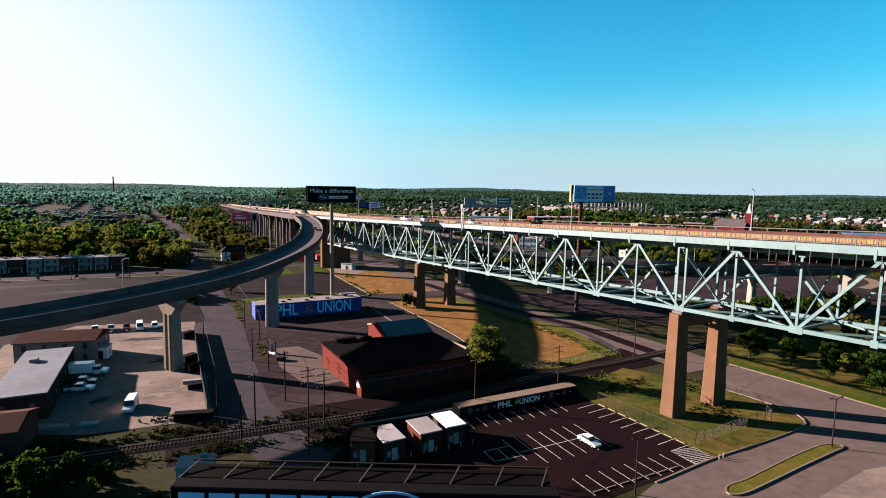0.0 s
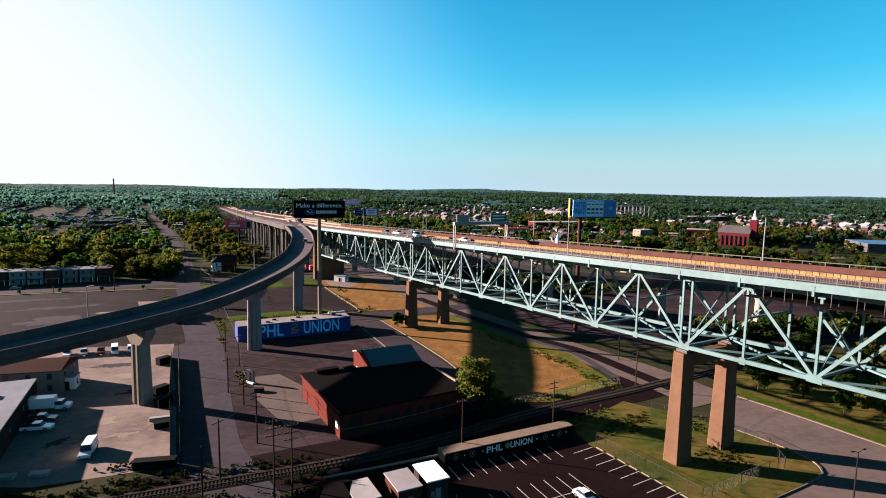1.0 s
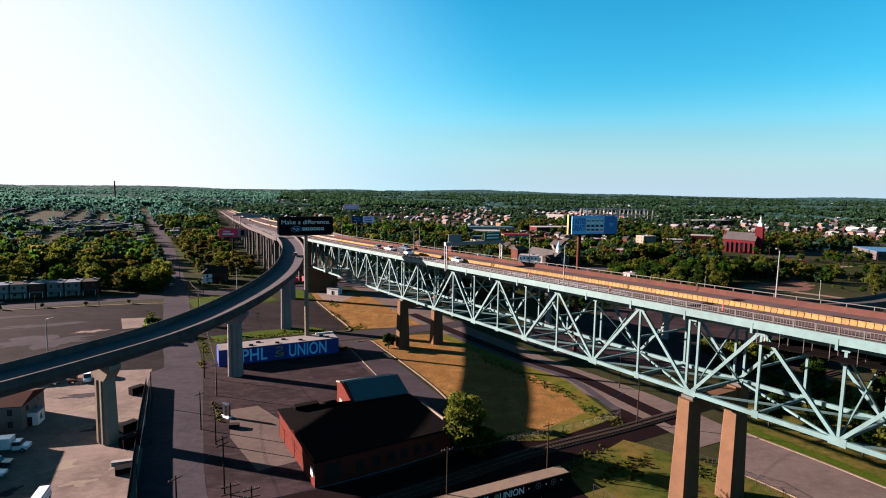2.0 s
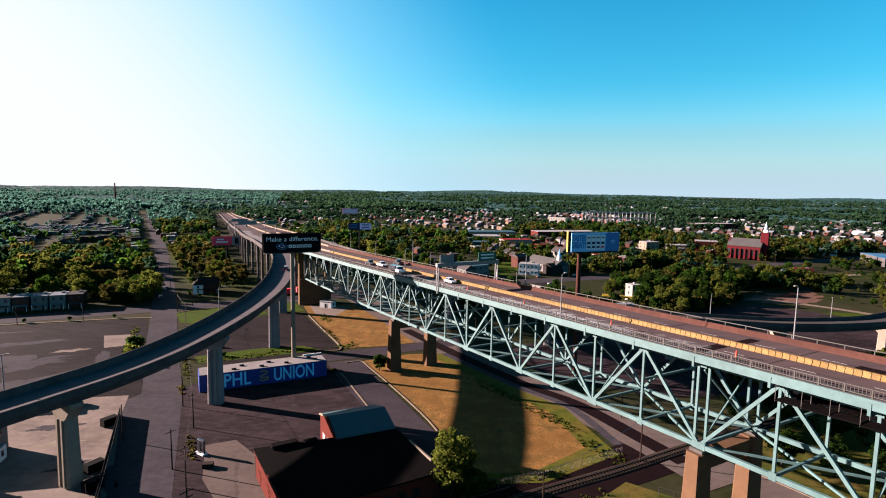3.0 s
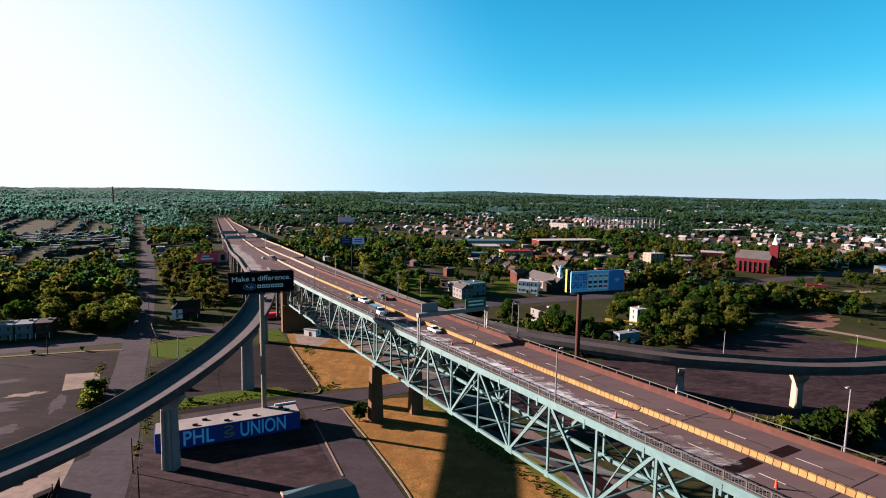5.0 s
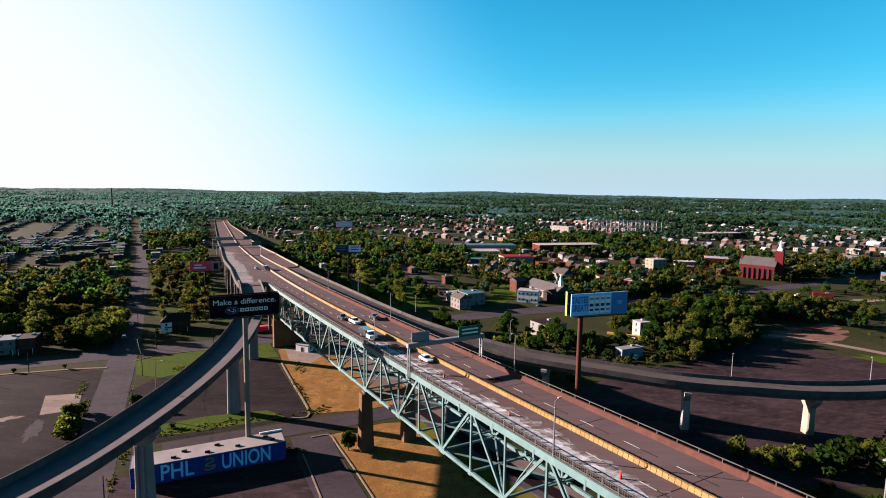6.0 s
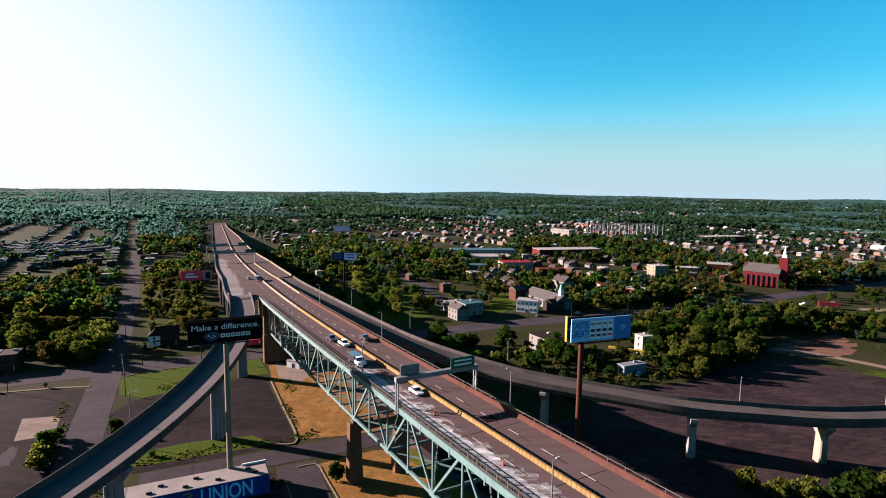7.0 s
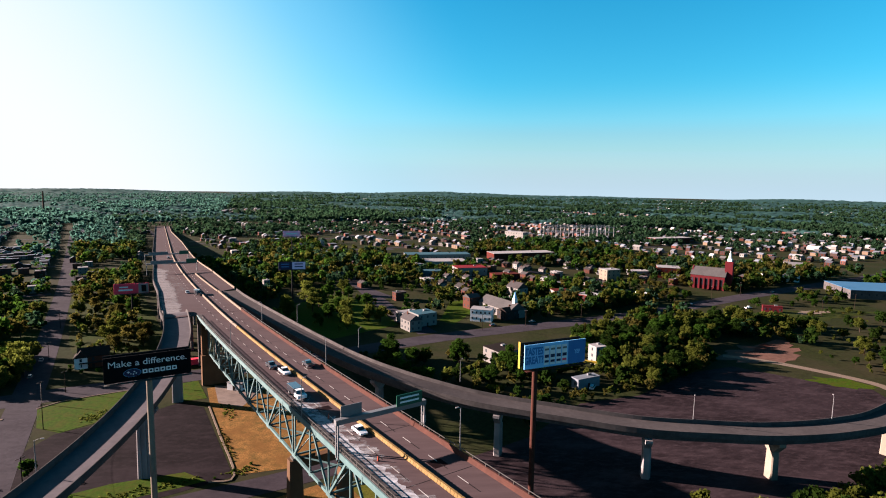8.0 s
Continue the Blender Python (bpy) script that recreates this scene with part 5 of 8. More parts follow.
for k in range(6):
    x = -7.4 + k * 1.32
    bar(sb, upright(x, -0.42, 32.72), 1.12, 0.9, M["paleblue"], "name_bar")
    bar(sb, upright(x, -0.45, 32.6), 0.66, 0.62, M["black"], "name_gap")
for k in range(4):
    x = 3.6 + k * 1.32
    bar(sb, upright(x, -0.42, 32.72), 1.12, 0.9, M["paleblue"], "name_bar")
    bar(sb, upright(x, -0.45, 32.6), 0.66, 0.62, M["black"], "name_gap")
disc(sb, upright(1.2, -0.42, 32.5), 1.75, 0.95, M["paleblue"], "emblem")
disc(sb, upright(1.2, -0.45, 32.5), 1.55, 0.85, M["navy"], "emblem_field")
for x, z, r in ((0.6, 32.6, 0.35), (1.7, 32.65, 0.2), (2.1, 32.3, 0.2)):
    disc(sb, upright(x, -0.48, z), r, r, M["white"], "emblem_star", 0.03, 4)

# ---- vehicles ----
def vehicle(m, paint, label, category="car", style="sedan", group="", cargo=None):
    """A road vehicle with its nose along +x of the thing; wheels stand on its origin plane."""
    L_, W_, clear = {"sedan": (4.5, 1.8, 0.28), "suv": (4.7, 1.9, 0.34), "pickup": (5.7, 1.98, 0.4), "van": (5.9, 2.05, 0.35), "truck": (8.2, 2.4, 0.55)}[style]
    v = thing(category.replace(" ", "_"), m, label, category, group)
    side = {
        "sedan": [(-2.25, 0.3), (2.25, 0.3), (2.25, 0.62), (1.2, 0.88), (-1.55, 0.95), (-2.2, 0.88)],
        "suv": [(-2.35, 0.35), (2.35, 0.35), (2.35, 0.8), (1.2, 1.02), (-2.3, 1.05)],
        "pickup": [(-2.85, 0.45), (2.85, 0.45), (2.85, 1.0), (1.35, 1.16), (-2.85, 1.16)],
        "van": [(-2.95, 0.4), (2.95, 0.4), (2.95, 0.95), (2.0, 1.25), (-2.95, 1.25)],
        "truck": [(1.3, 0.6), (4.1, 0.6), (4.1, 1.35), (3.0, 1.5), (1.3, 1.5)]}[style]
    cab = {
        "sedan": [(-1.7, 0.93), (1.0, 0.88), (0.35, 1.38), (-1.05, 1.42)],
        "suv": [(-2.25, 1.03), (1.1, 1.0), (0.45, 1.62), (-2.0, 1.66)],
        "pickup": [(-0.75, 1.15), (1.35, 1.12), (0.75, 1.78), (-0.6, 1.8)],
        "van": [(-2.92, 1.24), (2.0, 1.22), (1.35, 2.2), (-2.85, 2.25)],
        "truck": [(1.32, 1.48), (2.95, 1.48), (2.65, 2.25), (1.35, 2.3)]}[style]
    def slab(poly, w_lo, w_hi, zlo, zhi):
        bm = bmesh.new()
        rows = []
        for sgn in (-1, 1):
            rows.append([bm.verts.new((x, sgn * (w_lo + (w_hi - w_lo) * (z - zlo) / max(0.01, zhi - zlo)) / 2, z)) for x, z in poly])
        bm.faces.new(rows[0]), bm.faces.new(rows[1][::-1])
        n = len(poly)
        for i in range(n):
            bm.faces.new((rows[0][i], rows[1][i], rows[1][(i + 1) % n], rows[0][(i + 1) % n]))
        bmesh.ops.recalc_face_normals(bm, faces=bm.faces)
        bmesh.ops.bevel(bm, geom=bm.edges[:], offset=0.07, segments=2, affect="EDGES")
        return bm
    part("body", slab(side, W_, W_ * 0.96, side[0][1], max(z for _, z in side)), paint, v)
    part("cabin_glass", slab(cab, W_ * 0.92, W_ * 0.76, cab[0][1], cab[-1][1]), M["glass"], v, "dark tinted glass")
    zt = cab[-1][1]
    bm = bmesh.new()
    box(bm, ((cab[2][0] + cab[3][0]) / 2, 0, zt), (cab[2][0] - cab[3][0] + 0.12, W_ * 0.78, 0.07), 0, 0.03)
    part("roof", bm, paint, v)
    if style in ("van",):
        bm = bmesh.new()
        box(bm, (-1.0, 0, 1.72), (3.7, W_ * 0.9, 0.98), 0, 0.06)
        part("load_body", bm, paint, v)
    if style == "pickup":
        bm = bmesh.new()
        box(bm, (-1.85, 0, 1.17), (1.8, W_ * 0.8, 0.04))
        part("load_bed", bm, M["bbback"], v)
    if style == "truck":
        bm = bmesh.new()
        box(bm, (-1.4, 0, 0.75), (5.4, 1.0, 0.3))
        part("chassis", bm, M["bbback"], v)
        bm = bmesh.new()
        hh = 2.3 if cargo is None else cargo[1]
        box(bm, (-1.5, 0, 0.92 + hh / 2), (5.3, W_, hh), 0, 0.05)
        part("load_box", bm, paint if cargo is None else cargo[0], v)
    wr = 0.34 if style in ("sedan", "suv") else 0.42 if style != "truck" else 0.5
    front = L_ * 0.31 if style != "truck" else 3.2
    for x in (front, -L_ * 0.31):
        for y in (-W_ / 2 + 0.12, W_ / 2 - 0.12):
            bm = bmesh.new()
            tube(bm, (x, y - 0.12, wr), (x, y + 0.12, wr), wr, wr, 14)
            wh = part("wheel", bm, M["tyre"], v)
            bm = bmesh.new()
            tube(bm, (x, y - 0.135, wr), (x, y + 0.135, wr), wr * 0.55, wr * 0.55, 10)
            part("rim", bm, M["greymetal"], wh)
    nose, tail = side[1][0], (side[0][0] if style != "truck" else -4.15)
    zl = (side[1][1] + side[2][1]) / 2 + 0.05
    for y in (-W_ * 0.36, W_ * 0.36):
        bm = bmesh.new()
        box(bm, (nose, y, zl), (0.08, 0.36, 0.16), 0, 0.02)
        part("headlight", bm, M["palroof"], v)
        bm = bmesh.new()
        box(bm, (tail, y, zl + 0.1), (0.08, 0.28, 0.2), 0, 0.02)
        part("tail_light", bm, M["red"], v)
    return v

def on_deck(s, n, back=False):
    sl = math.degrees(math.atan2(ZD(s + 1) - ZD(s), 1))
    return Matrix.Translation(B(s, NC(s) + n, ZD(s) + 0.02)) @ Matrix.Rotation(ANG + (math.pi if back else 0), 4, "Z") @ Matrix.Rotation(-radians(sl) * (-1 if back else 1), 4, "Y")
def on_ground(x, y, deg, z=0.05):
    return pose(x, y, z, 0, 0, deg)

vehicle(on_deck(113, 1.2, True), M["carw"], "white work truck with a dark dump body on the bridge", "truck", "truck", cargo=(M["cark"], 1.5))
vehicle(on_deck(133, 4.4, True), M["carw"], "white pickup parked on the bridge deck", "pickup truck", "pickup")
vehicle(on_deck(141, 3.0, True), M["cark"], "small black flatbed trailer unit behind the pickup", "trailer", "pickup")
vehicle(on_deck(136, 12.3), M["cark"], "black pickup driving inland on the bridge", "pickup truck", "pickup")
vehicle(on_deck(84, 4.6, True), M["carw"], "white sedan driving on the bridge", "car", "sedan")
vehicle(on_deck(300, 1.0, True), M["cars"], "silver sedan far along the bridge", "car", "sedan")
vehicle(on_deck(292, 5.0, True), M["cark"], "black truck far along the bridge", "truck", "truck", cargo=(M["cark"], 1.6))
vehicle(on_deck(500, 3.0, True), M["cark"], "dark car far down the viaduct", "car", "suv")
i = min(range(len(lline)), key=lambda j: (lline[j].x + 63) ** 2 + (lline[j].y - 262) ** 2)
tdir = lline[i + 1] - lline[i]
vehicle(Matrix.Translation(lline[i] + sides(lline)[i] * 1.2 + Vector((0, 0, 0.03))) @ Matrix.Rotation(math.atan2(tdir.y, tdir.x), 4, "Z") @ Matrix.Rotation(-math.atan2(tdir.z, tdir.xy.length), 4, "Y"), M["carr"], "red hatchback on the curved ramp", "car", "suv")
vehicle(on_ground(27.2, 96.2, math.degrees(math.atan2(V.y, V.x))), M["carw"], "white sedan parked alone in the dark lot", "car", "sedan")
vehicle(on_ground(-84, 127.5, 15), M["carw"], "white box truck parked in the yard", "truck", "truck")
vehicle(on_ground(-79.5, 117.5, 12), M["carw"], "white pickup parked in the yard", "pickup truck", "pickup")
vehicle(on_ground(-81.5, 121.5, 14), M["cark"], "dark pickup parked beside the box truck", "pickup truck", "pickup")
vehicle(on_ground(-63.2, 108.5, -72), M["carw"], "white van with roof load in the yard", "van", "van")
vehicle(on_ground(-106.5, 166, -60), M["carw"], "white pickup in the row at the yard's edge", "pickup truck", "pickup", "cars along the yard's edge")
vehicle(on_ground(-102.5, 167.5, -60), M["cars"], "grey pickup in the row at the yard's edge", "pickup truck", "pickup", "cars along the yard's edge")
vehicle(on_ground(-98.5, 169, -60), M["rust"], "rust-brown flat truck in the row", "truck", "pickup", "cars along the yard's edge")
vehicle(on_ground(-94.6, 169.5, -60), M["carw"], "white van in the row at the yard's edge", "van", "van", "cars along the yard's edge")
vehicle(on_ground(-91, 171.5, -60), M["carw"], "white car in the row at the yard's edge", "car", "suv", "cars along the yard's edge")
vehicle(on_ground(-143, 313, 118), M["cark"], "dark car on the side street", "car", "sedan")
vehicle(on_ground(-153, 336, 118), M["cars"], "grey car parked on the side street", "car", "sedan")
vehicle(on_ground(97, 297, 60), M["carw"], "white car parked by the blue trailer", "car", "suv")
vehicle(on_ground(262, 452, 20, 0.0), M["carw"], "white pickup at the storage yard", "pickup truck", "pickup")
for x, y, dg, pt in ((70, 402, 25, "cark"), (96, 411, 25, "cars"), (12, 362, 25, "cark"), (210, 452, 25, "carw"), (225, 462, 30, "carr"), (-196, 262, 25, "cars"), (-205, 400, 118, "carw"), (-222, 432, 118, "cark"), (150, 424, 25, "carw"), (320, 512, 28, "cars")):
    vehicle(on_ground(x, y, dg, 0.07), M[pt], {"cark": "black", "cars": "grey", "carw": "white", "carr": "red"}[pt] + " car on a town street", "car", "sedan")

# ---- traffic cones ----
def cone(m):
    c = thing("traffic_cone", m, "orange traffic cone with a square base on the deck", "traffic cone", "cones on the bridge")
    bm = bmesh.new()
    box(bm, (0, 0, 0.03), (0.5, 0.5, 0.06), 0, 0.01)
    part("base", bm, M["cark"], c)
    bm = bmesh.new()
    bmesh.ops.create_cone(bm, cap_ends=True, segments=14, radius1=0.22, radius2=0.05, depth=1.0, matrix=Matrix.Translation((0, 0, 0.55)))
    part("cone", bm, M["orange"], c)
    return c
c0_ = cone(on_deck(46, 1.6))
for s, n in ((70.5, 2.0), (20, 1.3), (-4, 1.2), (95, 2.2), (-30, 1.0)):
    copy_thing(c0_, on_deck(s, n))

# ---- lamps and gantry ----
def street_lamp(m, h, arm, label, group, both=False, mt="greymetal"):
    l = thing("street_lamp", m, label, "street lamp", group)
    bm = bmesh.new()
    tube(bm, (0, 0, 0), (0, 0, h), 0.14, 0.08, 10)
    part("pole", bm, M[mt], l)
    for sg in ((1, -1) if both else (1,)):
        bm = bmesh.new()
        tube(bm, (0, 0, h - 0.1), (sg * arm * 0.6, 0, h + 0.25), 0.06, 0.05, 8)
        tube(bm, (sg * arm * 0.6, 0, h + 0.25), (sg * arm, 0, h + 0.3), 0.05, 0.05, 8)
        part("arm", bm, M[mt], l)
        bm = bmesh.new()
        box(bm, (sg * arm, 0, h + 0.28), (0.7, 0.32, 0.18), 0, 0.05)
        part("lamp_head", bm, M["palroof" if mt == "greymetal" else mt], l)
    return l
rotn = math.degrees(math.atan2(NN.y, NN.x))
for s in (29.4, 99, -46, 168):
    street_lamp(Matrix.Translation(P(s, -2.5, 0.2)) @ Matrix.Rotation(radians(rotn), 4, "Z"), 8.6, 0.8, "slim grey street lamp at the bridge railing", "lamps along the bridge")
for s in (64, 131, -4, 200):
    street_lamp(Matrix.Translation(P(s, 15.9, 0.6)) @ Matrix.Rotation(radians(rotn + 180), 4, "Z"), 8.6, 0.8, "slim grey street lamp on the bridge parapet", "lamps along the bridge")
for x, y, z, dg in ((104.9, 229.3, 15.8, 60), (150.2, 231.4, 14.9, 60), (36.5, 252.5, 19.9, 60), (0.0, 281.8, 23, 60), (-29.5, 313.2, 25, 60)):
    street_lamp(pose(x, y, z - 0.2, 0, 0, dg), 7.2, 1.5, "pale street lamp on the curved ramp's parapet", "lamps along the ramps")
for x, y, z, dg in ((-76.0, 130.0, 20.4, -10), (-59.9, 191.0, 22.4, 10)):
    street_lamp(pose(x, y, z - 0.2, 0, 0, dg), 7.5, 1.6, "pale street lamp on the concrete ramp's parapet", "lamps along the ramps")
street_lamp(pose(71.2, 96.0, 0.2, 0, 0, 20), 9.0, 1.4, "dark two-armed street lamp on the traffic island", "lamps of the lot", True, "bbback")
street_lamp(pose(29.8, 79.5, 0, 0, 0, 40), 9.0, 1.4, "dark two-armed street lamp at the lot's edge", "lamps of the lot", True, "bbback")

gan = thing("sign_gantry", pose(0, 0, 0), "pale steel sign gantry with a green road sign across the bridge", "sign gantry")
for n in (-2.9, 16.3):
    for o in (-0.5, 0.5):
        bm = bmesh.new()
        beam(bm, P(78 + o, n, -1.2), P(78 + o, n, 6.6), 0.26, 0.26)
        part("post", bm, M["greymetal"], gan)
    for z in (1.5, 3.5, 5.5):
        bm = bmesh.new()
        beam(bm, P(77.5, n, z - 0.6), P(78.5, n, z + 0.6), 0.1, 0.1)
        part("brace", bm, M["greymetal"], gan)
bm = bmesh.new()
beam(bm, P(78, -3.3, 6.1), P(78, 16.7, 6.1), 1.1, 1.0)
part("cross_beam", bm, M["greymetal"], gan)
for n0, n1, z0, z1, mm in ((9.5, 15.5, 6.6, 9.0, "green"),):
    bm = bmesh.new()
    beam(bm, P(77.2, n0, (z0 + z1) / 2), P(77.2, n1, (z0 + z1) / 2), 0.14, z1 - z0)
    sg_ = part("sign_panel", bm, M[mm], gan, "green road sign panel")
    for z in (8.3, 7.4):
        bm = bmesh.new()
        beam(bm, P(77.1, n0 + 0.8, z), P(77.1, n1 - 0.8, z), 0.06, 0.35)
        part("writing_bar", bm, M["white"], sg_)
bm = bmesh.new()
beam(bm, P(78.8, -1.8, 7.6), P(78.8, 2.6, 7.6), 0.14, 2.2)
part("sign_back", bm, M["greymetal"], gan, "grey back of a road sign")
bm = bmesh.new()
box(bm, P(78, 16.6, 2.4), (0.5, 0.5, 1.4), ANG)
part("control_box", bm, M["palroof"], gan)
for s, n in ((470, 20), (400, 20)):
    g2 = thing("sign_gantry", pose(0, 0, 0), "distant pale steel sign gantry over the viaduct", "sign gantry")
    for nn in (-14.5, 16.8):
        bm = bmesh.new()
        beam(bm, B(s, NC(s) + nn, ZD(s) - 1), B(s, NC(s) + nn, ZD(s) + 7), 0.5, 0.5)
        part("post", bm, M["greymetal"], g2)
    bm = bmesh.new()
    beam(bm, B(s, NC(s) - 14.5, ZD(s) + 6.5), B(s, NC(s) + 16.8, ZD(s) + 6.5), 0.9, 0.9)
    part("cross_beam", bm, M["greymetal"], g2)
    bm = bmesh.new()
    beam(bm, B(s - 0.6, NC(s) + 10, ZD(s) + 7.4), B(s - 0.6, NC(s) + 17, ZD(s) + 7.4), 0.15, 3.0)
    part("sign_panel", bm, M["green"], g2, "green road sign panel")
    bm = bmesh.new()
    beam(bm, B(s + 0.6, NC(s) - 12, ZD(s) + 7.2), B(s + 0.6, NC(s) + 2, ZD(s) + 7.2), 0.15, 2.6)
    part("sign_back", bm, M["greymetal"], g2, "grey back of a road sign")

# ---- utility poles and wires ----
def utility_pole(x, y, h, dg, arms=1, label="weathered wooden utility pole with a crossarm"):
    p = thing("utility_pole", pose(x, y, 0, 0, 0, dg), label, "utility pole", "utility poles of the streets")
    bm = bmesh.new()
    tube(bm, (0, 0, -0.2), (0, 0, h), 0.17, 0.11, 8)
    part("pole", bm, M["wood"], p)
    for k in range(arms):
        bm = bmesh.new()
        box(bm, (0, 0.14, h - 0.6 - k * 1.1), (2.4, 0.11, 0.13))
        part("crossarm", bm, M["wood"], p)
        for xx in (-1.05, -0.5, 0.5, 1.05):
            bm = bmesh.new()
            tube(bm, (xx, 0.14, h - 0.55 - k * 1.1), (xx, 0.14, h - 0.3 - k * 1.1), 0.05, 0.04, 6)
            part("insulator", bm, M["greymetal"], p)
    return p
poles = [(7.2, 112.4, 10.5, 27, 1), (27.0, 123.5, 10.5, 27, 2), (-49.1, 139.7, 9, 60, 1), (-42.7, 132.6, 9, 60, 2), (-33.2, 113.8, 11, 60, 2), (-34.9, 100, 11, 60, 1), (-35.4, 94.2, 9, 60, 0), (-44.5, 106.0, 9.5, 60, 0), (-67.0, 152, 9, 60, 0), (-22.5, 90.5, 15.5, 30, 3), (-20.0, 91.5, 14.5, 30, 3),
         (-54, 160, 9, 60, 1), (-63, 173, 9, 60, 0), (-87, 225, 9, 60, 1), (-105, 262, 9, 60, 1), (-119.5, 284, 9, 60, 1), (-118, 296, 9, 60, 1), (-96, 305, 9, 25, 1), (-158, 318, 9, 60, 1), (-150, 337, 9, 60, 1), (-180, 395, 9, 60, 1), (-150, 262, 8, 25, 0), (-172, 253, 8, 25, 0),
         (53, 148, 11, 20, 0), (56, 172, 10, 20, 0), (20, 246, 9, 30, 1), (62, 392, 10, 25, 1), (90, 402, 10, 25, 1), (130, 420, 10, 25, 1), (250, 480, 11, 28, 1), (285, 500, 11, 28, 1), (300, 430, 11, 28, 1), (340, 450, 11, 28, 1)]
for x, y, h, dg, a in poles:
    utility_pole(x, y, h, dg, a, "weathered wooden utility pole with crossarms" if a else "plain weathered wooden utility pole")
def wire(p, q, sag, label="black sagging overhead wire between utility poles"):
    bm = bmesh.new()
    k = 10
    pts = [Vector(p).lerp(Vector(q), i / k) - Vector((0, 0, sag * 4 * (i / k) * (1 - i / k))) for i in range(k + 1)]
    sweep(bm, pts, [(-0.025, 0), (0.025, 0), (0, 0.04)])
    tagged(link("overhead_wire", bm, M["cark"]), label, "wire", "overhead wires")
for (x0, y0, h0_), (x1, y1, h1) in (((7.2, 112.4, 9.9), (27, 123.5, 9.9)), ((27, 123.5, 9.9), (53, 148, 10)), ((-22.5, 90.5, 12), (7.2, 112.4, 9.9)), ((-33.2, 113.8, 10.3), (-42.7, 132.6, 8.4)), ((-42.7, 132.6, 8.4), (-54, 160, 8.4)), ((-54, 160, 8.4), (-87, 225, 8.4)), ((-87, 225, 8.4), (-105, 262, 8.4)), ((-34.9, 100, 10.4), (-33.2, 113.8, 10.3)), ((-105, 262, 8.4), (-119.5, 284, 8.4)), ((-44.5, 106, 9), (-67, 152, 8.6))):
    wire((x0, y0, h0_), (x1, y1, h1), 0.7)

# ---- fences ----
def fence(pts, h, step, label, mesh_fill=True, dark=False):
    f = thing("chain_link_fence", pose(0, 0, 0), label, "fence")
    mt = M["chain"] if not dark else M["walld"]
    for (x0, y0), (x1, y1) in zip(pts, pts[1:]):
        a, b = Vector((x0, y0, 0)), Vector((x1, y1, 0))
        k = max(1, round((b - a).length / step))
        for i in range(k + 1):
            p = a.lerp(b, i / k)
            bm = bmesh.new()
            tube(bm, p - Vector((0, 0, 0.1)), p + Vector((0, 0, h)), 0.05, 0.05, 6)
            part("post", bm, mt, f)
        for i in range(k):
            p, q = a.lerp(b, i / k), a.lerp(b, (i + 1) / k)
            bm = bmesh.new()
            if dark:
                beam(bm, p + Vector((0, 0, h / 2)), q + Vector((0, 0, h / 2)), 0.06, h)
                part("panel", bm, mt, f)
            else:
                beam(bm, p + Vector((0, 0, h)), q + Vector((0, 0, h)), 0.05, 0.05)
                nn = 6
                for j in range(nn):
                    u, w_ = j / nn, (j + 1.6) / nn
                    if w_ <= 1:
                        beam(bm, p.lerp(q, u) + Vector((0, 0, 0.05)), p.lerp(q, w_) + Vector((0, 0, h)), 0.01, 0.01)
                        beam(bm, p.lerp(q, w_) + Vector((0, 0, 0.05)), p.lerp(q, u) + Vector((0, 0, h)), 0.01, 0.01)
                tagged(part("wire_panel", bm, mt, f), kind="stuff")
    return f
fence([(34.2, 115.9), (40.5, 106), (46.6, 96.3), (55.9, 101.8), (65.4, 107.1), (67.2, 107.9)], 2.3, 2.6, "galvanised chain link fence round the pier's grass plot")
fence([(67.2, 107.9), (69, 116), (66, 124), (52, 134)], 2.0, 3.0, "galvanised chain link fence along the road")
fence([(8, 138), (20, 135.5), (34, 142), (50, 151.5)], 1.8, 3.0, "rusty wire fence along the railway")
fence([(-46.5, 106), (-63, 139), (-76, 166)], 2.6, 3.0, "dark solid panel fence along the truck yard", dark=True)
# dark bins along the yard fence
def bin_box(x, y, dg, sx, sy, sz, mt, label, name="storage_bin"):
    b = thing(name, pose(x, y, 0.04, 0, 0, dg), label, "bin")
    bm = bmesh.new()
    box(bm, (0, 0, sz / 2), (sx, sy, sz), 0, 0.06)
    part("body", bm, mt, b)
    for k in range(4):
        bm = bmesh.new()
        box(bm, (-sx / 2 + (k + 0.5) * sx / 4, -sy / 2 - 0.04, sz / 2), (0.12, 0.1, sz * 0.9))
        part("rib", bm, mt, b)
    bm = bmesh.new()
    box(bm, (0, 0, sz + 0.04), (sx * 1.02, sy * 1.02, 0.1))
    part("rim", bm, mt, b)
    return b
for x, y in ((-75.5, 160.5), (-65, 138.5), (-60.8, 131.5)):
    bin_box(x, y, 62, 3.6, 1.9, 1.9, M["black"], "black steel waste bin against the fence")
bin_box(-48.2, 103.8, 12, 7, 1.8, 1.5, M["black"], "dark brown scrap container at the yard corner")
bin_box(-55.5, 120.5, 30, 3.0, 2.0, 1.1, M["black"], "black scrap heap bin by the fence")
bin_box(-57.5, 123.5, 20, 4.0, 1.0, 0.7, M["palroof"], "pale pile of boards on the yard", "board_pile")
bin_box(-72.5, 98.8, 12, 5.0, 1.6, 0.5, M["palroof"], "pale concrete slabs stacked on the yard", "slab_stack")
bin_box(-66.5, 100.4, 12, 3.0, 1.5, 0.5, M["palroof"], "short stack of pale slabs on the yard", "slab_stack")
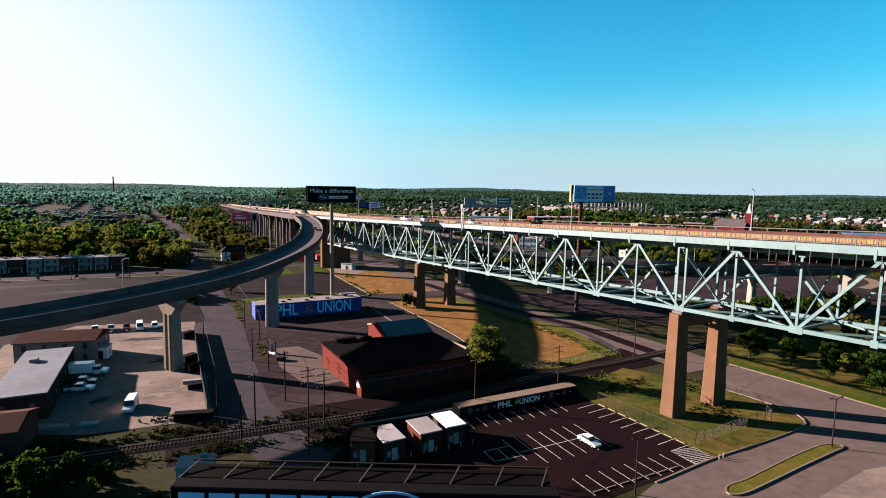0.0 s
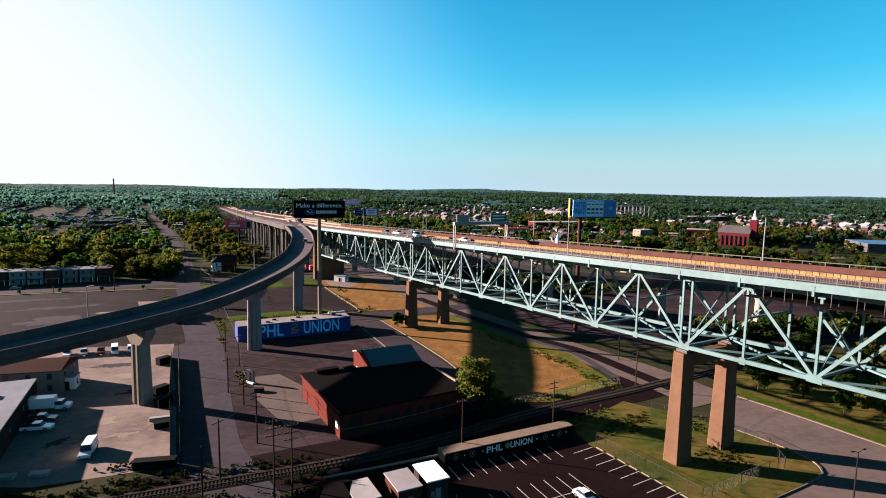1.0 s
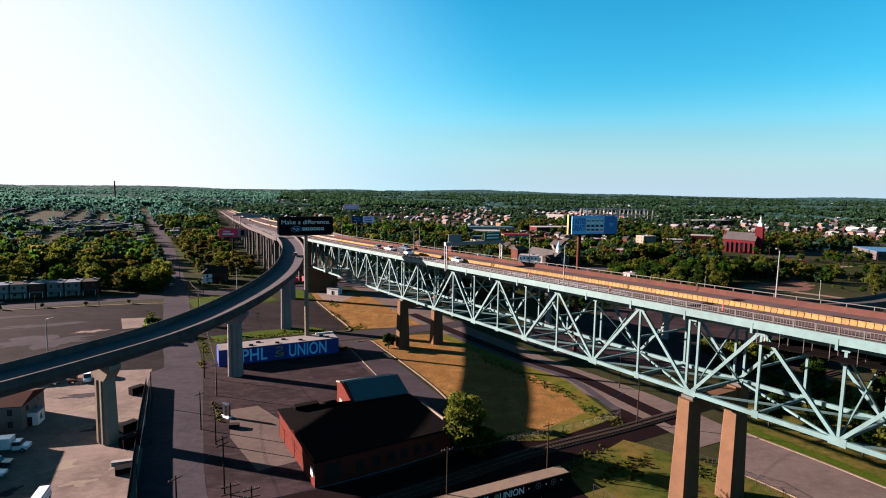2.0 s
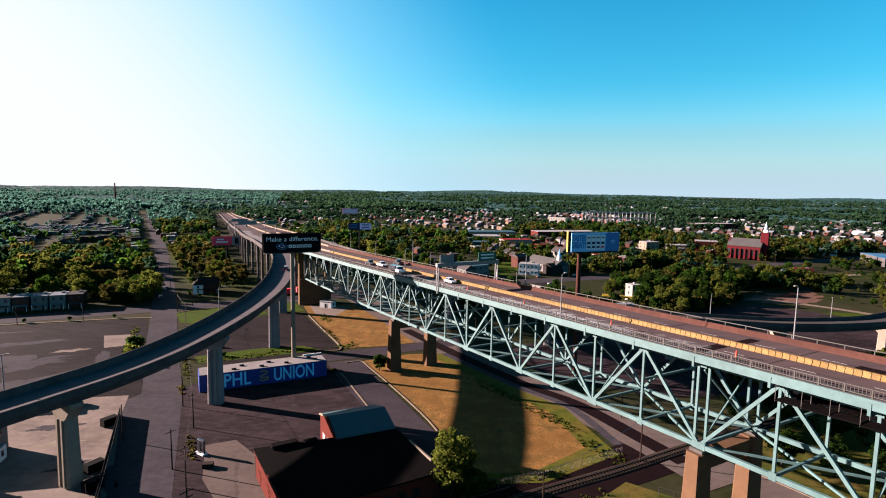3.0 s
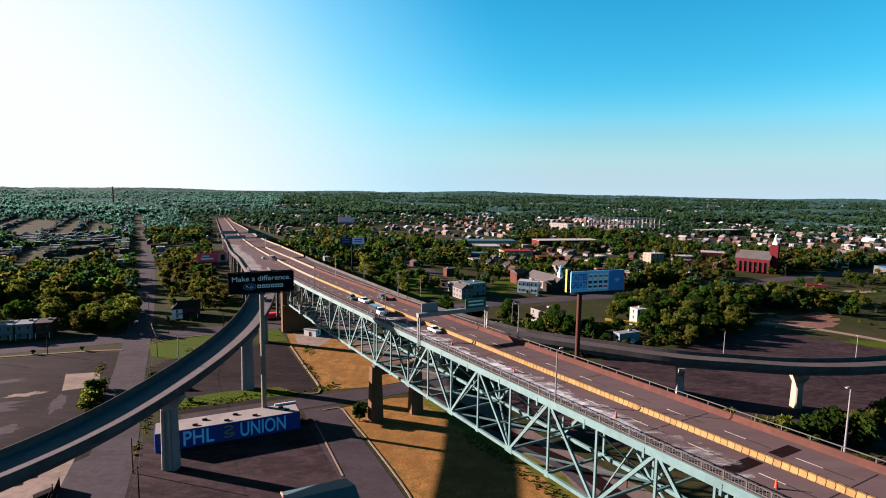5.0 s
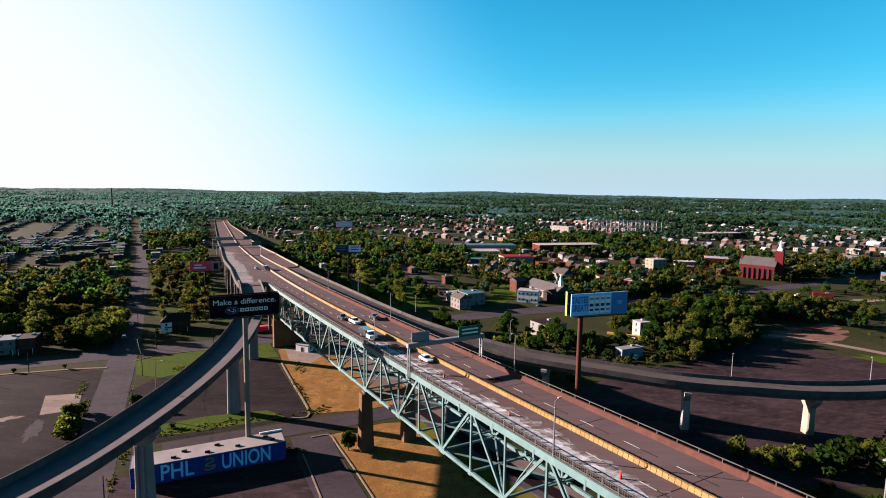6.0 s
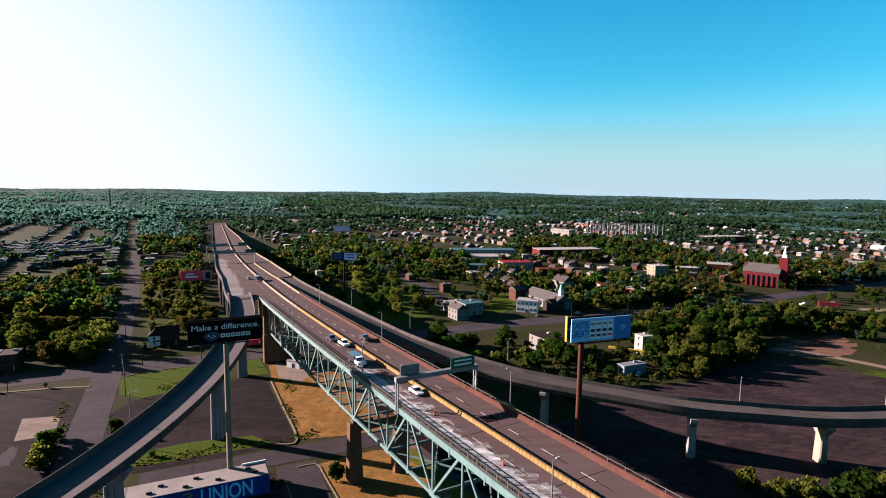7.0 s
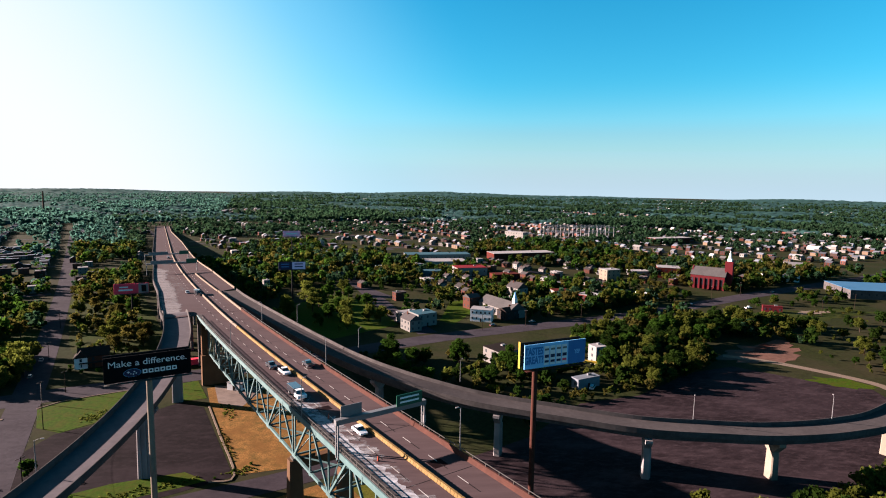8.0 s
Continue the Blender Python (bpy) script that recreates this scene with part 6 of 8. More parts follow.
bin_box(-46.0, 146.6, 60, 0.5, 2.2, 3.4, M["cark"], "black upright notice sign with a white base", "notice_sign")
bin_box(-46.0, 146.6, 60, 1.2, 2.8, 0.4, M["white"], "white plinth under the notice sign", "sign_plinth")
bin_box(-42.0, 141, 10, 2.2, 1.4, 0.9, M["walld"], "brown scrap pile on the gravel", "scrap_pile")

# ---- houses and halls ----
def frustum_roof(bm, w, d, z, h, over=0.35, hip=0.0):
    """A pitched roof over a w x d plan, ridge along x."""
    x, y = w / 2 + over, d / 2 + over
    lo = [bm.verts.new(v) for v in ((-x, -y, z), (x, -y, z), (x, y, z), (-x, y, z))]
    up = [bm.verts.new((v.co.x, v.co.y, z + 0.18)) for v in lo]
    r = [bm.verts.new((-x + hip, 0, z + 0.18 + h)), bm.verts.new((x - hip, 0, z + 0.18 + h))]
    bm.faces.new(lo[::-1])
    for i in range(4):
        bm.faces.new((lo[i], lo[(i + 1) % 4], up[(i + 1) % 4], up[i]))
    bm.faces.new((up[0], up[1], r[1], r[0])), bm.faces.new((up[2], up[3], r[0], r[1]))
    bm.faces.new((up[1], up[2], r[1])), bm.faces.new((up[3], up[0], r[0]))
    bmesh.ops.recalc_face_normals(bm, faces=bm.faces)


def house(m, w, d, h, wall, roof, label, roof_h=2.2, name="house", category="house", wins=3, floors=2, group="", gable=True, flat_roof=False, chimney=True, porch=False, hip=0.0, glass=None):
    """A house over its foot's centre, front along -y, with storeys of windows on the long sides."""
    b = thing(name, m, label, category, group)
    bm = bmesh.new()
    box(bm, (0, 0, h / 2 - 0.1), (w, d, h + 0.2))
    if gable and not flat_roof and hip < 0.5:
        for sx in (-1, 1):
            vs = [bm.verts.new((sx * (w / 2 - 0.003), -d / 2, h)), bm.verts.new((sx * (w / 2 - 0.003), d / 2, h)), bm.verts.new((sx * (w / 2 - 0.003), 0, h + roof_h * 0.94))]
            v2 = [bm.verts.new(v.co - Vector((sx * 0.2, 0, 0))) for v in vs]
            bm.faces.new(vs), bm.faces.new(v2[::-1])
            for i in range(3):
                bm.faces.new((vs[i], vs[(i + 1) % 3], v2[(i + 1) % 3], v2[i]))
    part("wall", bm, wall, b)
    bm = bmesh.new()
    if flat_roof:
        box(bm, (0, 0, h + 0.14), (w + 0.3, d + 0.3, 0.25), 0, 0.04)
        rf_ = part("roof", bm, roof, b)
        bm = bmesh.new()
        box(bm, (w * 0.2, d * 0.15, h + 0.6), (min(2, w * 0.2), min(1.6, d * 0.2), 0.8), 0, 0.05)
        part("roof_unit", bm, M["greymetal"], rf_)
    else:
        frustum_roof(bm, w, d, h, roof_h, hip=hip)
        rf_ = part("roof", bm, roof, b)
        if chimney:
            bm = bmesh.new()
            box(bm, (w * 0.22, d * 0.12, h + roof_h * 0.9 + 0.4), (0.7, 0.6, 1.8))
            part("chimney", bm, M["wallb"], rf_)
    fl = h / floors
    for f in range(floors):
        for k in range(wins):
            x = -w / 2 + (k + 0.5) * w / wins
            for sy in (-1, 1):
                bm = bmesh.new()
                is_door = f == 0 and k == wins // 2 and sy == -1
                if is_door:
                    box(bm, (x, sy * (d / 2 + 0.02), 1.05), (1.0, 0.1, 2.1))
                    part("door", bm, M["walld"], b)
                else:
                    box(bm, (x, sy * (d / 2 + 0.02), f * fl + fl * 0.55), (1.0, 0.1, 1.45))
                    part("window", bm, M["glass"], b)
        for k in range(max(1, int(d / 4))):
            y = -d / 2 + (k + 0.5) * d / max(1, int(d / 4))
            for sx in (-1, 1):
                bm = bmesh.new()
                box(bm, (sx * (w / 2 + 0.02), y, f * fl + fl * 0.55), (0.1, 0.9, 1.4))
                part("window", bm, M["glass"], b)
    if porch:
        bm = bmesh.new()
        box(bm, (0, -d / 2 - 1.1, 2.7), (w * 0.9, 2.2, 0.2))
        pr = part("porch_roof", bm, roof, b)
        for sx in (-1, 1):
            bm = bmesh.new()
            box(bm, (sx * w * 0.4, -d / 2 - 2.0, 1.3), (0.16, 0.16, 2.7))
            part("porch_post", bm, M["white"], pr)
    return b

SN = rotn                       # across it

# truck yard buildings
house(Matrix.Translation((-88.0, 116.2, 0)) @ Matrix.Rotation(radians(116), 4, "Z"), 33, 9.5, 5.0, M["walld"], M["greyblue"], "long garage with a pale flat roof and dark bays", name="garage", category="building", flat_roof=True, floors=1, wins=9)
house(Matrix.Translation((-98.5, 140.5, 0)) @ Matrix.Rotation(radians(14), 4, "Z"), 18, 11, 5.6, M["wallw"], M["rust"], "pale office house with a rust-brown roof", roof_h=1.6, name="office_building", category="building", floors=2, wins=4, chimney=False)
house(Matrix.Translation((-79.5, 89.5, 0)) @ Matrix.Rotation(radians(20), 4, "Z"), 16, 10, 4.6, M["wallb"], M["rust"], "low brown shed at the yard's end", roof_h=1.5, name="shed", category="shed", floors=1, wins=3, chimney=False)
house(Matrix.Translation((-89, 141.5, 0)) @ Matrix.Rotation(radians(14), 4, "Z"), 3.2, 3.4, 3.0, M["white"], M["palroof"], "small white storage shed in the yard", name="shed", category="shed", flat_roof=True, floors=1, wins=1)
house(pose(-38.3, 82.6, 0, 0, 0, 15), 5.2, 3.8, 2.5, M["palroof"], M["palroof"], "small pale hut with a flat roof by the railway", name="hut", category="hut", flat_roof=True, floors=1, wins=2)
# hut at the bridge end
house(Matrix.Translation((-51.5, 298.8, 0)) @ Matrix.Rotation(radians(-20), 4, "Z"), 6.5, 4.0, 3.0, M["white"], M["palroof"], "small white equipment hut by the abutment", name="hut", category="hut", flat_roof=True, floors=1, wins=1)
for x, y, dg in ((-72, 338, 25), (-66, 342, 25), (-83, 330, 25)):
    bin_box(x, y, dg, 12, 2.5, 2.6, M["red"], "red freight container behind the abutment", "freight_container")
# dark house with white gable
house(Matrix.Translation((-126, 331, 0)) @ Matrix.Rotation(radians(SN - 6), 4, "Z"), 12, 9, 5.2, M["wallb"], M["walld"], "dark-roofed house with a pale gable among bushes", roof_h=3.2, porch=True)
house(Matrix.Translation((-129.5, 327.2, 0)) @ Matrix.Rotation(radians(SN + 84), 4, "Z"), 6, 5, 5.0, M["white"], M["walld"], "white gabled wing of the dark-roofed house", roof_h=2.8, chimney=False, wins=2)
# row houses beside the cross street
for k in range(11):
    px, py = -172 - k * 6.6, 291 - k * 2.9
    house(Matrix.Translation((px, py, 0)) @ Matrix.Rotation(radians(24), 4, "Z"), 6.4, 9.5, 6.4, M["wallb" if k % 3 == 0 else "wallw"], M["greyblue" if k % 4 else "greyroof"], "narrow brick row house with a flat grey roof" if k % 3 == 0 else "narrow pale row house with a flat grey roof", flat_roof=True, wins=2, porch=True, group="row houses on the cross street")
# chapel group
chap = thing("chapel", Matrix.Translation((80.5, 436, 0)) @ Matrix.Rotation(radians(-62), 4, "Z"), "white chapel with a long grey roof and a small white steeple", "church")
bm = bmesh.new()
box(bm, (0, 0, 2.6), (34, 13, 5.4))
part("wall", bm, M["wallw"], chap)
bm = bmesh.new()
frustum_roof(bm, 34, 13, 5.3, 4.6, 0.5)
part("roof", bm, M["chapelroof"], chap)
bm = bmesh.new()
v_ = [bm.verts.new(q) for q in ((17.05, -6.5, 5.3), (17.05, 6.5, 5.3), (17.05, 0, 9.6))]
bm.faces.new(v_)
v2_ = [bm.verts.new(v.co - Vector((0.4, 0, 0))) for v in v_]
bm.faces.new(v2_[::-1])
for i in range(3):
    bm.faces.new((v_[i], v_[(i + 1) % 3], v2_[(i + 1) % 3], v2_[i]))
part("gable", bm, M["white"], chap)
bm = bmesh.new()
box(bm, (14, 0, 11), (2.4, 2.4, 3.4))
st_ = part("steeple", bm, M["white"], chap)
bm = bmesh.new()
bmesh.ops.create_cone(bm, cap_ends=True, segments=8, radius1=1.3, radius2=0.05, depth=4.6, matrix=Matrix.Translation((14, 0, 15)))
part("spire", bm, M["paleblue"], st_)
for k in range(6):
    for sy in (-1, 1):
        bm = bmesh.new()
        box(bm, (-13 + 5 * k, sy * 6.52, 3), (1.2, 0.1, 2.6))
        part("window", bm, M["glass"], chap)
bm = bmesh.new()
box(bm, (17.1, 0, 1.6), (0.1, 2.4, 3.2))
part("door", bm, M["walld"], chap)
house(Matrix.Translation((65, 417, 0)) @ Matrix.Rotation(radians(-17), 4, "Z"), 13.5, 10, 7.5, M["white"], M["palroof"], "white three-bay corner building with a flat roof", flat_roof=True, wins=5)
house(Matrix.Translation((82, 421, 0)) @ Matrix.Rotation(radians(SN), 4, "Z"), 10, 9, 5.5, M["walld"], M["walld"], "dark low house beside the chapel", roof_h=2.0, wins=2)
house(Matrix.Translation((62, 452, 0)) @ Matrix.Rotation(radians(SN), 4, "Z"), 9, 8, 8, M["wallb"], M["greyroof"], "tall brick house behind the chapel", roof_h=2.0, wins=2)
# grey houses beside the cross street
house(Matrix.Translation((20, 394, 0)) @ Matrix.Rotation(radians(SN + 90), 4, "Z"), 11, 8, 6.4, M["wallw"], M["greyroof"], "pale house with a dark pitched roof", roof_h=3.0)
house(Matrix.Translation((27, 407, 0)) @ Matrix.Rotation(radians(SN), 4, "Z"), 13, 12, 7.5, M["wallw"], M["slate"], "grey flat-roofed house with pale trim", flat_roof=True, wins=3)
house(Matrix.Translation((18, 414, 0)) @ Matrix.Rotation(radians(SN), 4, "Z"), 12, 9, 6, M["wallw"], M["palroof"], "low pale house with a white roof", flat_roof=True, wins=3)
house(Matrix.Translation((64, 333, 0)) @ Matrix.Rotation(radians(SN), 4, "Z"), 12, 14, 7, M["wallw"], M["walld"], "pale building with a dark flat roof among trees", flat_roof=True, wins=3)
house(Matrix.Translation((110, 330, 0)) @ Matrix.Rotation(radians(20), 4, "Z"), 6, 6, 9, M["wallw"], M["palroof"], "tall pale block behind the billboard", flat_roof=True, wins=2, floors=3)
house(Matrix.Translation((95, 300, 0)) @ Matrix.Rotation(radians(25), 4, "Z"), 12, 4.2, 4.2, M["greyblue"], M["greyblue"], "grey-blue trailer parked by the lot", name="trailer", category="trailer", flat_roof=True, floors=1, wins=1)
crane = thing("crane_arm", pose(100, 325, 0, 0, 0, -25), "yellow crane boom lying behind the billboard", "crane")
bm = bmesh.new()
box(bm, (0, 0, 3.2), (16, 1.1, 1.1), 0, 0.05)
part("boom", bm, M["yellow"], crane)
for x in (-6, 6):
    bm = bmesh.new()
    box(bm, (x, 0, 1.3), (1.2, 1.2, 2.7))
    part("support", bm, M["walld"], crane)
# red brick block, blue house, red-and-white house
house(Matrix.Translation((150, 461, 0)) @ Matrix.Rotation(radians(-54), 4, "Z"), 17, 13, 8, M["brick"], M["palroof"], "red brick block with a pale flat roof", flat_roof=True, wins=4)
house(Matrix.Translation((133, 484, 0)) @ Matrix.Rotation(radians(SN - 20), 4, "Z"), 13, 9, 7, M["wallw"], M["brick"], "white and red two-storey house", flat_roof=True, wins=3)
house(Matrix.Translation((101, 489, 0)) @ Matrix.Rotation(radians(SN + 90), 4, "Z"), 13, 10, 8, M["wallw"], M["greyroof"], "pale gabled house with a grey roof", roof_h=4)
# halls
def hall(p, q, depth, h, wall, roof, label, units=3):
    p, q = Vector((*p, 0)), Vector((*q, 0))
    L_ = (q - p).length
    a = math.atan2(q.y - p.y, q.x - p.x)
    ob = house(Matrix.Translation((p + q) / 2 + Vector((-math.sin(a), math.cos(a), 0)) * depth / 2) @ Matrix.Rotation(a, 4, "Z"), L_, depth, h, wall, roof, label, name="warehouse", category="building", flat_roof=True, wins=max(4, int(L_ / 5)), floors=max(1, int(h / 4)))
    return ob
hall((14, 686), (87, 696), 22, 7, M["wallw"], M["slate"], "long pale warehouse with a blue-grey roof")
hall((34, 639), (78, 645), 24, 6, M["wallw"], M["palroof"], "low warehouse with a white roof")
hall((63, 586), (92, 592), 18, 7.5, M["wallw"], M["redroof"], "pale shop building with a bright red roof")
hall((94, 558), (118, 564), 12, 6, M["brick"], M["brick"], "low pinkish-red brick shop building")
hall((114, 698), (189, 717), 22, 7.5, M["brick"], M["palroof"], "red brick works with a pale roof")
hall((254, 584), (273, 577), 18, 10, M["brick"], M["palroof"], "red brick hall with a pale roof")
house(Matrix.Translation((203, 571, 0)) @ Matrix.Rotation(radians(SN - 10), 4, "Z"), 15, 11, 10, M["cream"], M["palroof"], "cream three-storey house with a flat roof", flat_roof=True, floors=3)
hall((305, 544), (317, 544), 10, 5, M["white"], M["white"], "small white hall beside the church")
hall((196, 484), (213, 486), 8, 4, M["white"], M["white"], "white trailer hall by the road")
hall((368, 488), (440, 470), 44, 7, M["rampwall"], M["blueroof"], "large low hall with a light blue roof")
hall((266, 442), (277, 437), 4, 4.2, M["church"], M["church"], "red freight shed in the storage yard")
hall((418, 640), (440, 626), 18, 7, M["wallw"], M["palroof"], "long pale hall beyond the church")
hall((350, 571), (380, 563), 16, 6, M["white"], M["palroof"], "pale flat-roofed school block")
hall((233, 593), (252, 594), 12, 4.5, M["wallw"], M["palroof"], "long low pale hall behind the red church")
hall((175, 987), (200, 960), 16, 10, M["wallw"], M["palroof"], "large white apartment block far off among trees")
hall((30, 576), (48, 577), 12, 6, M["slate"], M["slate"], "blue-grey workshop beside the shops")
hall((393, 900), (462, 922), 20, 8, M["brick"], M["palroof"], "long red brick mill with a pale roof far off")
# big red church
ch = thing("church", Matrix.Translation((277, 533, 0)) @ Matrix.Rotation(radians(-41), 4, "Z"), "large red brick church with a grey roof and a white-topped tower", "church")
CL, CW, CH = 27, 16, 11.5
bm = bmesh.new()
box(bm, (0, 0, CH / 2), (CL, CW, CH))
part("wall", bm, M["church"], ch)
bm = bmesh.new()
frustum_roof(bm, CL, CW, CH, 6.6, 0.4)
part("roof", bm, M["chapelroof"], ch)
for sx in (-1, 1):
    bm = bmesh.new()
    v_ = [bm.verts.new((sx * (CL / 2 + 0.05), -CW / 2, CH)), bm.verts.new((sx * (CL / 2 + 0.05), CW / 2, CH)), bm.verts.new((sx * (CL / 2 + 0.05), 0, CH + 7.3))]
    v2_ = [bm.verts.new(v.co - Vector((sx * 0.9, 0, 0))) for v in v_]
    bm.faces.new(v_), bm.faces.new(v2_[::-1])
    for i in range(3):
        bm.faces.new((v_[i], v_[(i + 1) % 3], v2_[(i + 1) % 3], v2_[i]))
    part("gable", bm, M["church"], ch)
bm = bmesh.new()
box(bm, (CL / 2 + 1.5, 0, 12.2), (6, 6, 24.4))
tw_ = part("tower", bm, M["church"], ch)
bm = bmesh.new()
box(bm, (CL / 2 + 1.5, 0, 25.6), (3.6, 3.6, 2.4), 0, 0.2)
part("belfry", bm, M["white"], tw_)
bm = bmesh.new()
bmesh.ops.create_cone(bm, cap_ends=True, segments=8, radius1=1.6, radius2=0.08, depth=7, matrix=Matrix.Translation((CL / 2 + 1.5, 0, 30.2)))
part("spire", bm, M["white"], tw_)
for k in range(7):
    x = -CL / 2 + 1.6 + k * 3.85
    for sy in (-1, 1):
        bm = bmesh.new()
        box(bm, (x, sy * (CW / 2 + 0.04), 6.2), (1.3, 0.12, 5.6))
        part("window", bm, M["glass"], ch)
        bm = bmesh.new()
        box(bm, (x + 1.9, sy * (CW / 2 + 0.5), 4.6), (0.8, 1.0, 9.2))
        part("buttress", bm, M["church"], ch)
# substation of steel frames
sub = thing("substation", pose(0, 0, 0), "distant pale steel lattice frames of a substation", "substation")
for i in range(9):
    for j in range(3):
        x, y = 235 + i * 14, 940 + j * 22 + i * 1.5
        bm = bmesh.new()
        box(bm, (x, y, 11), (1.0, 1.0, 22))
        part("post", bm, M["palroof"], sub)
        if i < 8:
            for z in (12, 21):
                bm = bmesh.new()
                beam(bm, (x, y, z), (x + 14, y + 1.5, z), 0.8, 0.9)
                part("cross_beam", bm, M["palroof"], sub)
# chimney stack far off
stack = thing("chimney_stack", pose(-893, 1505, 0), "far brown brick chimney stack", "chimney")
bm = bmesh.new()
tube(bm, (0, 0, 0), (0, 0, 54), 2.2, 1.5, 16)
part("shaft", bm, M["wallb"], stack)
bm = bmesh.new()
tube(bm, (0, 0, 53), (0, 0, 54.6), 1.8, 1.8, 16)
part("crown", bm, M["walld"], stack)
house(Matrix.Translation((-92, 503, 0)) @ Matrix.Rotation(radians(SN), 4, "Z"), 4.5, 4.5, 10, M["wallw"], M["palroof"], "tall white narrow building by the viaduct", flat_roof=True, floors=3, wins=2)

# ---- the street grid's houses ----
rg = random.Random(7)
placed = []   # (x, y, radius) of houses, kept free of trees
def sn_of(x, y):
    r = Vector((x, y, 0)) - ORG
    return r.dot(D), r.dot(NN)
for o in list(scene.objects):
    if o.parent is None and o.get("category") in ("house", "building", "church", "shed", "hut", "trailer", "billboard"):
        placed.append((o.location.x, o.location.y, 9 if o.get("category") != "billboard" else 3))
placed += [(20, 700, 30), (55, 695, 30), (80, 705, 25), (56, 655, 26), (277, 533, 18), (400, 510, 45), (150, 715, 40), (190, 970, 25)]

def free(x, y, r):
    return all((x - a) ** 2 + (y - b) ** 2 > (r + c) ** 2 for a, b, c in placed)

def zone(x, y):
    """What may stand at a place: none on roads, lots and under the bridge."""
    s, n = sn_of(x, y)
    nc = NC(s)
    if s < 1130 and nc - 19 < n < nc + 21:
        return None
    if abs(n + 54) < 8 and s > -60:
        return None
    if abs((x + 40) * -0.449 + (y - 333) * 0.893) < 11 and -350 < x < 700:
        return None
    return s, n

houses = []
for bs in range(-1, 18):
    for bn in range(-11, 15):
        s0, n0 = 330 + bs * 78, -54 + bn * 92
        for row, dn in ((0, 16), (1, 76)):
            dens = 0.92 if bn < 0 else 0.76
            k = 0
            while k < 64:
                step = 6.4 if bn < 0 else rg.choice((7, 9, 12))
                if rg.random() < (dens if bn < 0 or bn > 3 else 0.42):
                    s, n = s0 + 6 + k + rg.uniform(-1, 1) * (bn >= 0), n0 + dn + (rg.uniform(-9, 9) if bn >= 0 else 0)
                    p = B(s, n)
                    dist = math.hypot(p.x - 10, p.y - 40)
                    ok = zone(p.x, p.y) and dist > 330 and abs(p.x) < p.y * 0.95
                    if bn >= 0 and (s < 400 and p.y < 470 or s < 480 and n < 150):
                        ok = False
                    if bn < 0 and s < 570:
                        ok = ok and s > 420 and rg.random() < 0.12
                    if ok and free(p.x, p.y, 5):
                        houses.append((p.x, p.y, s, n, dist, step, row, bn))
                        placed.append((p.x, p.y, 3.6))
                k += step
for s_ in (598, 640, 694, 712, 738, 756, 784, 806):
    n_ = -64.0
    while n_ > -380:
        n_ -= 6.3
        if rg.random() < 0.92 and int(-n_ / 46) % 4:
            p = B(s_ + rg.uniform(-0.6, 0.6), n_)
            if s_ > 680 or rg.random() < 0.5:
                houses.append((p.x, p.y, s_, n_, math.hypot(p.x - 10, p.y - 40), 6.3, 0, -1))
                placed.append((p.x, p.y, 3.4))
placed_grid = {}
for a, b, c in placed:
    placed_grid.setdefault((int(a // 40), int(b // 40)), []).append((a, b, c))

def free_fast(x, y, r):
    gx, gy = int(x // 40), int(y // 40)
    for i in (-1, 0, 1):
        for j in (-1, 0, 1):
            for a, b, c in placed_grid.get((gx + i, gy + j), ()):
                if (x - a) ** 2 + (y - b) ** 2 < (r + c) ** 2:
                    return False
    return True

# near ones: copies of a few built houses
kinds = []
def proto(*a, **k):
    ob = house(pose(0, -400, 0), *a, **k)
    kinds.append(ob)
    return ob
proto(6.2, 10, 6.6, M["wallb"], M["greyroof"], "narrow brick row house with a grey flat roof", flat_roof=True, wins=2, group="houses of the town")
proto(6.2, 10, 6.4, M["wallw"], M["palroof"], "narrow pale row house with a pale flat roof", flat_roof=True, wins=2, group="houses of the town")
proto(8.5, 9, 6.0, M["wallw"], M["greyroof"], "pale detached house with a grey pitched roof", roof_h=2.8, wins=2, group="houses of the town", porch=True)
proto(9.5, 8.5, 5.6, M["wallb"], M["greyroof"], "brick detached house with a grey pitched roof", roof_h=2.6, wins=2, group="houses of the town")
proto(11, 10, 7, M["wallw"], M["palroof"], "pale two-storey house with a flat roof", flat_roof=True, wins=3, group="houses of the town")
houses.sort(key=lambda q: q[4])
near_h, far_h = houses[:120], houses[120:]
used = set()
for x, y, s, n, dist, step, row, bn in near_h:
    k = rg.choice((0, 0, 1, 3)) if bn < 0 else rg.choice((2, 3, 3, 4, 0))
    m = Matrix.Translation((x, y, 0)) @ Matrix.Rotation(ANG + (0 if row == 0 else math.pi), 4, "Z") @ Matrix.Diagonal((0.88, 0.88, rg.uniform(0.78, 0.98), 1))
    if k in used:
        copy_thing(kinds[k], m)
    else:
        kinds[k].matrix_basis = m
        used.add(k)
for k, ob in enumerate(kinds):
    if k not in used:
        for o in (*ob.children_recursive, ob):
            bpy.data.objects.remove(o)

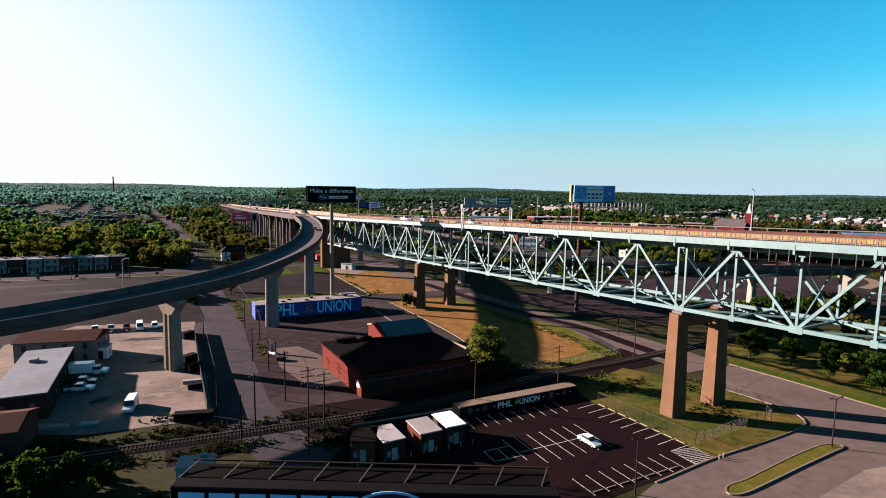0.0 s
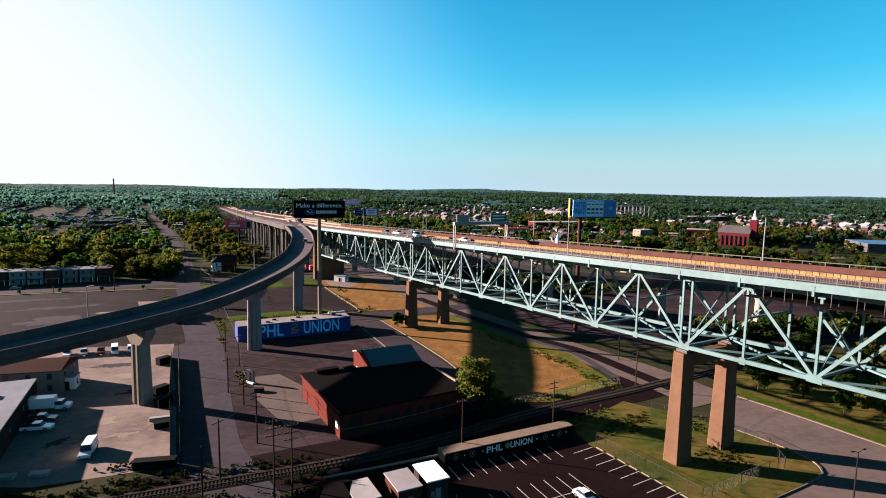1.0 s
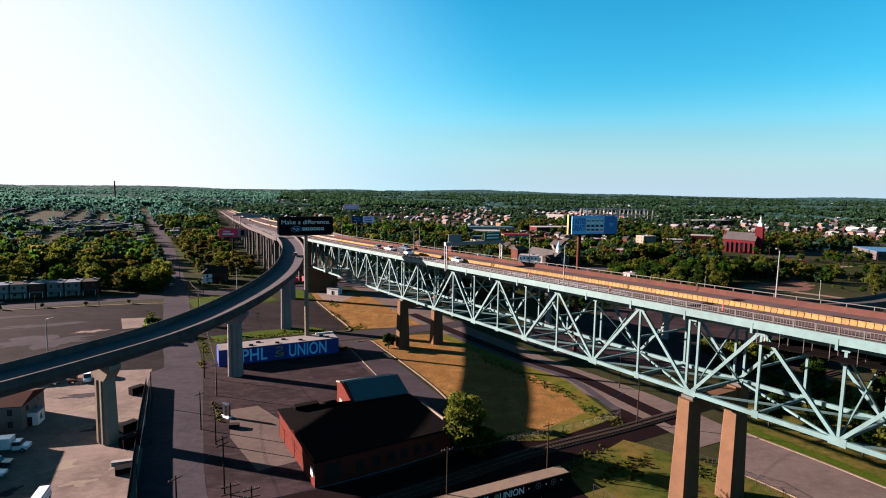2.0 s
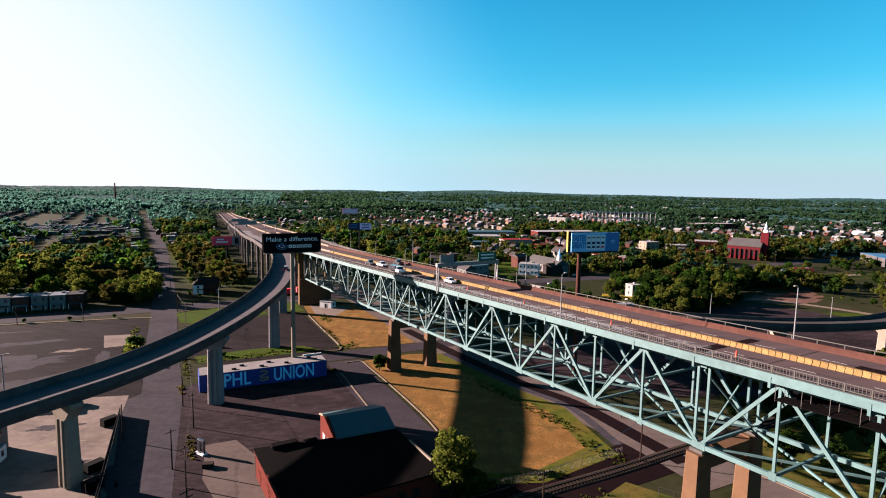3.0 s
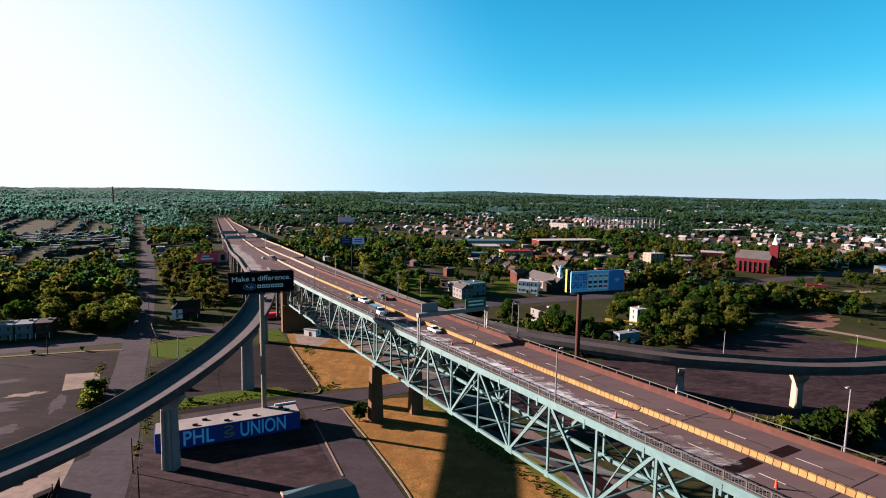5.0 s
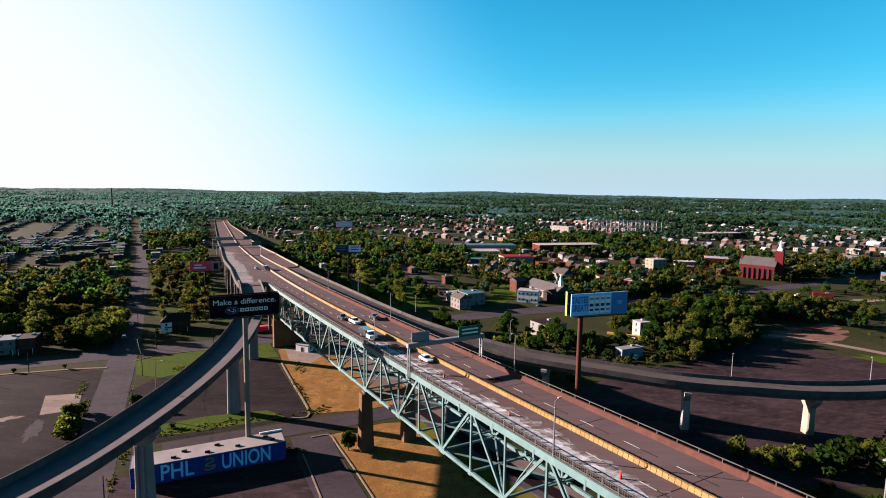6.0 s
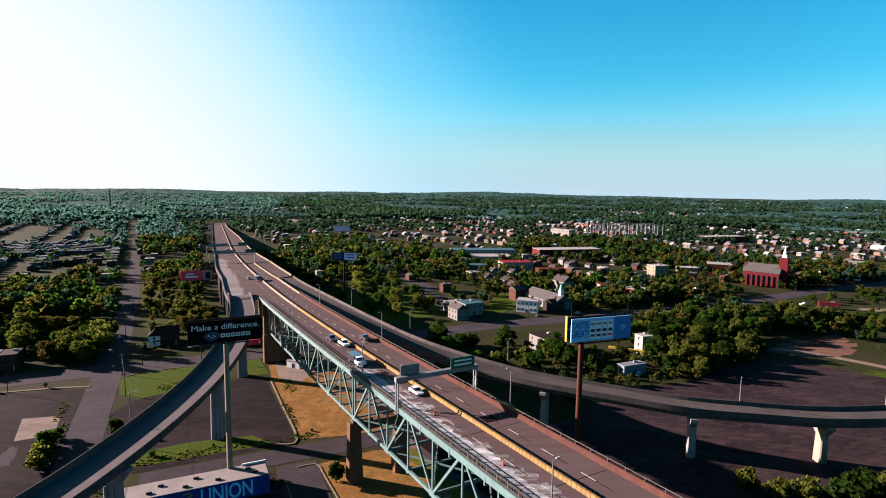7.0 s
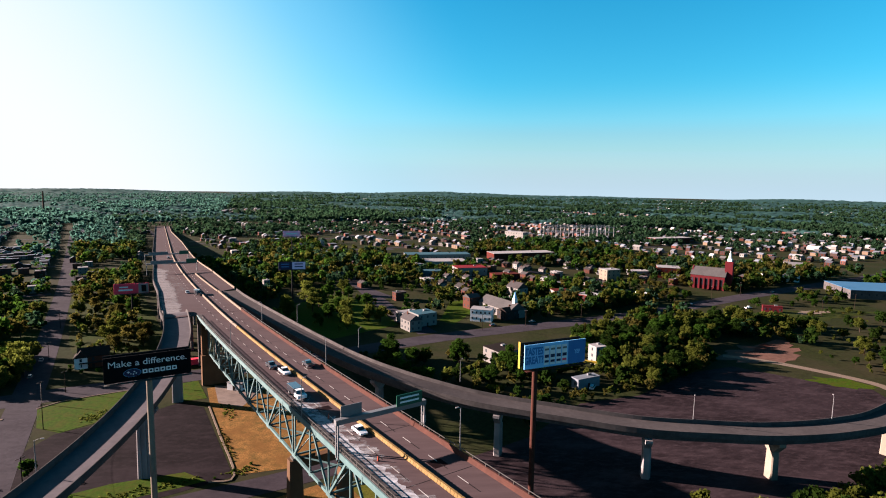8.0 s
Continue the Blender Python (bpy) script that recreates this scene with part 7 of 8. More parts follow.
# far ones: joined
def far_town(name, wall, roof, label, pick):
    verts, faces, mats = [], [], []
    for x, y, s, n, dist, step, row, bn in pick:
        w, d, h = rg.uniform(5, 7) if bn < 0 else rg.uniform(4.5, 8), rg.uniform(6, 9), rg.uniform(3.0, 4.8)
        if bn >= 0 and rg.random() < 0.10:
            w, d = w * rg.uniform(1.6, 2.6), d * 1.3
        ux, uy = D * w / 2, NN * d / 2
        c = Vector((x, y, 0))
        b = len(verts)
        pts = [c - ux - uy, c + ux - uy, c + ux + uy, c - ux + uy]
        verts += [tuple(p) for p in pts] + [(p.x, p.y, h) for p in pts]
        if rg.random() < (0.2 if bn < 0 else 0.55):
            r1, r2 = c - ux + Vector((0, 0, h + 2.0)), c + ux + Vector((0, 0, h + 2.0))
            verts += [tuple(r1), tuple(r2)]
            fs = [(b, b + 1, b + 5, b + 4), (b + 1, b + 2, b + 6, b + 5), (b + 2, b + 3, b + 7, b + 6), (b + 3, b, b + 4, b + 7), (b + 5, b + 6, b + 9), (b + 7, b + 4, b + 8), (b + 4, b + 5, b + 9, b + 8), (b + 6, b + 7, b + 8, b + 9)]
            mats += [0] * 6 + [1, 1]
        else:
            fs = [(b, b + 1, b + 5, b + 4), (b + 1, b + 2, b + 6, b + 5), (b + 2, b + 3, b + 7, b + 6), (b + 3, b, b + 4, b + 7), (b + 4, b + 5, b + 6, b + 7)]
            mats += [0] * 4 + [1]
        faces += fs
        if dist < 900:
            for z in (1.6, h - 1.3):
                for side, u, v, half in ((-1, ux, uy, w), (1, ux, uy, w), (-1, uy, ux, d), (1, uy, ux, d)):
                    for q in (-0.5, 0.45):
                        m_ = c + v * (side * 1.012) + u * q
                        e = u.normalized() * 0.5
                        b = len(verts)
                        verts += [(m_.x - e.x, m_.y - e.y, z - 0.65), (m_.x + e.x, m_.y + e.y, z - 0.65), (m_.x + e.x, m_.y + e.y, z + 0.65), (m_.x - e.x, m_.y - e.y, z + 0.65)]
                        faces.append((b, b + 1, b + 2, b + 3))
                        mats.append(2)
    me = bpy.data.meshes.new(name)
    me.from_pydata(verts, [], faces)
    me.materials.append(wall)
    me.materials.append(roof)
    me.materials.append(M["glass"])
    me.polygons.foreach_set("material_index", mats)
    tagged(new(name, me), label, "houses", kind="stuff")
far_white = mat("far_pale_walls", (0.112, 0.102, 0.095), 0.85, 0.1, 0.2, island=0.85)
far_brick = mat("far_brick_walls", (0.032, 0.021, 0.018), 0.85, 0.1, 0.2, island=0.5)
far_tan = mat("far_buff_walls", (0.085, 0.060, 0.042), 0.85, 0.1, 0.2, island=0.6)
far_red = mat("far_red_brick_walls", (0.070, 0.028, 0.021), 0.85, 0.1, 0.2, island=0.6)
far_roof = mat("far_grey_roofs", (0.080, 0.088, 0.105), 0.85, 0.1, 0.2, island=0.6)
far_pale = mat("far_pale_roofs", (0.18, 0.175, 0.175), 0.85, 0.1, 0.2, island=0.7)
far_town("far_houses", far_brick, far_roof, "distant brick row houses with grey roofs", [q for i, q in enumerate(far_h) if q[7] < 0 and i % 4])
far_town("far_houses", far_white, far_roof, "distant pale houses with grey roofs", [q for i, q in enumerate(far_h) if (q[7] < 0 and not i % 4) or (q[7] >= 0 and i % 6 == 0)])
far_town("far_houses", far_tan, far_roof, "distant buff and tan houses with grey roofs", [q for i, q in enumerate(far_h) if q[7] >= 0 and i % 6 == 3])
far_town("far_houses", far_red, far_roof, "distant red brick houses among trees", [q for i, q in enumerate(far_h) if q[7] >= 0 and i % 6 in (1, 5)])
far_town("far_houses", far_brick, far_roof, "distant dark brick houses among trees", [q for i, q in enumerate(far_h) if q[7] >= 0 and i % 6 == 4])
far_town("far_houses", far_white, far_pale, "distant pale houses with white roofs", [q for i, q in enumerate(far_h) if q[7] >= 0 and i % 6 == 2])
# scattered pale blocks far out
scat = []
for _ in range(1900):
    a, r = rg.uniform(-0.75, 0.85), rg.uniform(1300, 4200)
    if rg.random() < 0.35 + 0.65 * (a > 0.15):
        scat.append((r * math.sin(a), r * math.cos(a), 0, 0, r, 0, 0, 1))
far_town("far_houses", far_white, far_pale, "scattered pale blocks far out in the woods", scat)
# paved yards and lots between the houses
for _ in range(90):
    s_, n_ = rg.uniform(380, 1150), rg.choice((rg.uniform(70, 700), rg.uniform(-500, -75)))
    p = B(s_, n_)
    w_, d_ = rg.uniform(8, 20), rg.uniform(10, 26)
    if zone(p.x, p.y) and free_fast(p.x, p.y, 12) and p.y > 430:
        placed_grid.setdefault((int(p.x // 40), int(p.y // 40)), []).append((p.x, p.y, w_ * 0.8))
        sheet("pavement", [tuple((p + D * a * w_ / 2 + NN * b * d_ / 2)[:2]) for a, b in ((-1, -1), (1, -1), (1, 1), (-1, 1))], 0.034, M[rg.choice(("street", "yard", "path", "grass"))], "small plot of paving or grass between the town's houses", "plot")
# town streets
for k in range(0, 7):
    n_ = 60 + 92 * k
    a, b = B(345, n_), B(1150, n_)
    ribbon("road", [(a.x, a.y), (b.x, b.y)], 8, 0.04, M["street"], "asphalt town street", 2)
for k in range(1, 6):
    s_ = 325 + 156 * k
    a, b = B(s_, 45 + 0.1 * s_ / 2), B(s_, 800)
    ribbon("road", [(a.x, a.y), (b.x, b.y)], 8, 0.045, M["street"], "asphalt town cross street", 2)
    a, b = B(s_, -60), B(s_, -700)
    ribbon("road", [(a.x, a.y), (b.x, b.y)], 8, 0.045, M["street"], "asphalt town cross street", 2)

# ---- trees ----
def crown_quads(rng, blobs, count, leaf):
    """Leaf clusters scattered through a crown made of rounded masses; arrays of corners."""
    w = np.array([b[3] ** 2 for b in blobs])
    idx = rng.choice(len(blobs), count, p=w / w.sum())
    bl = np.array(blobs)[idx]
    dirs = rng.normal(size=(count, 3))
    dirs /= np.linalg.norm(dirs, axis=1)[:, None]
    rad = rng.uniform(0.45, 1.2, count)[:, None]
    c = bl[:, :3] + dirs * rad * np.stack([bl[:, 3], bl[:, 3], bl[:, 3] * 0.82], 1)
    nrm = dirs + rng.normal(scale=0.55, size=(count, 3))
    nrm /= np.linalg.norm(nrm, axis=1)[:, None]
    t = np.cross(nrm, rng.normal(size=(count, 3)))
    t /= np.linalg.norm(t, axis=1)[:, None]
    u = np.cross(nrm, t)
    sz = rng.uniform(0.6, 1.25, count)[:, None] * leaf
    return np.stack([c - t * sz - u * sz * 0.5, c + t * sz * 0.5 - u * sz, c + t * sz + u * sz * 0.6, c - t * sz * 0.6 + u * sz], 1)


def quad_mesh(name, q):
    me = bpy.data.meshes.new(name)
    n = len(q)
    me.vertices.add(n * 4)
    me.vertices.foreach_set("co", q.reshape(-1).astype(np.float32))
    me.loops.add(n * 4)
    me.loops.foreach_set("vertex_index", np.arange(n * 4, dtype=np.int32))
    me.polygons.add(n)
    me.polygons.foreach_set("loop_start", np.arange(0, n * 4, 4, dtype=np.int32))
    me.update(calc_edges=True)
    me.validate()
    return me


def tree_blobs(rng, h, r, low=0.35, k=16):
    out = [(0, 0, h * 0.62, r * 0.62)]
    for i in range(k):
        a, z = rng.uniform(0, math.tau), rng.uniform(low, 0.92)
        rr = r * (1.05 - abs(z - 0.55) * 1.15) * rng.uniform(0.5, 0.9)
        out.append((rr * math.cos(a), rr * math.sin(a), z * h, r * rng.uniform(0.2, 0.42)))
    return out


def tree(seed, h, r, leafmat, label, count=4200, leaf=0.25, name="tree", trunk=True, low=0.2, group="trees of the town"):
    rng = np.random.default_rng(seed)
    t = thing(name, pose(0, -400, 0), label, name, group)
    blobs = tree_blobs(rng, h, r, low)
    bm = bmesh.new()
    tube(bm, (0, 0, -0.3), (0.1, 0, h * 0.38), r * 0.075, r * 0.05, 8)
    tube(bm, (0.1, 0, h * 0.36), (0, 0.1, h * 0.85), r * 0.05, r * 0.014, 7)
    for b in blobs[1:7]:
        tube(bm, (0.08, 0.0, h * rng.uniform(0.24, 0.45)), (b[0] * 0.9, b[1] * 0.9, b[2]), r * 0.03, r * 0.009, 5)
    part("trunk", bm, M["bark"], t)
    me = quad_mesh("crown", crown_quads(rng, blobs, count, leaf))
    me.materials.append(leafmat)
    c = new("crown", me)
    c.parent = t
    return t

TREES = [tree(1, 10.5, 4.2, LEAF[0], "leafy green tree with a rounded crown"), tree(2, 8.5, 3.6, LEAF[0], "small rounded fresh green tree"), tree(3, 12.5, 4.6, LEAF[2], "tall dark green leafy tree"),
         tree(4, 10, 4.4, LEAF[1], "spreading olive-green tree in spring leaf", 3800, 0.25), tree(5, 9, 3.8, LEAF[3], "bronze-brown budding tree with thin leaves", 3200, 0.23), tree(6, 11.5, 4.0, LEAF[1], "tall thin sparse olive-green tree", 3200, 0.23),
         tree(7, 7.5, 3.2, LEAF[2], "small dark green leafy tree"), tree(8, 13, 5.2, LEAF[0], "broad tall fresh green tree", 5200, 0.27)]
BUSH = [tree(11, 4.2, 2.8, LEAF[1], "low olive bush on waste ground", 600, 0.36, "bush", low=0.12, group="bushes of the waste ground"), tree(12, 3.2, 2.2, LEAF[0], "low green bush beside the road", 500, 0.34, "bush", low=0.1, group="bushes of the waste ground"), tree(13, 4.6, 2.6, LEAF[2], "dense dark green leafy bush", 600, 0.36, "bush", low=0.12, group="bushes of the waste ground")]
tused = set()
def plant(ob, x, y, sc=1.0, z=0.0):
    m = Matrix.Translation((x, y, z)) @ Matrix.Rotation(rg.uniform(0, math.tau), 4, "Z") @ Matrix.Diagonal((sc * rg.uniform(0.9, 1.12), sc * rg.uniform(0.9, 1.12), sc, 1))
    if ob.name in tused:
        copy_thing(ob, m)
    else:
        ob.matrix_basis = m
        tused.add(ob.name)

def inside(x, y, poly):
    c = False
    for (x0, y0), (x1, y1) in zip(poly, poly[1:] + poly[:1]):
        if (y0 > y) != (y1 > y) and x < (x1 - x0) * (y - y0) / (y1 - y0) + x0:
            c = not c
    return c

UNDER = []
def grove(poly, count, kinds_, lo=0.75, hi=1.15, gap=4.2, keep=True, under=0, uh=(3, 7)):
    xs, ys = [p[0] for p in poly], [p[1] for p in poly]
    got, tries = [], 0
    while len(got) < count and tries < count * 40:
        tries += 1
        x, y = rg.uniform(min(xs), max(xs)), rg.uniform(min(ys), max(ys))
        if inside(x, y, poly) and (not keep or zone(x, y)) and free_fast(x, y, 2.5) and all((x - a) ** 2 + (y - b) ** 2 > gap * gap for a, b in got):
            got.append((x, y))
            plant(rg.choice(kinds_), x, y, rg.uniform(lo, hi))
    k = 0
    for _ in range(under * 12):
        x, y = rg.uniform(min(xs), max(xs)), rg.uniform(min(ys), max(ys))
        if k < under and inside(x, y, poly) and (not keep or zone(x, y)) and free_fast(x, y, 1.5):
            UNDER.append((x, y, rg.uniform(*uh)))
            k += 1
T = TREES
# weeds at the edges of lots, roads and kerbs
def weeds(name, spots, leafmat, label, tall):
    rng = np.random.default_rng(len(spots) * 7)
    out = []
    for x, y, rx, ry, turn in spots:
        n = int(rx * ry * 3.0) + 10
        a, k = rng.uniform(0, math.tau, n), np.sqrt(rng.uniform(0, 1, n)) * rng.uniform(0.7, 1.25, n)
        u, v = rx * k * np.cos(a), ry * k * np.sin(a)
        ca, sa = math.cos(radians(turn)), math.sin(radians(turn))
        for px, py in zip(x + u * ca - v * sa, y + u * sa + v * ca):
            h = tall * rng.uniform(0.5, 1.4)
            out.append(crown_quads(rng, [(px, py, h * 0.4, h * 0.6)], 7, 0.22))
    me = quad_mesh(name, np.concatenate(out))
    me.materials.append(leafmat)
    tagged(new(name, me), label, "weeds", kind="stuff")
weeds("weeds", [(-107, 230, 1.6, 9, 28), (-77, 203.5, 1.2, 9, 28), (-30, 232, 5, 2.2, 20), (-119, 247, 1.4, 9, 28), (-48, 276, 2.2, 8, 30), (-66, 216, 14, 2.6, 25), (-50, 224, 9, 2.2, 25),
                (46, 152, 2.5, 9, 30), (36, 172, 2.2, 12, 35), (24, 190, 2, 12, 38), (26, 140, 9, 2, 15), (36, 128, 8, 3, 50), (-90, 274, 9, 5, 30), (60, 126, 4, 5, 40)], LEAF[1], "olive-green weeds along the edges of lots and roads", 0.32)
weeds("weeds", [(-70, 89, 16, 3, 22), (-48, 98, 12, 2.2, 22), (-30, 104.5, 9, 1.6, 24), (-62, 82, 14, 3, 22), (-38, 92, 10, 2, 22), (-18, 102, 8, 1.2, 25), (-52, 104, 6, 1.2, 22), (-20, 95, 5, 2, 20)], SHADEBRUSH, "brush along the railway, leaves darkened to stand for shade", 0.9)
weeds("weeds", [(-50, 150, 1.0, 8, 26), (-29, 204, 3.2, 2.4, 0), (-70, 186, 1.0, 5, 28), (44, 126, 8, 3, 40), (58, 112, 6, 4, 40), (-40, 250, 1.2, 14, 28)], LEAF[3], "dry brown weeds and grass tufts", 0.4)
# single trees
plant(T[5], 10.5, 132.5, 1.12), plant(T[3], 11.3, 133.6, 0.9)
plant(BUSH[2], 13.5, 131, 1.2), plant(BUSH[0], 16, 134, 1.0), plant(BUSH[2], 8.0, 135.5, 1.0)
plant(T[5], 9.5, 147, 0.55)
plant(T[6], -13.5, 205.5, 0.72)
for x, y, sc in ((84, 147, 0.72), (88, 150, 0.8), (96, 133, 0.7), (101, 139, 0.85), (110, 137, 0.8), (118, 128, 0.8), (93, 143, 0.85), (106, 147, 0.9)):
    plant(T[2], x, y, sc)
for x, y, sc in ((96, 166, 0.85), (104, 158, 0.9), (121, 149, 0.8), (86, 172, 0.8), (131, 139, 0.75), (112, 174, 1.0), (142, 162, 0.9), (99, 178, 0.9), (128, 170, 1.0), (150, 150, 0.9), (160, 172, 1.0), (108, 186, 0.9), (90, 184, 0.8)):
    plant(T[2] if rg.random() < 0.5 else T[6], x, y, sc)
for x, y, sc in ((97, 208, 1.2), (103, 203, 1.3), (109, 201, 1.3), (116, 199, 1.2), (124, 203, 1.4), (133, 206, 1.3), (141, 210, 1.4), (149, 215, 1.5), (157, 219, 1.4), (166, 224, 1.4), (112, 206, 1.1), (129, 198, 1.4), (145, 204, 1.5), (160, 211, 1.5)):
    plant(BUSH[0] if rg.random() < 0.75 else BUSH[2], x, y, sc)
for x, y, sc in ((-97.5, 208, 1.6), (-99.5, 213, 1.8), (-102, 217.5, 1.7), (-104, 221.5, 1.4), (-105, 226, 1.0)):
    plant(BUSH[2 if y > 215 else 0], x, y, sc * 0.62)
plant(T[1], -89.5, 231, 0.6)
for x, y, sc in ((-70, 217, 0.5), (-55, 224, 0.5), (-32, 232, 0.5), (-28, 236, 0.5), (-36, 228, 0.4), (-57, 203, 0.5), (-28, 205, 0.4)):
    plant(BUSH[1], x, y, sc)
grove([(-80, 58), (-28, 66), (-26, 79), (-50, 84), (-82, 82)], 30, [BUSH[2]], 0.5, 0.8, 2.6, False)
for x, y in ((-214, 240), (-200, 246), (-186, 251), (-172, 257), (-156, 262), (-140, 268), (-230, 234)):
    plant(T[1], x, y, 0.4)
# woods and groves
grove([(82, 148), (98, 121), (113, 100), (150, 70), (225, 122), (165, 186), (104, 170)], 14, [T[2], T[6], T[2], T[0]], 0.8, 1.15, 6.0, False, under=120, uh=(4, 8))
sheet("lawn", [(-330, 262), (-176, 300), (-150, 304), (-138, 312), (-172, 376), (-222, 462), (-300, 480), (-430, 410)], 0.026, M["wild"], "rough grass beneath large spreading trees", "lawn")
grove([(-215, 312), (-178, 303), (-150, 291), (-140, 300), (-141, 314), (-158, 344), (-212, 346)], 46, [T[3], T[3], T[5], T[0], BUSH[0], BUSH[0], BUSH[2], T[4]], 0.8, 1.25, 4.4, under=110, uh=(2.5, 6))
sheet("lawn", [(-112, 338), (-102, 346), (-112, 374), (-178, 490), (-234, 492), (-158, 366), (-146, 348)], 0.026, M["wild"], "rough grass between the street and the viaduct", "lawn")
grove([(-330, 266), (-176, 300), (-146, 304), (-142, 310), (-176, 376), (-226, 458), (-300, 470), (-420, 400)], 52, [T[3], T[3], T[5], T[4], T[4], T[0], T[3]], 0.95, 1.4, 8.0, under=200, uh=(2.5, 6))
grove([(-110, 340), (-104, 346), (-112, 372), (-176, 486), (-232, 488), (-160, 370), (-146, 350)], 24, [T[0], T[3], T[4], T[4], T[1], T[0]], 0.85, 1.25, 7.5, under=80, uh=(3, 6))
for x, y in ((-131, 321), (-125, 319), (-119, 321), (-134, 326)):
    plant(BUSH[1], x, y, 0.9)
grove([(-62, 395), (-20, 376), (10, 404), (6, 468), (-30, 500), (-72, 455)], 26, [T[3], T[5], T[1], T[0]], 0.95, 1.4, 7, under=14, uh=(3, 6))
grove([(-8, 318), (12, 300), (50, 292), (78, 300), (84, 318), (60, 322), (44, 344), (10, 340)], 18, [T[2], T[0], T[1], T[7]], 0.9, 1.15, 4.5, under=40, uh=(4, 8))
grove([(104, 312), (122, 300), (146, 318), (162, 330), (176, 352), (196, 374), (236, 380), (262, 396), (235, 420), (190, 402), (150, 398), (112, 372), (100, 345)], 50, [T[2], T[2], T[0], T[3], T[3], T[2]], 1.0, 1.4, 6.0, under=190, uh=(5, 10))
grove([(100, 291), (122, 293), (148, 312), (170, 330), (176, 352), (146, 330), (118, 306)], 18, [T[6], T[3], BUSH[2], BUSH[0], T[6]], 0.75, 1.0, 4.5, under=50, uh=(3, 7))
grove([(236, 320), (262, 304), (292, 330), (272, 352), (244, 344)], 10, [T[3], T[1], T[2]], 0.6, 0.9, 5)
grove([(235, 268), (300, 300), (350, 370), (330, 400), (280, 330), (240, 300)], 24, [BUSH[0], T[3], T[6]], 0.6, 0.9, 5)
grove([(268, 452), (330, 460), (360, 480), (330, 492), (272, 470)], 16, [T[0], T[1], T[3]], 0.6, 0.9, 5)
grove([(160, 440), (250, 478), (256, 500), (220, 500), (160, 470)], 24, [T[3], T[0], T[4]], 0.6, 0.9, 5)
grove([(226, 300), (262, 290), (330, 380), (340, 450), (270, 430), (232, 372)], 40, [BUSH[0], BUSH[0], BUSH[2], T[3]], 0.6, 1.2, 5, under=60, uh=(2, 4))
grove([(56, 258), (84, 280), (116, 292), (112, 322), (100, 334), (72, 312), (46, 290)], 10, [BUSH[2], BUSH[0]], 0.8, 1.2, 5, under=90, uh=(2, 4.5))
grove([(292, 510), (320, 524), (330, 540), (300, 534)], 8, [T[2], T[0]], 0.9, 1.2, 6)
grove([(-150, 480), (-110, 430), (-70, 500), (-120, 600), (-210, 640)], 18, [T[0], T[2], T[3], T[1]], 0.8, 1.1, under=60)

# garden trees between the near houses of the town
grove([(30, 432), (58, 470), (120, 470), (185, 440), (205, 520), (110, 560), (30, 540)], 0, [T[0]], under=150, uh=(4, 9))
grove([(96, 400), (140, 415), (180, 430), (150, 450), (110, 440)], 0, [T[0]], under=40, uh=(4, 8))
grove([(200, 500), (330, 560), (420, 640), (300, 680), (200, 600)], 0, [T[0]], under=150, uh=(4, 9))
grove([(-20, 520), (40, 500), (100, 620), (20, 660), (-40, 620)], 0, [T[0]], under=110, uh=(5, 10))
# joined trees of the town and woods beyond
def joined_trees(name, spots, label, per, leafmat, leafk=1.0):
    rng = np.random.default_rng(len(spots))
    base = []
    for k in range(6):
        bl = tree_blobs(rng, 1.0, 0.40, 0.25, 7)
        base.append(crown_quads(rng, bl, per, 0.085 * leafk))
    out = []
    for i, (x, y, h) in enumerate(spots):
        q = base[i % 6] * h
        a = (i * 2.399) % math.tau
        ca, sa = math.cos(a), math.sin(a)
        r = np.empty_like(q)
        r[..., 0] = q[..., 0] * ca - q[..., 1] * sa + x
        r[..., 1] = q[..., 0] * sa + q[..., 1] * ca + y
        r[..., 2] = q[..., 2]
        out.append(r)
    me = quad_mesh(name, np.concatenate(out))
    me.materials.append(leafmat)
    tagged(new(name, me), label, "trees", kind="stuff")
rg.shuffle(UNDER)
third = len(UNDER) // 3
for k, lm in enumerate((LEAF[3], LEAF[1], LEAF[2])):
    joined_trees("undergrowth", UNDER[k * third:(k + 1) * third], ("brownish", "olive", "dark green")[k] + " undergrowth between the larger trees", 240, lm, 0.75)
mid, far = [], []
for _ in range(90000):
    a, r = rg.uniform(-0.84, 0.9), math.sqrt(rg.uniform(400 ** 2, 1500 ** 2))
    x, y = 10 + r * math.sin(a), 30 + r * math.cos(a)
    z_ = zone(x, y)
    if not z_ or (len(mid) > 5200 and len(far) > 6500):
        continue
    d_ = noise.noise(Vector((x * 0.006, y * 0.006, 1.7))) + 0.5 * noise.noise(Vector((x * 0.02, y * 0.02, 4.2)))
    s_, n_ = z_
    lim = -0.3 if n_ < 30 else -0.2 if n_ < 290 else 0.02
    if n_ < -60 and s_ > 540:
        lim = 0.16
    if 684 < s_ < 818 and -390 < n_ < -60:
        lim = 0.42
    if d_ < lim or not free_fast(x, y, 1.5):
        continue
    if inside(x, y, [(38, 415), (46, 405), (72, 460), (64, 485), (48, 470)]) or (250 < x < 330 and 410 < y < 455) or (-65 < x < 15 and 380 < y < 500):
        continue
    (mid if r < 850 else far).append((x, y, rg.choice((rg.uniform(3.5, 6), rg.uniform(5, 9), rg.uniform(7, 12.5))) * (1.2 if d_ > 0.3 else 1.0)))
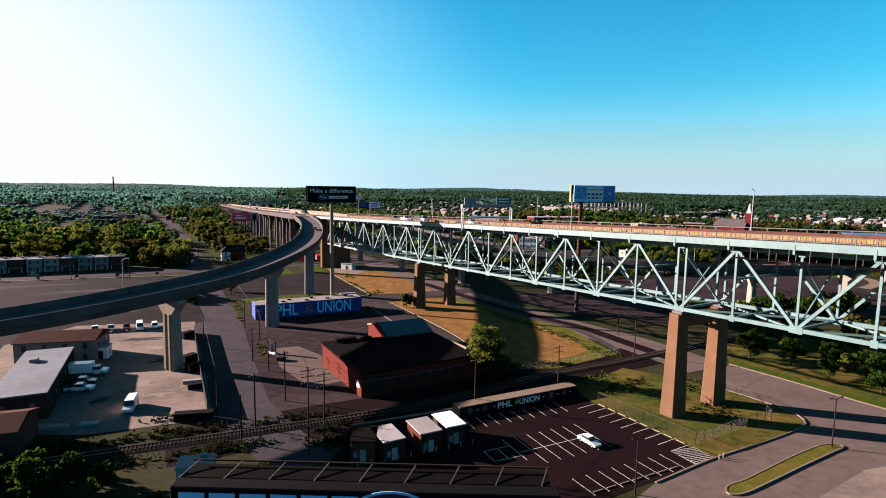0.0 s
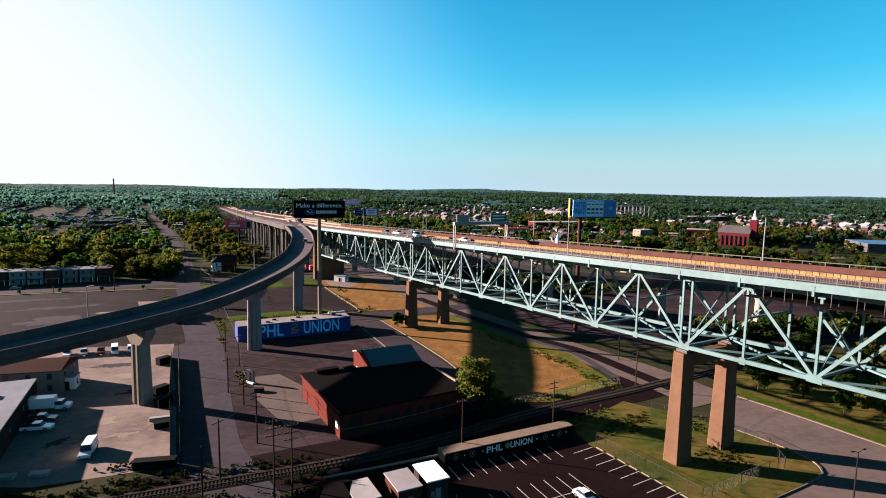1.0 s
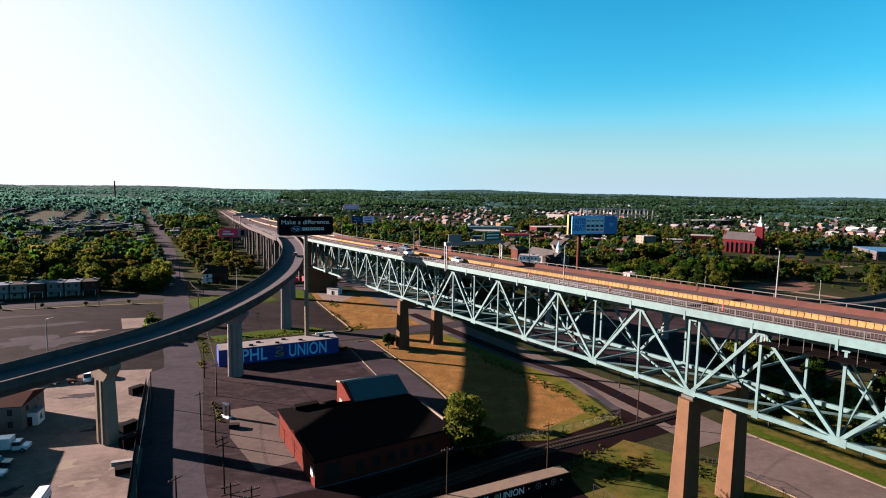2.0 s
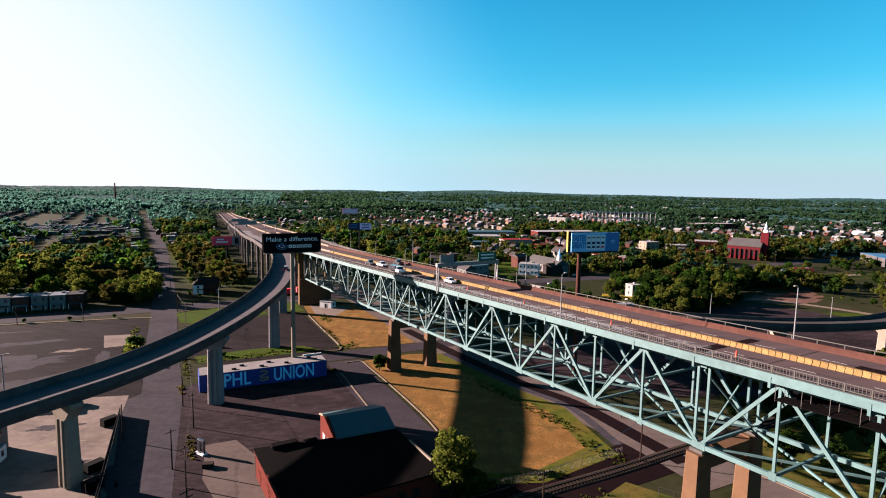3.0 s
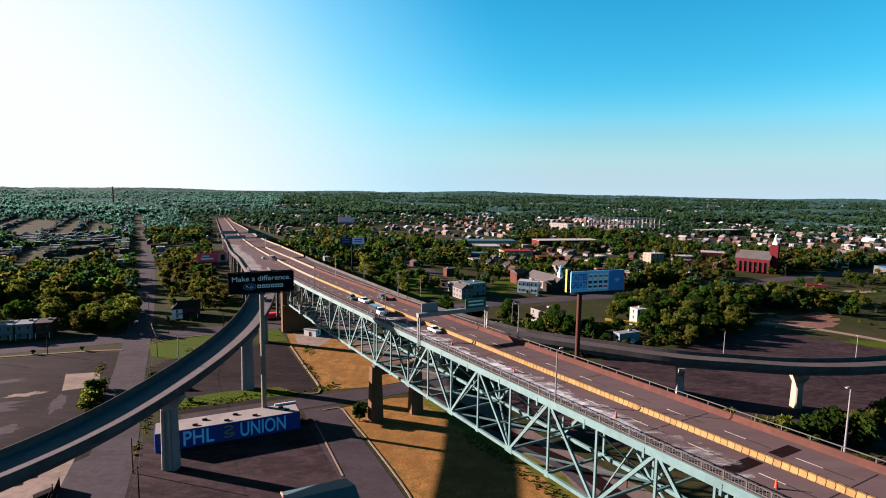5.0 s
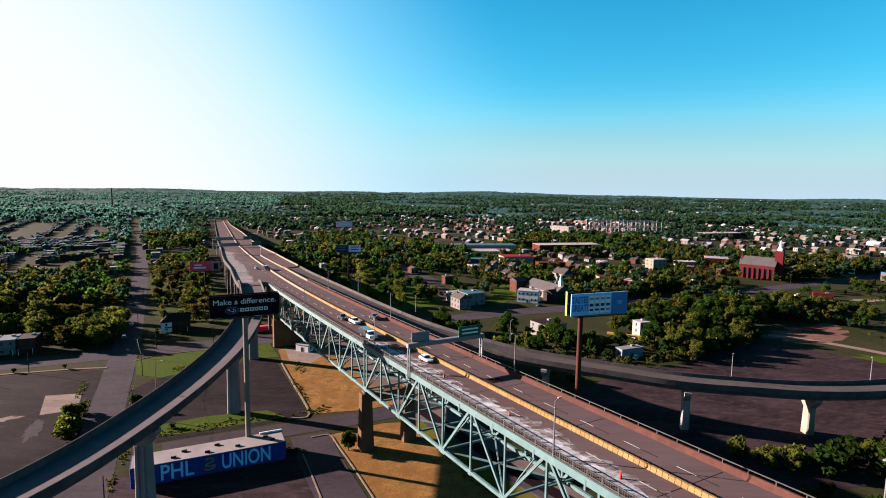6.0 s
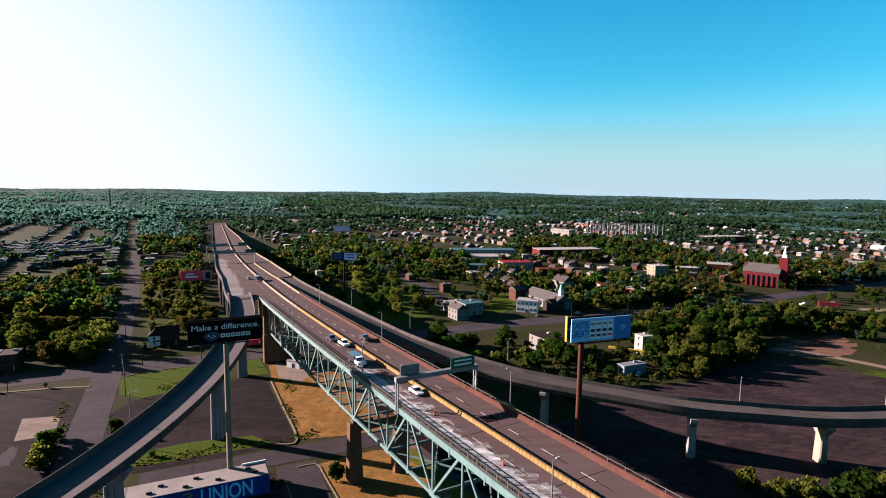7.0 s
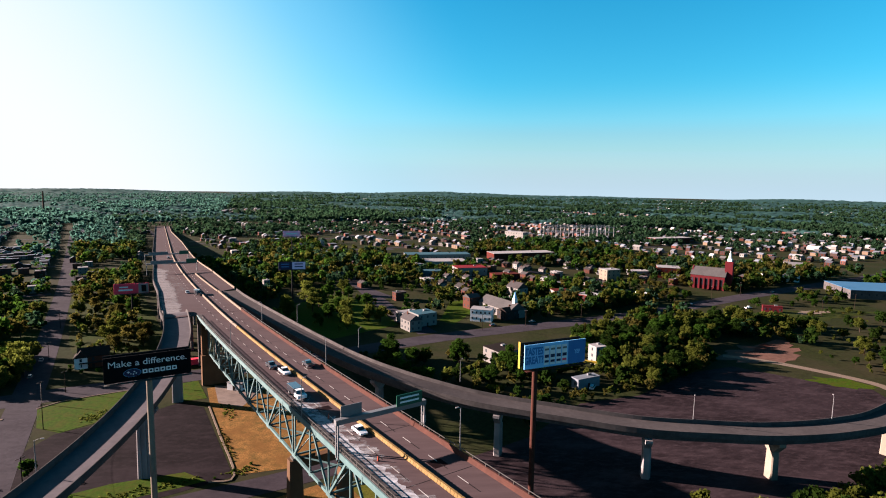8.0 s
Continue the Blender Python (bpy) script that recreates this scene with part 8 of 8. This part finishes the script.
for x, y, s_, n_, dist, step, row, bn in houses:
    for _ in range(2 if bn >= 0 else 1):
        a, q = rg.uniform(0, math.tau), rg.uniform(4.5, 9)
        tx, ty = x + q * math.cos(a), y + q * math.sin(a)
        if zone(tx, ty) and free_fast(tx, ty, 0.3):
            (mid if dist < 820 else far).append((tx, ty, rg.uniform(3.5, 7.5)))
rg.shuffle(mid)
rg.shuffle(far)
mid, far = mid[:5800], far[:7600]
# trees on the left take the leaf with haze in its colour
lefty = [q for q in mid if sn_of(q[0], q[1])[1] < -60 and sn_of(q[0], q[1])[0] > 520]
gone = set(lefty)
mid = [q for q in mid if q not in gone]
joined_trees("town_trees", lefty[::2], "trees between row houses, pale green with painted haze", 110, HAZEPALE, 1.05)
joined_trees("town_trees", lefty[1::2], "fresh green trees between row houses", 110, LEAF[0], 1.05)
fifth = len(mid) // 5
# the haze-tinted far leaf also serves as the fresh green here
for k, (lm, kind_) in enumerate(((LEAF[0], "green"), (HAZELEAF, "fresh green"), (LEAF[2], "dark green"), (LEAF[1], "olive"), (LEAF[3], "bronze budding"))):
    joined_trees("town_trees", mid[k * fifth:(k + 1) * fifth], kind_ + " trees between the town's houses", 110, lm, 1.05)
leftward = [q for q in far if sn_of(q[0], q[1])[1] < 20]
joined_trees("far_trees", [q for q in far if sn_of(q[0], q[1])[1] >= 20], "distant trees of the town, tinted towards haze", 46, HAZELEAF, 1.6)
joined_trees("far_trees", leftward, "distant trees of the row house quarter, haze painted into their pale green", 46, HAZEPALE, 1.6)
wide = []
while len(wide) < 11000:
    a, r = rg.uniform(-0.8, 0.86), 1300 * (3900 / 1300) ** rg.random()
    x, y = r * math.sin(a), r * math.cos(a)
    if noise.noise(Vector((x * 0.003, y * 0.0045, 8.1))) + 0.6 * noise.noise(Vector((x * 0.012, y * 0.012, 2.2))) > -0.12 + 0.3 * rg.random():
        wide.append((x, y, rg.uniform(9, 15)))
joined_trees("far_trees", [q for q in wide if q[0] > -0.3 * q[1]], "far trees and woods before the horizon, tinted towards haze", 18, HAZELEAF, 2.6)
joined_trees("far_trees", [q for q in wide if q[0] <= -0.3 * q[1]], "far woods before the horizon, pale green with painted haze", 18, HAZEPALE, 2.6)

# continuous woods towards the horizon, distance haze put into their blue-green
rows_, cols = 260, 520
me = bpy.data.meshes.new("far_woods")
rr = 1350 * (4900 / 1350) ** (np.arange(rows_) / (rows_ - 1))
aa = np.linspace(-0.86, 0.92, cols)
R_, A_ = np.meshgrid(rr, aa, indexing="ij")
rng = np.random.default_rng(5)
R_ = R_ * (1 + rng.uniform(-0.0022, 0.0022, R_.shape))
A_ = A_ + rng.uniform(-0.0015, 0.0015, A_.shape)
X_, Y_ = R_ * np.sin(A_), R_ * np.cos(A_)
patch = np.sin(X_ * 0.006 + 1.3) * np.sin(Y_ * 0.0043 + 0.4) + 0.6 * np.sin(X_ * 0.017 + Y_ * 0.011)
H_ = np.where(patch + rng.normal(scale=0.35, size=R_.shape) > -0.35, rng.uniform(3, 8, R_.shape), rng.uniform(-3, 1.5, R_.shape))
H_ = H_ + np.clip((R_ - 3000) / 1900, 0, 1) ** 2 * (6 + 9 * np.sin(A_ * 9 + 1.0) + 6 * np.sin(A_ * 23))
H_[0, :] = -3
co = np.stack([X_, Y_, H_], -1).reshape(-1, 3)
ii = np.arange(rows_ * cols).reshape(rows_, cols)
qd = np.stack([ii[:-1, :-1], ii[:-1, 1:], ii[1:, 1:], ii[1:, :-1]], -1).reshape(-1, 4)
me.vertices.add(len(co))
me.vertices.foreach_set("co", co.reshape(-1).astype(np.float32))
me.loops.add(len(qd) * 4)
me.loops.foreach_set("vertex_index", qd.reshape(-1).astype(np.int32))
me.polygons.add(len(qd))
me.polygons.foreach_set("loop_start", np.arange(0, len(qd) * 4, 4, dtype=np.int32))
me.update(calc_edges=True)
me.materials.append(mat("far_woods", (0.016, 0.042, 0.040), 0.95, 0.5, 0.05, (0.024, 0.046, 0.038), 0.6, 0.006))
tagged(new("far_woods", me), "dark green woods stretching to the horizon, tinted blue for haze", "woods", kind="stuff")
for ob in TREES + BUSH:
    if ob.name not in tused:
        for o in (*ob.children_recursive, ob):
            bpy.data.objects.remove(o)
